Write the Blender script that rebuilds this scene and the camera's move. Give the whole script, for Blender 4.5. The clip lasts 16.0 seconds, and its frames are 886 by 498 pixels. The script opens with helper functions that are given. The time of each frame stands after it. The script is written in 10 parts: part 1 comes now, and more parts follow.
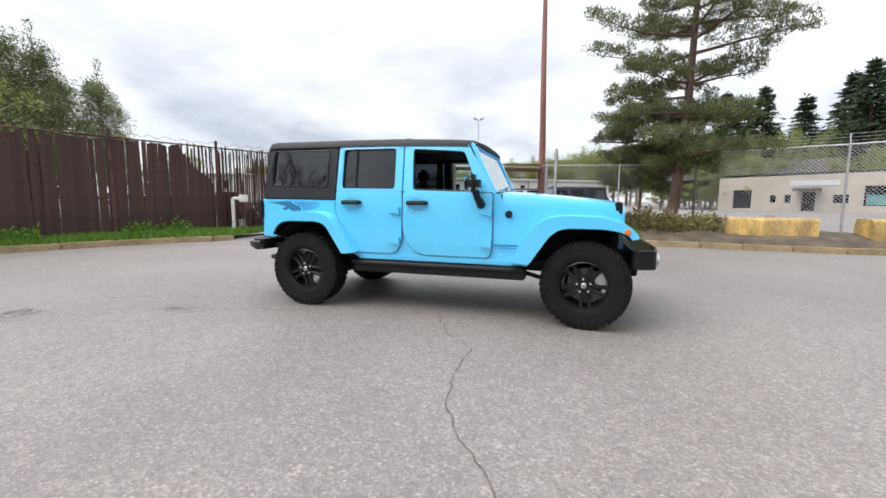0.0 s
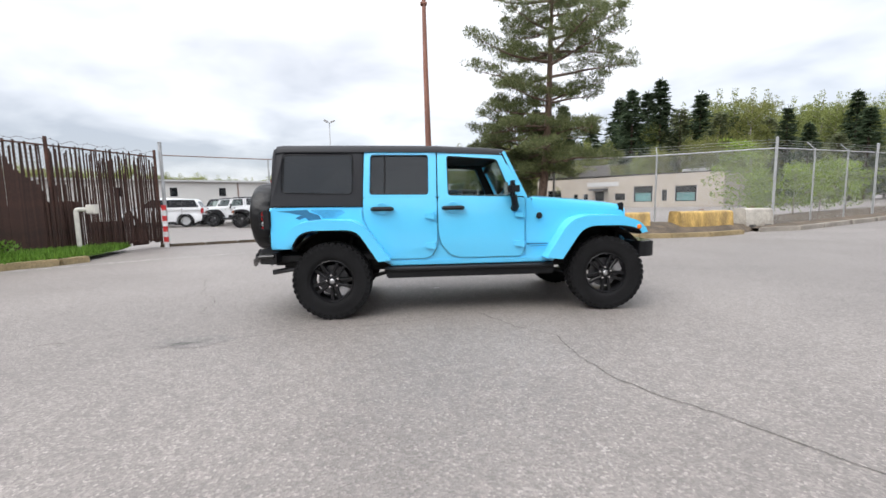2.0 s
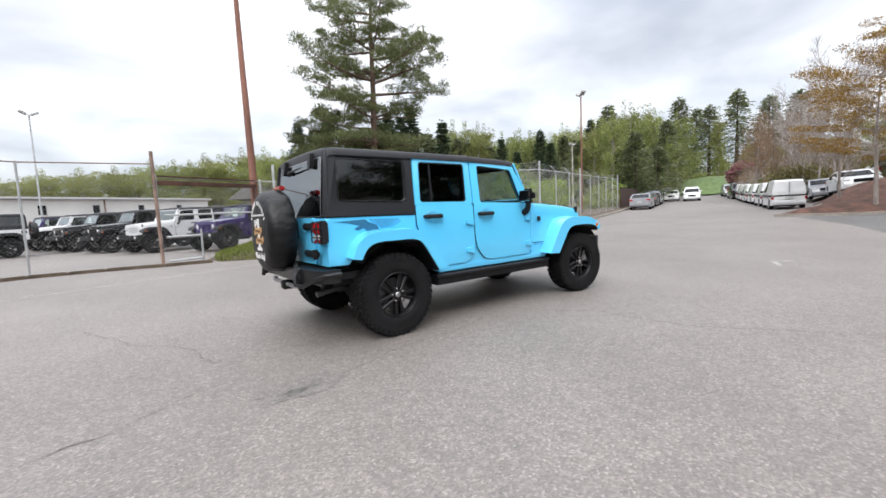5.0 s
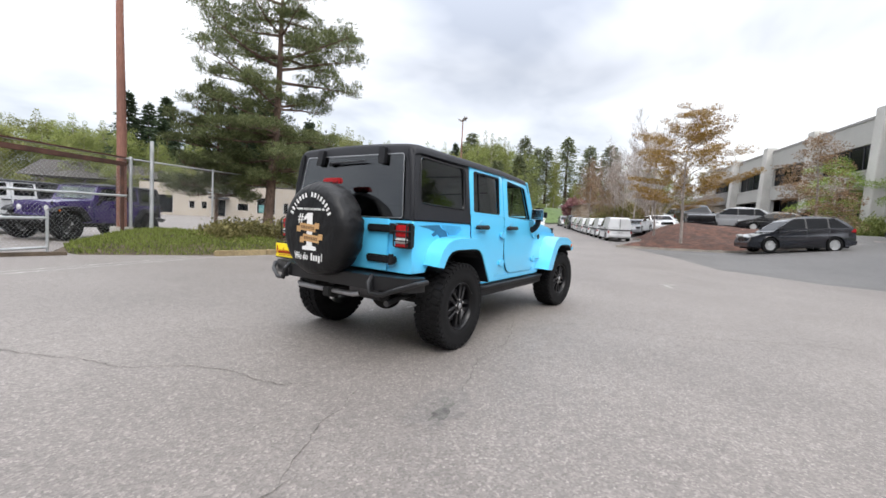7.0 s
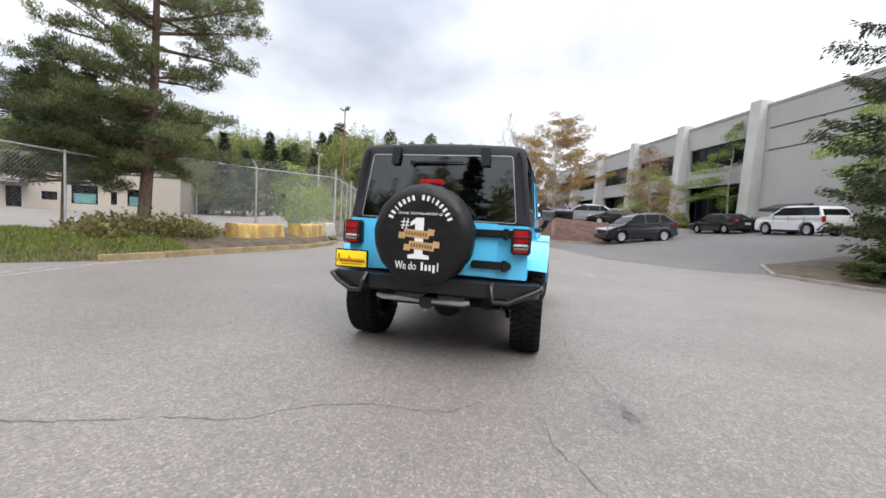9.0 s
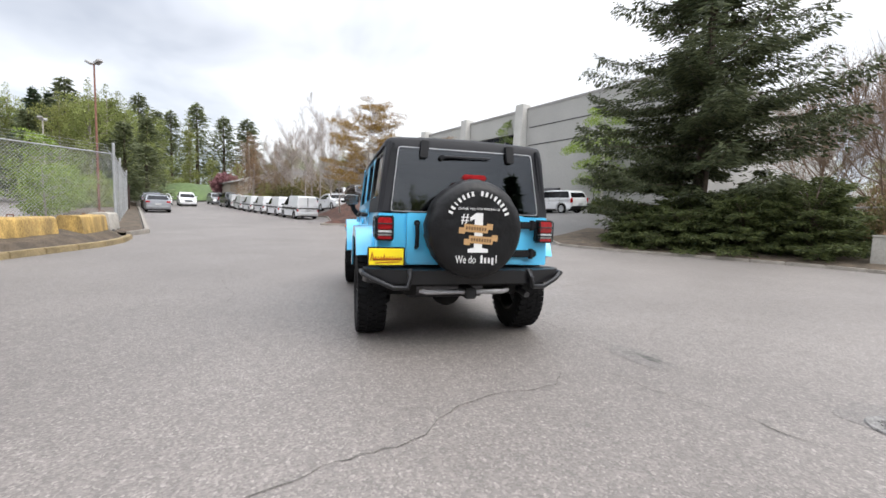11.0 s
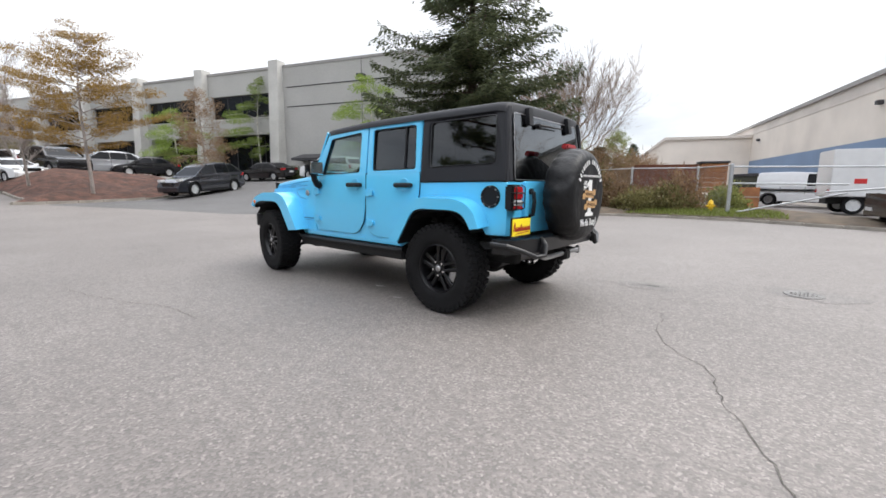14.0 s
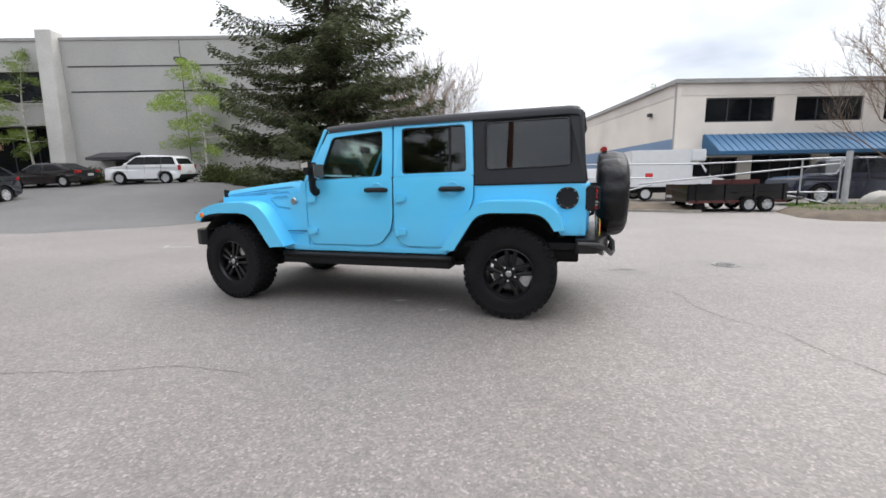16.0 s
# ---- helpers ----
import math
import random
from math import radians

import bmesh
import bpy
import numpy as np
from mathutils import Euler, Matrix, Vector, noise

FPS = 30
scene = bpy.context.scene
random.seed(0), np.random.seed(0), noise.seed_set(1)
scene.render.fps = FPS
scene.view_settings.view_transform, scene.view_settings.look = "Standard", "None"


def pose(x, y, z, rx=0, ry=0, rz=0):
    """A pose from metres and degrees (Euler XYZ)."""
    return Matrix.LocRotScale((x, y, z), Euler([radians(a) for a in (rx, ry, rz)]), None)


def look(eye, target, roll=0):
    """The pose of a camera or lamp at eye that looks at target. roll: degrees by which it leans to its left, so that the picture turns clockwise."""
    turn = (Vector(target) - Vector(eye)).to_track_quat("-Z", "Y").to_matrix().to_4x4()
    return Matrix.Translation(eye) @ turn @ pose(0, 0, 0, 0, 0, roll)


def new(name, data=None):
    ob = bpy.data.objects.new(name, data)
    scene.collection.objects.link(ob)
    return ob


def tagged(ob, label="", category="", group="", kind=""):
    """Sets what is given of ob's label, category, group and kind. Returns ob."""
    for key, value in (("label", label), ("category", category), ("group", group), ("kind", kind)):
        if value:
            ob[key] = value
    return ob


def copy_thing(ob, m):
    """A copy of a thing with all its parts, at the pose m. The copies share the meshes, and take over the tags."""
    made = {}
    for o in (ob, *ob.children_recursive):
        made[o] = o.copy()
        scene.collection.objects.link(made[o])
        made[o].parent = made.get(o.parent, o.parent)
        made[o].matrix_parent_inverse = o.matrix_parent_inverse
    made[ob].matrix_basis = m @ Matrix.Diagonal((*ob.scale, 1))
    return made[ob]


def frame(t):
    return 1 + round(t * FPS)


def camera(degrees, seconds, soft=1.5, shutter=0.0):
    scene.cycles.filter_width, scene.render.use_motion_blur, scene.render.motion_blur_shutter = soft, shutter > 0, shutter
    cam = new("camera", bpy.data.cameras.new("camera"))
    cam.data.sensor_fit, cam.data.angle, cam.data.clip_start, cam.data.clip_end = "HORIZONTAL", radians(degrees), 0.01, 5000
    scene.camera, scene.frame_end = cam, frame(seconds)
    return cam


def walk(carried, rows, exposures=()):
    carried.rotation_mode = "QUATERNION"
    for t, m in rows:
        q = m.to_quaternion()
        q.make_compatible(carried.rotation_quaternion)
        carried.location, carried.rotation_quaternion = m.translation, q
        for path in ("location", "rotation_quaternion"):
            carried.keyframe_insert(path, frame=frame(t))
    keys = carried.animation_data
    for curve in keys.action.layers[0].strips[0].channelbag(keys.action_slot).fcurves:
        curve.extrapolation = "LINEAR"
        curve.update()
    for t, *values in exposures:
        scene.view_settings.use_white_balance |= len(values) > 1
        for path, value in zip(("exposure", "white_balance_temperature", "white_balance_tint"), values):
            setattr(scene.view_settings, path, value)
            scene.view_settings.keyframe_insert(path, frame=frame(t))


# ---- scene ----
cam = camera(93.1, 16.0, soft=1.6)
PATH = [
    (0, (1.341, -4.842, 1.166), (0.756, -2.943, 0.937), 0.4),
    (0.5, (0.839, -5.029, 1.190), (0.504, -3.074, 0.939), -0.8),
    (1, (0.334, -5.131, 1.193), (0.120, -3.157, 0.950), -1.0),
    (1.5, (-0.171, -5.266, 1.186), (-0.127, -3.279, 0.964), 0.1),
    (2, (-0.667, -5.258, 1.191), (-0.508, -3.276, 0.974), -1.0),
    (2.5, (-1.175, -5.231, 1.187), (-0.861, -3.262, 1.041), -0.1),
    (3, (-1.695, -5.183, 1.221), (-1.172, -3.259, 1.062), 0.3),
    (3.5, (-2.181, -5.030, 1.224), (-1.583, -3.133, 1.017), -0.1),
    (4, (-2.681, -4.889, 1.219), (-1.846, -3.081, 1.031), -1.0),
    (4.5, (-3.091, -4.622, 1.203), (-2.082, -2.903, 1.033), -1.3),
    (5, (-3.521, -4.368, 1.200), (-2.324, -2.777, 1.016), -2.5),
    (7.5, (-5.04, -2.366, 1.174), (-3.289, -1.41, 1.028), 3.3),
    (8, (-5.243, -1.882, 1.166), (-3.424, -1.072, 0.983), 2.4),
    (8.5, (-5.412, -1.417, 1.173), (-3.533, -0.749, 1.013), 2.6),
    (11, (-5.617, 1.122, 1.185), (-3.688, 0.62, 1.015), 1.9),
    (11.5, (-5.475, 1.62, 1.187), (-3.62, 0.904, 0.977), 0.6),
    (12, (-5.256, 2.075, 1.187), (-3.474, 1.19, 0.982), 0.8),
    (12.5, (-5.002, 2.54, 1.191), (-3.365, 1.414, 0.965), 0.9),
    (13, (-4.656, 2.936, 1.18), (-3.081, 1.73, 0.922), 0.6),
    (13.5, (-4.314, 3.364, 1.161), (-2.920, 1.957, 0.884), 0.5),
    (14, (-3.886, 3.679, 1.148), (-2.611, 2.169, 0.845), 0.3),
    (14.5, (-3.433, 3.902, 1.169), (-2.278, 2.295, 0.876), 1.5),
    (15, (-2.994, 4.134, 1.178), (-2.042, 2.399, 0.886), 1.1),
    (15.5, (-2.499, 4.268, 1.186), (-1.649, 2.483, 0.886), 1.0),
    (16, (-2.003, 4.458, 1.200), (-1.411, 2.574, 0.887), -1.1),
]
walk(cam, [(t, look(eye, target, roll)) for t, eye, target, roll in PATH], [(0, 0.54), (16, 0.54)])

# world: bright overcast with broken grey cloud
SUN_EL, SUN_AZ = radians(50), radians(-138)
world = bpy.data.worlds.new("overcast_sky")
scene.world = world
world.use_nodes = True
wn, wl = world.node_tree.nodes, world.node_tree.links
wn.clear()


def wnode(kind, **vals):
    n = wn.new(kind)
    for k, v in vals.items():
        n.inputs[k].default_value = v
    return n


w_out, w_bg = wn.new("ShaderNodeOutputWorld"), wn.new("ShaderNodeBackground")
w_sky = wn.new("ShaderNodeTexSky")
w_sky.sky_type, w_sky.sun_disc, w_sky.sun_elevation, w_sky.sun_rotation = "NISHITA", False, SUN_EL, math.pi / 2 - SUN_AZ
w_co, w_sep = wn.new("ShaderNodeTexCoord"), wn.new("ShaderNodeSeparateXYZ")
wl.new(w_co.outputs["Generated"], w_sep.inputs[0])
# clouds are spread on a flat layer overhead: direction divided by its height
w_h = wn.new("ShaderNodeMath")
w_h.operation = "MAXIMUM"
w_h.inputs[1].default_value = 0.0
wl.new(w_sep.outputs["Z"], w_h.inputs[0])
w_h2 = wn.new("ShaderNodeMath")
w_h2.operation = "ADD"
w_h2.inputs[1].default_value = 0.22
wl.new(w_h.outputs[0], w_h2.inputs[0])
w_div = wn.new("ShaderNodeVectorMath")
w_div.operation = "DIVIDE"
w_cmb = wn.new("ShaderNodeCombineXYZ")
for k in "XYZ":
    wl.new(w_h2.outputs[0], w_cmb.inputs[k])
wl.new(w_co.outputs["Generated"], w_div.inputs[0])
wl.new(w_cmb.outputs[0], w_div.inputs[1])
w_n1 = wnode("ShaderNodeTexNoise", Scale=0.62, Detail=5.0, Roughness=0.46, Distortion=0.3)
wl.new(w_div.outputs[0], w_n1.inputs["Vector"])
w_n2 = wnode("ShaderNodeTexNoise", Scale=1.7, Detail=4.0, Roughness=0.5, Distortion=0.4)
wl.new(w_div.outputs[0], w_n2.inputs["Vector"])
w_lay = wn.new("ShaderNodeMix")
w_lay.data_type = "FLOAT"
w_lay.inputs[0].default_value = 0.26
wl.new(w_n1.outputs["Fac"], w_lay.inputs[2])
wl.new(w_n2.outputs["Fac"], w_lay.inputs[3])
w_ramp = wn.new("ShaderNodeValToRGB")
w_ramp.color_ramp.elements[0].position, w_ramp.color_ramp.elements[0].color = 0.41, (0.415, 0.435, 0.485, 1)
w_ramp.color_ramp.elements[1].position, w_ramp.color_ramp.elements[1].color = 0.60, (0.985, 0.985, 1.0, 1)
# the cloud is thinner and brighter round the hidden sun
w_dot = wn.new("ShaderNodeVectorMath")
w_dot.operation = "DOT_PRODUCT"
w_dot.inputs[1].default_value = (math.cos(SUN_AZ) * math.cos(SUN_EL), math.sin(SUN_AZ) * math.cos(SUN_EL), math.sin(SUN_EL))
wl.new(w_co.outputs["Generated"], w_dot.inputs[0])
w_glow = wnode("ShaderNodeMapRange")
for key, value in (("From Min", 0.15), ("From Max", 0.9), ("To Min", -0.015), ("To Max", 0.12)):
    w_glow.inputs[key].default_value = value
wl.new(w_dot.outputs["Value"], w_glow.inputs["Value"])
w_add = wn.new("ShaderNodeMath")
w_add.operation = "ADD"
wl.new(w_lay.outputs[0], w_add.inputs[0])
wl.new(w_glow.outputs[0], w_add.inputs[1])
wl.new(w_add.outputs[0], w_ramp.inputs[0])
w_mixs = wn.new("ShaderNodeMix")
w_mixs.data_type, w_mixs.blend_type = "RGBA", "MIX"
w_mixs.inputs[0].default_value = 0.03
wl.new(w_ramp.outputs[0], w_mixs.inputs[6])
wl.new(w_sky.outputs[0], w_mixs.inputs[7])
# an overcast sky is brighter overhead than at the horizon
w_gr = wn.new("ShaderNodeMapRange")
w_gr.inputs["From Min"].default_value, w_gr.inputs["From Max"].default_value = 0.33, 0.95
w_gr.inputs["To Min"].default_value, w_gr.inputs["To Max"].default_value = 0.84, 2.35
wl.new(w_sep.outputs["Z"], w_gr.inputs["Value"])
wl.new(w_mixs.outputs[2], w_bg.inputs["Color"])
wl.new(w_gr.outputs[0], w_bg.inputs["Strength"])
wl.new(w_bg.outputs[0], w_out.inputs[0])

sun_data = bpy.data.lights.new("sun", "SUN")
sun_data.energy, sun_data.angle, sun_data.color = 1.2, radians(35), (1.0, 0.965, 0.91)
sun = new("sun", sun_data)
sun.matrix_world = look((60 * math.cos(SUN_AZ) * math.cos(SUN_EL), 60 * math.sin(SUN_AZ) * math.cos(SUN_EL), 60 * math.sin(SUN_EL)), (0, 0, 0))


# ---- materials
def mat(name, col, rough=0.6, metal=0.0, var=0.12, scale=3.0, fine=60.0, bump=0.0, coat=0.0, tint=None, rand=0.0, dirt=0.0, spec=0.5, stretch=(1, 1, 1), trans=0.0):
    """A painted or raw surface: two scales of colour variation, roughness variation and fine relief."""
    m = bpy.data.materials.new(name)
    m.use_nodes = True
    nt = m.node_tree
    n, l = nt.nodes, nt.links
    b = n["Principled BSDF"]
    b.inputs["Metallic"].default_value = metal
    b.inputs["Coat Weight"].default_value = coat
    b.inputs["Coat Roughness"].default_value = 0.06
    b.inputs["Specular IOR Level"].default_value = spec
    b.inputs["Transmission Weight"].default_value = trans
    co, mp = n.new("ShaderNodeTexCoord"), n.new("ShaderNodeMapping")
    mp.inputs["Scale"].default_value = stretch
    l.new(co.outputs["Object"], mp.inputs["Vector"])
    big, small = n.new("ShaderNodeTexNoise"), n.new("ShaderNodeTexNoise")
    big.inputs["Scale"].default_value, big.inputs["Detail"].default_value = scale, 5.0
    small.inputs["Scale"].default_value, small.inputs["Detail"].default_value = fine, 3.0
    for t in (big, small):
        l.new(mp.outputs[0], t.inputs["Vector"])
    lo = tint or [c * (1 - var) for c in col]
    hi = [min(1.0, c * (1 + var)) for c in col]
    mx = n.new("ShaderNodeMix")
    mx.data_type = "RGBA"
    mx.inputs[6].default_value, mx.inputs[7].default_value = (*lo, 1), (*hi, 1)
    ramp = n.new("ShaderNodeMapRange")
    ramp.inputs["From Min"].default_value, ramp.inputs["From Max"].default_value = 0.35, 0.65
    l.new(big.outputs["Fac"], ramp.inputs["Value"])
    l.new(ramp.outputs[0], mx.inputs[0])
    out = mx.outputs[2]
    fm = n.new("ShaderNodeMix")
    fm.data_type, fm.blend_type = "RGBA", "OVERLAY"
    fm.inputs[0].default_value = min(0.9, var * 2.2)
    l.new(out, fm.inputs[6])
    l.new(small.outputs["Fac"], fm.inputs[7])
    out = fm.outputs[2]
    if rand:
        oi, hs = n.new("ShaderNodeObjectInfo"), n.new("ShaderNodeHueSaturation")
        mr = n.new("ShaderNodeMapRange")
        mr.inputs["To Min"].default_value, mr.inputs["To Max"].default_value = 1 - rand, 1 + rand
        l.new(oi.outputs["Random"], mr.inputs["Value"])
        l.new(mr.outputs[0], hs.inputs["Value"])
        l.new(out, hs.inputs["Color"])
        out = hs.outputs[0]
    if dirt:
        dn = n.new("ShaderNodeTexNoise")
        dn.inputs["Scale"].default_value, dn.inputs["Detail"].default_value = scale * 0.6, 8.0
        l.new(mp.outputs[0], dn.inputs["Vector"])
        dr = n.new("ShaderNodeMapRange")
        dr.inputs["From Min"].default_value, dr.inputs["From Max"].default_value = 0.5, 0.72
        dr.inputs["To Max"].default_value = dirt
        l.new(dn.outputs["Fac"], dr.inputs["Value"])
        dm = n.new("ShaderNodeMix")
        dm.data_type = "RGBA"
        dm.inputs[7].default_value = (0.06, 0.05, 0.04, 1)
        l.new(dr.outputs[0], dm.inputs[0])
        l.new(out, dm.inputs[6])
        out = dm.outputs[2]
    l.new(out, b.inputs["Base Color"])
    rr = n.new("ShaderNodeMapRange")
    rr.inputs["To Min"].default_value, rr.inputs["To Max"].default_value = max(0.02, rough * 0.82), min(1, rough * 1.18)
    l.new(big.outputs["Fac"], rr.inputs["Value"])
    l.new(rr.outputs[0], b.inputs["Roughness"])
    if bump:
        bp = n.new("ShaderNodeBump")
        bp.inputs["Strength"].default_value, bp.inputs["Distance"].default_value = min(1.0, bump * 10), 0.02 * bump
        l.new(small.outputs["Fac"], bp.inputs["Height"])
        l.new(bp.outputs[0], b.inputs["Normal"])
    return m


def glass(name, col, rough=0.02, alpha=0.35, gloss=0.05):
    """Tinted car glass: a sheet that darkens what lies behind it and mirrors the sky."""
    m = bpy.data.materials.new(name)
    m.use_nodes = True
    n, l = m.node_tree.nodes, m.node_tree.links
    n.clear()
    out, mix = n.new("ShaderNodeOutputMaterial"), n.new("ShaderNodeMixShader")
    tr, gl, lw = n.new("ShaderNodeBsdfTransparent"), n.new("ShaderNodeBsdfGlossy"), n.new("ShaderNodeLayerWeight")
    tr.inputs["Color"].default_value = (*[c * alpha for c in col], 1)
    gl.inputs["Roughness"].default_value = rough
    gl.inputs["Color"].default_value = (0.9, 0.93, 0.95, 1)
    # gloss rises from its least value, seen straight on, to full at a grazing view
    pw, mr = n.new("ShaderNodeMath"), n.new("ShaderNodeMapRange")
    pw.operation, pw.inputs[1].default_value = "POWER", 3.6
    mr.inputs["To Min"].default_value = gloss
    l.new(lw.outputs["Facing"], pw.inputs[0])
    l.new(pw.outputs[0], mr.inputs["Value"])
    l.new(mr.outputs[0], mix.inputs[0])
    l.new(tr.outputs[0], mix.inputs[1])
    l.new(gl.outputs[0], mix.inputs[2])
    l.new(mix.outputs[0], out.inputs[0])
    return m


def asphalt_mat(name, tone=1.0, warm=1.0):
    m = bpy.data.materials.new(name)
    m.use_nodes = True
    n, l = m.node_tree.nodes, m.node_tree.links
    b = n["Principled BSDF"]
    co = n.new("ShaderNodeTexCoord")

    def tex(kind, scale, **kw):
        t = n.new(kind)
        t.inputs["Scale"].default_value = scale
        for k, v in kw.items():
            t.inputs[k].default_value = v
        l.new(co.outputs["Object"], t.inputs["Vector"])
        return t

    def ramp(src, stops):
        r = n.new("ShaderNodeValToRGB")
        r.color_ramp.elements[0].position, r.color_ramp.elements[0].color = stops[0][0], (*stops[0][1], 1)
        r.color_ramp.elements[1].position, r.color_ramp.elements[1].color = stops[-1][0], (*stops[-1][1], 1)
        for p, c in stops[1:-1]:
            e = r.color_ramp.elements.new(p)
            e.color = (*c, 1)
        l.new(src, r.inputs[0])
        return r.outputs[0]

    def mul(a, bb, f, mode="MULTIPLY"):
        x = n.new("ShaderNodeMix")
        x.data_type, x.blend_type = "RGBA", mode
        x.inputs[0].default_value = f
        l.new(a, x.inputs[6])
        l.new(bb, x.inputs[7])
        return x.outputs[2]

    g = lambda v: (v * tone * warm, v * tone, v * tone / warm**0.75)  # noqa: E731
    stones = tex("ShaderNodeTexVoronoi", 78.0, Randomness=1.0)
    grit = tex("ShaderNodeTexNoise", 260.0, Detail=2.0)
    mid = tex("ShaderNodeTexNoise", 11.0, Detail=6.0, Roughness=0.62)
    big = tex("ShaderNodeTexNoise", 0.45, Detail=6.0, Roughness=0.6)
    wide = tex("ShaderNodeTexNoise", 0.09, Detail=3.0)
    sep = n.new("ShaderNodeSeparateColor")
    l.new(stones.outputs["Color"], sep.inputs[0])
    base = ramp(sep.outputs[0], [(0.0, g(0.155)), (0.45, g(0.204)), (0.8, g(0.247)), (0.95, g(0.295)), (1.0, g(0.365))])
    c = mul(base, ramp(grit.outputs["Fac"], [(0.3, (0.75,) * 3), (0.7, (1.25,) * 3)]), 0.7)
    c = mul(c, ramp(mid.outputs["Fac"], [(0.32, (0.80,) * 3), (0.68, (1.12,) * 3)]), 0.7)
    c = mul(c, ramp(big.outputs["Fac"], [(0.34, (0.82, 0.81, 0.80)), (0.64, (1.08, 1.07, 1.06))]), 0.8)
    c = mul(c, ramp(wide.outputs["Fac"], [(0.36, (0.86,) * 3), (0.62, (1.06,) * 3)]), 0.8)
    l.new(c, b.inputs["Base Color"])
    b.inputs["Roughness"].default_value = 0.62
    b.inputs["Specular IOR Level"].default_value = 0.75
    dist = n.new("ShaderNodeBump")
    dist.inputs["Strength"].default_value, dist.inputs["Distance"].default_value = 0.42, 0.006
    l.new(stones.outputs["Distance"], dist.inputs["Height"])
    l.new(dist.outputs[0], b.inputs["Normal"])
    return m


M = {}
M["asphalt"] = asphalt_mat("asphalt", 0.76, 1.115)
M["asphalt_drive"] = asphalt_mat("darker_asphalt_of_the_drive", 0.46, 1.04)
M["asphalt_damp"] = asphalt_mat("damp_darkened_asphalt", 0.69, 1.10)
M["crack"] = mat("crack_filled_with_dirt", (0.095, 0.088, 0.078), 0.95, var=0.4, scale=20)
M["stain"] = mat("oil_stain", (0.108, 0.102, 0.094), 0.75, var=0.5, scale=9, fine=120)
M["blue"] = mat("sky_blue_car_paint", (0.105, 0.575, 0.91), 0.30, var=0.02, scale=1.2, fine=300, coat=0.8)
M["blue_dark"] = mat("dark_blue_graphic", (0.022, 0.135, 0.25), 0.45, var=0.15, scale=4)
M["blue_mid"] = mat("mid_blue_graphic", (0.06, 0.35, 0.60), 0.4, var=0.15, scale=4)
M["hardtop"] = mat("charcoal_grained_plastic_top", (0.0155, 0.0163, 0.0198), 0.54, var=0.15, scale=2, fine=350, bump=0.03, spec=0.32)
M["black"] = mat("black_plastic", (0.0085, 0.0088, 0.0105), 0.5, var=0.2, scale=5, fine=250, bump=0.02, spec=0.3)
M["black_gloss"] = mat("black_gloss_paint", (0.006, 0.006, 0.007), 0.25, var=0.1, coat=0.4)
M["tyre"] = mat("tyre_rubber", (0.0085, 0.0085, 0.0092), 0.8, var=0.3, scale=6, fine=120, bump=0.05, spec=0.2)
M["rim"] = mat("black_alloy", (0.006, 0.006, 0.007), 0.34, metal=0.0, var=0.15, coat=0.12, spec=0.3)
M["steel"] = mat("dull_steel", (0.42, 0.42, 0.43), 0.4, metal=1.0, var=0.15, scale=6)
M["disc"] = mat("dark_brake_steel", (0.10, 0.10, 0.105), 0.45, metal=0.8, var=0.2, scale=8)
M["chrome"] = mat("bright_metal", (0.75, 0.75, 0.76), 0.18, metal=1.0, var=0.05)
M["under"] = mat("dark_chassis", (0.009, 0.009, 0.009), 0.85, var=0.35, scale=8)
M["cabin"] = mat("dark_cloth_interior", (0.014, 0.014, 0.015), 0.9, var=0.2, scale=10)
M["glass_dark"] = glass("dark_tinted_glass", (0.8, 0.9, 1.0), 0.01, 0.24, 0.062)
M["glass_rear"] = glass("tinted_rear_glass", (0.8, 0.9, 1.0), 0.01, 0.22, 0.088)
M["black_satin"] = mat("satin_black_steel", (0.009, 0.0092, 0.0105), 0.36, var=0.2, scale=5, fine=200, bump=0.02, spec=0.45, coat=0.12)
M["glass_clear"] = glass("clear_car_glass", (0.86, 0.95, 0.92), 0.01, 0.86, 0.05)
M["vinyl"] = mat("black_vinyl_cover", (0.0065, 0.0066, 0.0075), 0.45, var=0.12, scale=4, fine=8, bump=0.9, spec=0.32)
M["white_print"] = mat("white_print", (0.75, 0.75, 0.74), 0.6, var=0.05)
M["ribbon"] = mat("tan_ribbon_print", (0.50, 0.30, 0.13), 0.6, var=0.1)
M["brown_print"] = mat("brown_print", (0.12, 0.06, 0.025), 0.6, var=0.1)
M["red_lens"] = mat("red_lamp_lens", (0.38, 0.016, 0.020), 0.15, var=0.2, scale=30, coat=0.8)
M["white_lens"] = mat("clear_lamp_lens", (0.6, 0.6, 0.6), 0.15, var=0.15, scale=30, coat=0.8)
M["amber"] = mat("amber_lamp_lens", (0.75, 0.17, 0.01), 0.2, var=0.1, coat=0.6)
M["plate_yellow"] = mat("yellow_plate", (0.93, 0.74, 0.015), 0.45, var=0.04)
M["red_print"] = mat("dark_red_print", (0.36, 0.02, 0.01), 0.5, var=0.05)
M["white_paint"] = mat("white_car_paint", (0.72, 0.73, 0.74), 0.3, var=0.03, coat=0.7)
M["gap_blue"] = mat("shaded_blue_joint", (0.012, 0.055, 0.085), 0.7, var=0.1)
M["bumper_gloss"] = mat("smooth_black_bumper_coat", (0.012, 0.012, 0.013), 0.16, var=0.1, scale=4, coat=0.9, spec=0.7)
M["black_paint"] = mat("black_car_paint", (0.008, 0.008, 0.010), 0.22, var=0.05, coat=0.5)
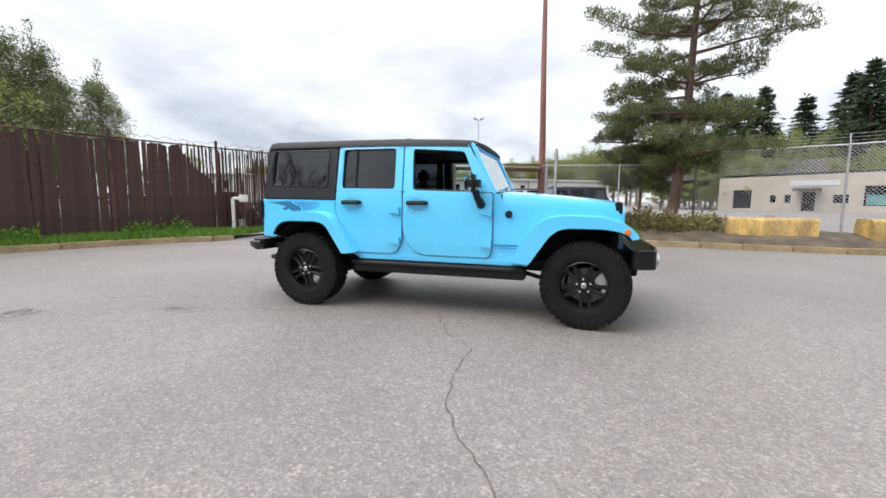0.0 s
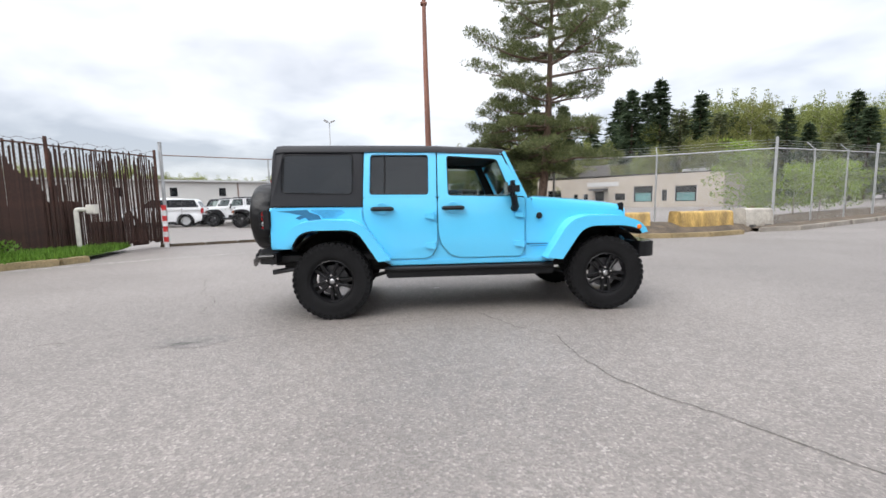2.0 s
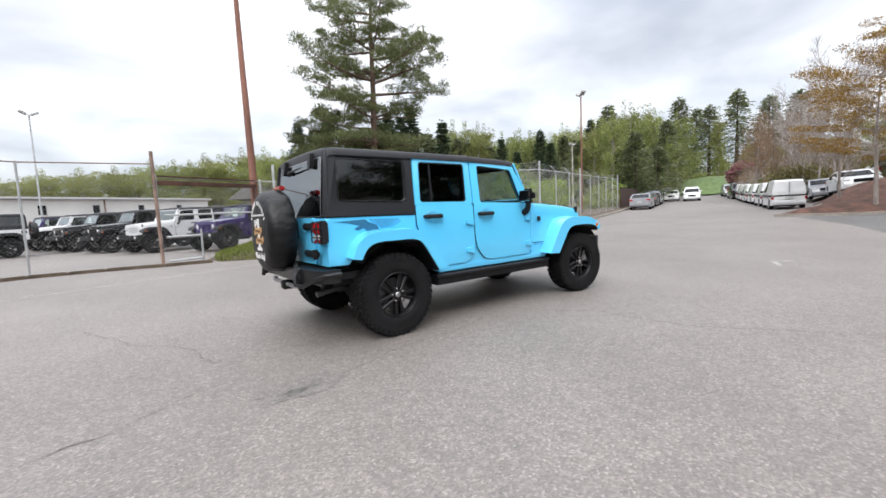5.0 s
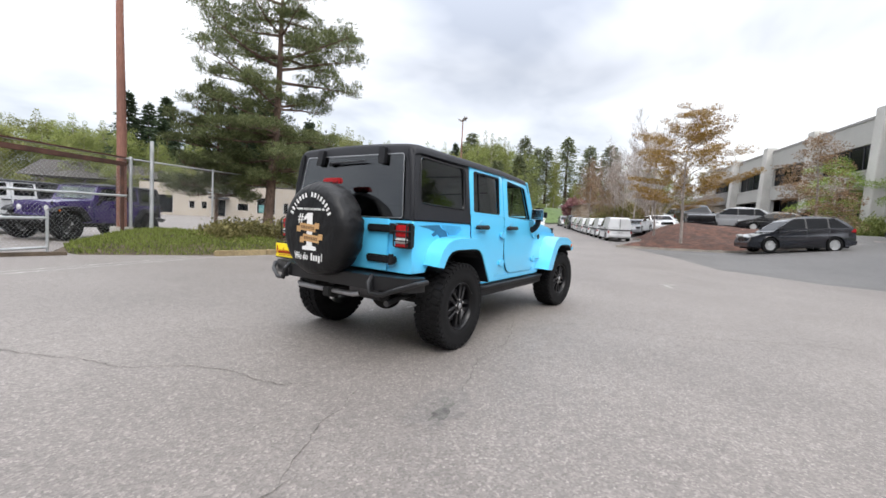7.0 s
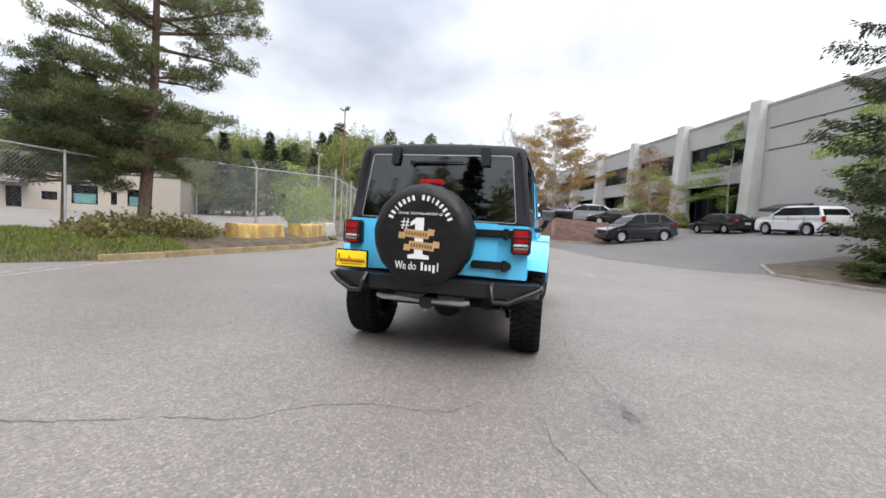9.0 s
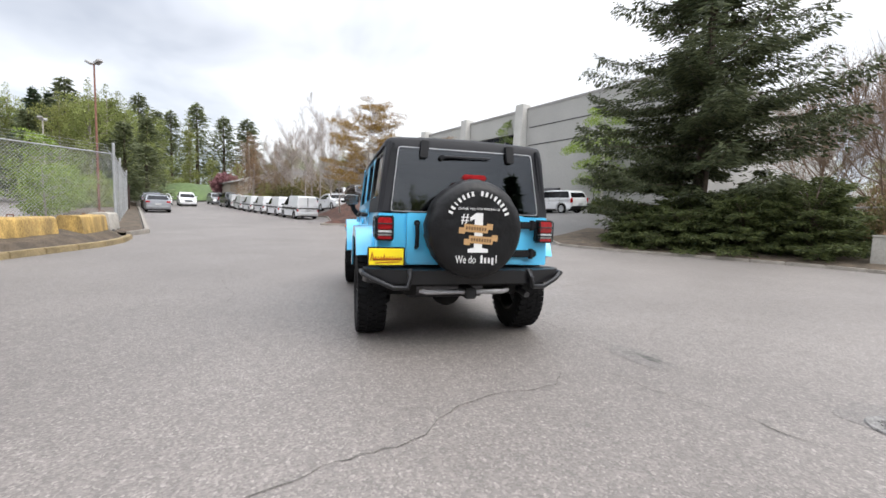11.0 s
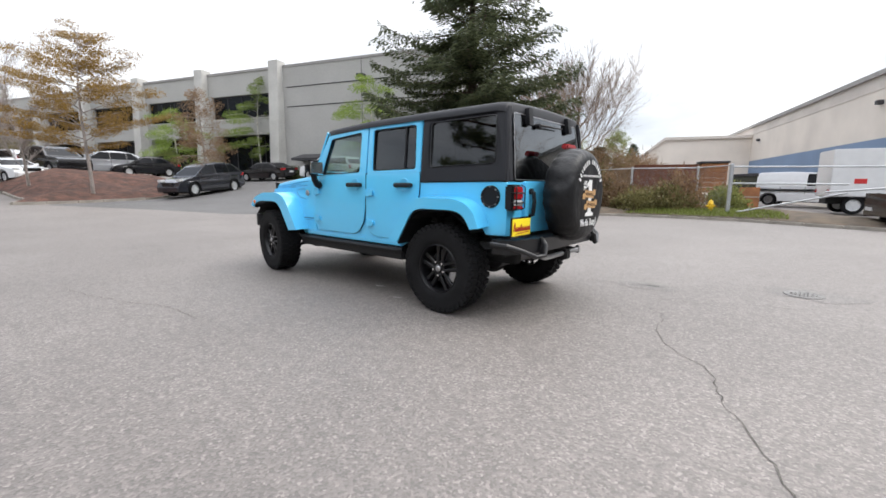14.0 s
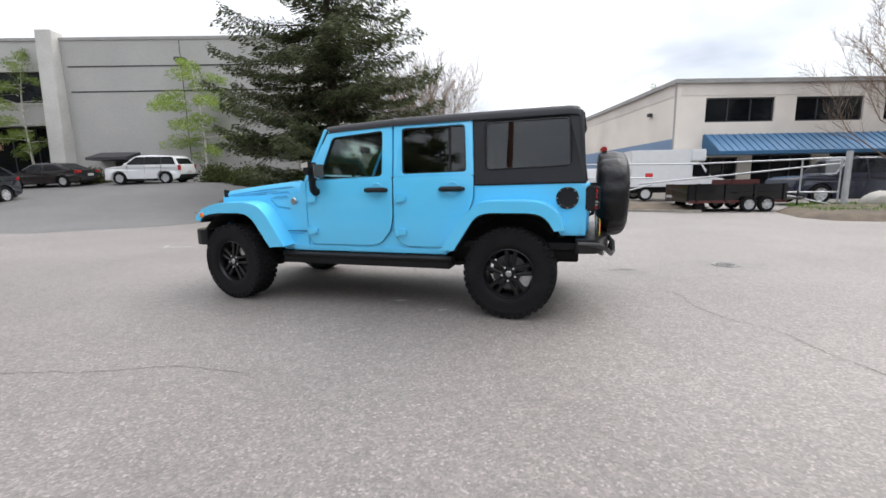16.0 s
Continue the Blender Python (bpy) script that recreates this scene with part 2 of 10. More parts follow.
M["rim_silver"] = mat("silver_alloy", (0.58, 0.59, 0.60), 0.35, metal=0.25, var=0.08)
M["grey_paint"] = mat("dark_grey_car_paint", (0.030, 0.032, 0.040), 0.12, metal=0.3, var=0.03, coat=1.0)
M["silver_paint"] = mat("silver_car_paint", (0.33, 0.34, 0.36), 0.3, metal=0.4, var=0.05, coat=0.6)
M["purple_paint"] = mat("deep_purple_car_paint", (0.035, 0.018, 0.12), 0.28, var=0.05, coat=0.8)


# ---- geometry helpers
def part(name, bm, material, parent=None, label="", smooth=True, angle=0.6):
    me = bpy.data.meshes.new(name)
    bmesh.ops.recalc_face_normals(bm, faces=bm.faces)
    bm.to_mesh(me)
    bm.free()
    if smooth:
        me.shade_smooth()
        me.set_sharp_from_angle(angle=angle)
    me.materials.append(material)
    ob = new(name, me)
    if parent is not None:
        ob.parent = parent
    if label:
        ob["label"] = label
    return ob


def raw(name, verts, faces, material, parent=None, label="", smooth=False):
    me = bpy.data.meshes.new(name)
    me.from_pydata([tuple(v) for v in verts], [], faces)
    if smooth:
        me.shade_smooth()
    me.materials.append(material)
    ob = new(name, me)
    if parent is not None:
        ob.parent = parent
    if label:
        ob["label"] = label
    return ob


def thing(name, label, category, m=None, group="", kind=""):
    ob = new(name)
    ob.empty_display_size = 0.2
    if m is not None:
        ob.matrix_basis = m
    return tagged(ob, label, category, group, kind)


def bx(bm, x0, x1, y0, y1, z0, z1, bev=0.0, seg=2):
    r = bmesh.ops.create_cube(bm, size=1.0, matrix=Matrix.LocRotScale(((x0 + x1) / 2, (y0 + y1) / 2, (z0 + z1) / 2), None, (abs(x1 - x0), abs(y1 - y0), abs(z1 - z0))))
    if bev:
        es = list({e for v in r["verts"] for e in v.link_edges})
        bmesh.ops.bevel(bm, geom=es, offset=bev, segments=seg, affect="EDGES", clamp_overlap=True)
    return bm


def frame_of(a, b):
    d = (Vector(b) - Vector(a)).normalized()
    u = d.orthogonal().normalized()
    return d, u, d.cross(u)


def cyl(bm, a, b, r0, r1=None, n=12, caps=True):
    r1 = r0 if r1 is None else r1
    d, u, v = frame_of(a, b)
    a, b = Vector(a), Vector(b)
    ring = []
    for p, r in ((a, r0), (b, r1)):
        ring.append([bm.verts.new(p + r * (math.cos(2 * math.pi * i / n) * u + math.sin(2 * math.pi * i / n) * v)) for i in range(n)])
    for i in range(n):
        bm.faces.new((ring[0][i], ring[0][(i + 1) % n], ring[1][(i + 1) % n], ring[1][i]))
    if caps:
        bm.faces.new(ring[0][::-1])
        bm.faces.new(ring[1])
    return bm


def tube(bm, pts, r, n=8, caps=True):
    """A round bar through the points, with one radius or a radius for each point."""
    pts = [Vector(p) for p in pts]
    rs = [float(x) for x in (r if isinstance(r, (list, tuple)) else [r] * len(pts))]
    rings, u = [], None
    for i, p in enumerate(pts):
        d = (pts[min(i + 1, len(pts) - 1)] - pts[max(i - 1, 0)]).normalized()
        u = d.orthogonal().normalized() if u is None else (u - d * u.dot(d)).normalized()
        v = d.cross(u)
        rings.append([bm.verts.new(p + rs[i] * (math.cos(2 * math.pi * k / n) * u + math.sin(2 * math.pi * k / n) * v)) for k in range(n)])
    for a, b in zip(rings, rings[1:]):
        for k in range(n):
            bm.faces.new((a[k], a[(k + 1) % n], b[(k + 1) % n], b[k]))
    if caps:
        bm.faces.new(rings[0][::-1])
        bm.faces.new(rings[-1])
    return bm


def lathe(bm, prof, m=None, n=32, close=False):
    """Turns a profile of (radius, height) round z, then moves it by m."""
    m = m or Matrix()
    rings = []
    for r, h in prof:
        if r < 1e-5:
            rings.append([bm.verts.new(m @ Vector((0, 0, h)))])
        else:
            rings.append([bm.verts.new(m @ Vector((r * math.cos(2 * math.pi * k / n), r * math.sin(2 * math.pi * k / n), h))) for k in range(n)])
    pairs = list(zip(rings, rings[1:])) + ([(rings[-1], rings[0])] if close else [])
    for a, b in pairs:
        for k in range(n):
            q = [a[k % len(a)], a[(k + 1) % len(a)], b[(k + 1) % len(b)], b[k % len(b)]]
            q = [x for i, x in enumerate(q) if x not in q[:i]]
            if len(q) > 2:
                bm.faces.new(q)
    return bm


from mathutils import geometry
from mathutils.bvhtree import BVHTree


def prism(bm, loops, fmap, bev=0.0, seg=2):
    """A plate: loops of (u, v), the outline first and then its holes; fmap(u, v, d) places them, d = 0 for the face and 1 for the back."""
    start = len(bm.verts)
    flat = [p for lp in loops for p in lp]
    tris = geometry.tessellate_polygon([[Vector((u, v, 0)) for u, v in lp] for lp in loops])
    f = [bm.verts.new(fmap(u, v, 0)) for u, v in flat]
    k = [bm.verts.new(fmap(u, v, 1)) for u, v in flat]
    made = []
    for a, b, c in tris:
        for vs in ((f[a], f[b], f[c]), (k[c], k[b], k[a])):
            try:
                made.append(bm.faces.new(vs))
            except ValueError:
                pass
    at = 0
    rim = []
    for lp in loops:
        n = len(lp)
        for i in range(n):
            a, b = at + i, at + (i + 1) % n
            made.append(bm.faces.new((f[a], f[b], k[b], k[a])))
            rim.append((f[a], f[b]))
        at += n
    if bev:
        bm.edges.ensure_lookup_table()
        es = [e for a, b in rim if (e := bm.edges.get((a, b)))]
        bmesh.ops.recalc_face_normals(bm, faces=[x for x in made if x.is_valid])
        bmesh.ops.bevel(bm, geom=es, offset=bev, segments=seg, affect="EDGES", clamp_overlap=True)
    return bm


def rounded(pts, r, seg=3):
    """The outline with its corners rounded by about r."""
    out, n = [], len(pts)
    for i in range(n):
        p, a, b = Vector(pts[i]), Vector(pts[i - 1]), Vector(pts[(i + 1) % n])
        da, db = a - p, b - p
        k = min(r, da.length * 0.45, db.length * 0.45)
        s, e = p + da.normalized() * k, p + db.normalized() * k
        for j in range(seg + 1):
            t = j / seg
            q = (1 - t) ** 2 * s + 2 * t * (1 - t) * p + t * t * e
            out.append((q.x, q.y))
    return out


def lerp_table(tab, z):
    for (a, va), (b, vb) in zip(tab, tab[1:]):
        if z <= b:
            t = max(0.0, (z - a) / (b - a))
            return va + (vb - va) * t
    return tab[-1][1]


def words(name, text, size, material, parent, m, label="", extrude=0.002, align="CENTER", width=None):
    cu = bpy.data.curves.new(name, "FONT")
    cu.body, cu.size, cu.extrude, cu.align_x = text, size, extrude, align
    ob = bpy.data.objects.new(name, cu)
    scene.collection.objects.link(ob)
    dg = bpy.context.evaluated_depsgraph_get()
    me = bpy.data.meshes.new_from_object(ob.evaluated_get(dg))
    bpy.data.objects.remove(ob)
    bpy.data.curves.remove(cu)
    me.name = name
    if width:
        xs = [v.co.x for v in me.vertices]
        k = width / (max(xs) - min(xs))
        for v in me.vertices:
            v.co.x *= k
    me.materials.clear()
    me.materials.append(material)
    o = new(name, me)
    o.parent = parent
    o.matrix_basis = m
    if label:
        o["label"] = label
    return o

# ---- ground
def sstep(a, b, x):
    t = min(1.0, max(0.0, (x - a) / (b - a)))
    return t * t * (3 - 2 * t)


def h_at(x, y):
    """Height of the paved ground: level round the car, the road climbs to the east and the drive to the south-east."""
    road = 0.02 * max(0.0, x - 9.0) + 0.018 * max(0.0, x - 45.0)
    drive = min(1.25, 0.12 * max(0.0, -y - 3.5)) * sstep(10.5, 18.0, x)
    park = 1.15 * sstep(24.0, 30.5, x) * sstep(3.0, -1.0, y - 0.3 * max(0.0, x - 31)) * (1 - sstep(60, 75, x))
    return road * (1 - 0.85 * sstep(14, 26, y - 0.42 * x)) + max(drive, park)


def axis_steps(a, b, fine0, fine1, step, growth=1.35):
    v, out = fine0, []
    while v <= fine1:
        out.append(v)
        v += step
    s, v = step, fine1
    while v < b:
        s *= growth
        v += s
        out.append(min(v, b))
    s, v, low = step, fine0, []
    while v > a:
        s *= growth
        v -= s
        low.append(max(v, a))
    return low[::-1] + out


def sheet(name, xs, ys, zfun, material, label, category, kind="structure"):
    verts = [(x, y, zfun(x, y)) for y in ys for x in xs]
    n = len(xs)
    faces = [(j * n + i, j * n + i + 1, (j + 1) * n + i + 1, (j + 1) * n + i) for j in range(len(ys) - 1) for i in range(n - 1)]
    ob = raw(name, verts, faces, material, smooth=True)
    return tagged(ob, label, category, kind=kind)


sheet("ground", axis_steps(-2500, 2500, -20, 70, 1.0), axis_steps(-2500, 2500, -26, 40, 1.0), h_at, M["asphalt"], "worn grey asphalt road and yard with light aggregate", "ground")


def patch(name, outline, lift, material, label, category, kind="structure", step=0.6, mound=0.0, rough=0.0, seed=0, rim_lift=None):
    """A piece of ground inside an outline, laid on the paving and raised to a mound towards its middle."""
    rng = random.Random(seed)
    pts = [Vector((*p, 0)) for p in outline]
    xs, ys = [p.x for p in pts], [p.y for p in pts]
    bm = bmesh.new()
    vs = [bm.verts.new(p) for p in pts]
    bm.faces.new(vs)
    bmesh.ops.triangulate(bm, faces=bm.faces)
    span = max(max(xs) - min(xs), max(ys) - min(ys))
    cuts = 0
    while span / 2**cuts > step and cuts < 7:
        long = [e for e in bm.edges if e.calc_length() > step]
        if not long:
            break
        bmesh.ops.subdivide_edges(bm, edges=long, cuts=1)
        bmesh.ops.triangulate(bm, faces=[f for f in bm.faces if len(f.verts) > 3])
        cuts += 1
    rim = {v for e in bm.edges if e.is_boundary for v in e.verts}
    segs = [(pts[i], pts[(i + 1) % len(pts)]) for i in range(len(pts))]
    for v in bm.verts:
        z = h_at(v.co.x, v.co.y) + (lift if v not in rim or rim_lift is None else rim_lift)
        if v not in rim:
            d = min((v.co - geometry.intersect_point_line(v.co, a, b)[0]).length if 0 <= geometry.intersect_point_line(v.co, a, b)[1] <= 1 else (v.co - a).length for a, b in segs)
            k = min(1.0, d / 1.6)
            z += mound * k * (2 - k) * (0.8 + 0.4 * noise.noise(v.co * 0.5)) + rough * k * noise.noise(v.co * 2.1) + rng.uniform(-0.4, 0.4) * rough * k
        v.co.z = z
    bmesh.ops.recalc_face_normals(bm, faces=bm.faces)
    if sum(f.normal.z for f in bm.faces) < 0:
        bmesh.ops.reverse_faces(bm, faces=bm.faces)
    me = bpy.data.meshes.new(name)
    bm.to_mesh(me)
    bm.free()
    me.shade_smooth()
    me.materials.append(material)
    return tagged(new(name, me), label, category, kind=kind)


def ribbon(name, pts, width, material, label, category, lift=0.004, jitter=0.0, seed=1, kind="structure", step=0.12, taper=True):
    """A thin ragged strip laid on the ground along the points (cracks, seams, painted lines)."""
    rng = random.Random(seed)
    fine = []
    for a, b in zip(pts, pts[1:]):
        a, b = Vector(a), Vector(b)
        n = max(1, int((b - a).length / step))
        fine += [a.lerp(b, i / n) for i in range(n)]
    fine.append(Vector(pts[-1]))
    off = 0.0
    verts, faces = [], []
    for i, p in enumerate(fine):
        d = (fine[min(i + 1, len(fine) - 1)] - fine[max(i - 1, 0)]).normalized()
        nrm = Vector((-d.y, d.x))
        off = 0.6 * off + rng.uniform(-1, 1) * jitter
        w = width * (rng.uniform(0.35, 1.3) if jitter else 1.0) / 2
        if taper:
            w *= min(1.0, 0.15 + 0.25 * min(i, len(fine) - 1 - i))
        for s in (1, -1):
            q = p + nrm * (off + s * w)
            verts.append((q.x, q.y, h_at(q.x, q.y) + lift))
        if i:
            faces.append((2 * i - 2, 2 * i - 1, 2 * i + 1, 2 * i))
    return tagged(raw(name, verts, faces, material), label, category, kind=kind)


def splat(name, x, y, rx, ry, material, label, category, lift=0.0035, seed=1, n=26, turn=0.0):
    """A flat blot with a ragged edge."""
    rng = random.Random(seed)
    verts, c, s = [(x, y, h_at(x, y) + lift)], math.cos(turn), math.sin(turn)
    for i in range(n):
        a = 2 * math.pi * i / n
        k = rng.uniform(0.55, 1.15) if n < 40 else 0.9 + 0.16 * math.sin(2 * a + seed) + 0.12 * math.sin(5 * a + 2 * seed) + rng.uniform(-0.05, 0.05)
        u, v = k * rx * math.cos(a), k * ry * math.sin(a)
        px, py = x + c * u - s * v, y + s * u + c * v
        verts.append((px, py, h_at(px, py) + lift))
    return tagged(raw(name, verts, [(0, 1 + i, 1 + (i + 1) % n) for i in range(n)], material), label, category, kind="structure")


CRACKS = [
    ([(0.03, -0.79), (0.32, -1.41), (0.63, -1.71), (0.6, -2.23), (0.71, -2.7), (0.94, -3.06), (1.19, -3.47), (1.36, -3.7), (1.5, -4.3)], 0.010),
    ([(-2.8, -0.57), (-3.06, -0.4), (-3.09, -0.03), (-3.24, 0.41), (-3.55, 0.7), (-3.68, 1.1), (-3.88, 1.45), (-4.1, 2.1)], 0.007),
    ([(2.12, 2.93), (1.1, 2.67), (0.5, 2.42), (-0.1, 2.36)], 0.006),
    ([(0.1, -0.78), (-0.9, -1.14), (-1.75, -1.23), (-2.35, -1.46)], 0.005),
    ([(-3.71, -1.32), (-3.23, -1.04), (-2.7, -0.87)], 0.005),
    ([(-4.1, -1.5), (-3.89, -1.39), (-3.61, -1.34)], 0.011),
]
for i, (pts, w) in enumerate(CRACKS):
    ribbon("asphalt_crack", pts, w, M["crack"], "ragged crack in the grey asphalt", "crack", jitter=0.018, seed=10 + i, step=0.06)
for i, (x, y, rx, ry, t) in enumerate([(-2.65, -1.5, 0.17, 0.05, 0.2), (-2.5, -1.42, 0.07, 0.03, 0.5)]):
    splat("oil_stain", x, y, rx, ry, M["stain"], "dark oil stain on the asphalt", "stain", seed=30 + i, turn=t)
for i, (x, y, rx, ry, t) in enumerate([(-4.1, -2.2, 0.46, 0.34, 0.5), (-2.6, -1.45, 0.42, 0.16, 0.2)]):
    splat("damp_patch", x, y, rx, ry, M["asphalt_damp"], "darker damp patch of asphalt round the manhole", "stain", 0.0025, 60 + i, 60, t)

# ---- the blue four-door off-road car
BODY_Y = [(0.40, 0.75), (0.55, 0.762), (0.80, 0.785), (1.17, 0.776), (1.28, 0.760), (1.70, 0.716), (1.80, 0.68)]


def side_map(s, out=0.0, thick=0.02):
    return lambda x, z, d: Vector((x, s * (lerp_table(BODY_Y, z) + out - thick * d), z))


def wheel(name, parent, m, rim_mat):
    """An off-road wheel, its axle along +y (outside); R 0.405."""
    w = thing(name, "", "", m)
    for k in list(w.keys()):
        del w[k]
    w.parent = parent
    R = Matrix.Rotation(-math.pi / 2, 4, "X")
    bm = bmesh.new()
    prof = [(0.222, -0.115), (0.245, -0.128), (0.30, -0.132), (0.365, -0.126), (0.388, -0.108), (0.392, -0.05), (0.392, 0.05), (0.388, 0.108), (0.365, 0.126), (0.345, 0.130), (0.335, 0.127), (0.30, 0.132), (0.26, 0.131), (0.245, 0.128), (0.222, 0.115)]
    lathe(bm, prof, R, 56)
    n = 40
    for i in range(n):
        a = 2 * math.pi * i / n
        for y0, y1, da, dr in ((-0.122, -0.055, 0.0, 0.400), (-0.042, -0.002, 0.5, 0.404), (0.002, 0.042, 0.0, 0.404), (0.055, 0.122, 0.5, 0.400)):
            aa = a + da * 2 * math.pi / n
            q = Matrix.Rotation(aa, 4, "Y") @ Matrix.Translation((0, (y0 + y1) / 2, dr - 0.012)) @ Matrix.Rotation(0.25 if y0 < 0 else -0.25, 4, "Z")
            bmesh.ops.create_cube(bm, size=1.0, matrix=q @ Matrix.Diagonal((0.040, y1 - y0, 0.026, 1)))
        for s in (-1, 1):
            q = Matrix.Rotation(a, 4, "Y") @ Matrix.Translation((0, s * 0.127, 0.372))
            bmesh.ops.create_cube(bm, size=1.0, matrix=q @ Matrix.Diagonal((0.030, 0.009, 0.030, 1)))
    tyre = part("tyre", bm, M["tyre"], w, "black mud-terrain tyre")
    bm = bmesh.new()
    lathe(bm, [(0.224, 0.112), (0.214, 0.118), (0.205, 0.105), (0.198, 0.06), (0.19, -0.06), (0.205, -0.105), (0.224, -0.112)], R, 48)
    for i in range(5):
        for sgn in (-1, 1):
            a = 2 * math.pi * i / 5
            q = Matrix.Rotation(a, 4, "Y") @ R
            poly = [(0.045, sgn * 0.012), (0.205, sgn * 0.020), (0.207, sgn * 0.062), (0.150, sgn * 0.050), (0.055, sgn * 0.036)]
            prism(bm, [poly], lambda u, v, d, q=q: q @ Vector((u, v, (0.098 if u < 0.1 else 0.086) - 0.035 * d)), bev=0.005, seg=1)
    lathe(bm, [(0.0, 0.112), (0.030, 0.110), (0.038, 0.098), (0.062, 0.094), (0.066, 0.05)], R, 24)
    rim = part("rim", bm, rim_mat, w, "black split-spoke alloy rim")
    bm = bmesh.new()
    lathe(bm, [(0.0, 0.02), (0.155, 0.02), (0.158, 0.0), (0.0, 0.0)], R, 32)
    part("brake_disc", bm, M["disc"], rim, "dark steel brake disc")
    for i in range(5):
        a = 2 * math.pi * (i + 0.5) / 5
        p = Vector((0.062 * math.cos(a), 0, 0.062 * math.sin(a)))
        bm = bmesh.new()
        cyl(bm, p + Vector((0, 0.07, 0)), p + Vector((0, 0.108, 0)), 0.012, 0.010, 8)
        part("wheel_nut", bm, M["chrome"], rim, "bright wheel nut")
    bm = bmesh.new()
    lathe(bm, [(0.0, 0.1185), (0.020, 0.117), (0.028, 0.110), (0.028, 0.10)], R, 20)
    part("centre_cap", bm, M["steel"], rim, "small grey centre cap")
    bm = bmesh.new()
    bx(bm, -0.19, -0.10, 0.0, 0.07, -0.06, 0.07, 0.015)
    part("brake_caliper", bm, M["steel"], rim, "bare metal brake caliper")
    return w


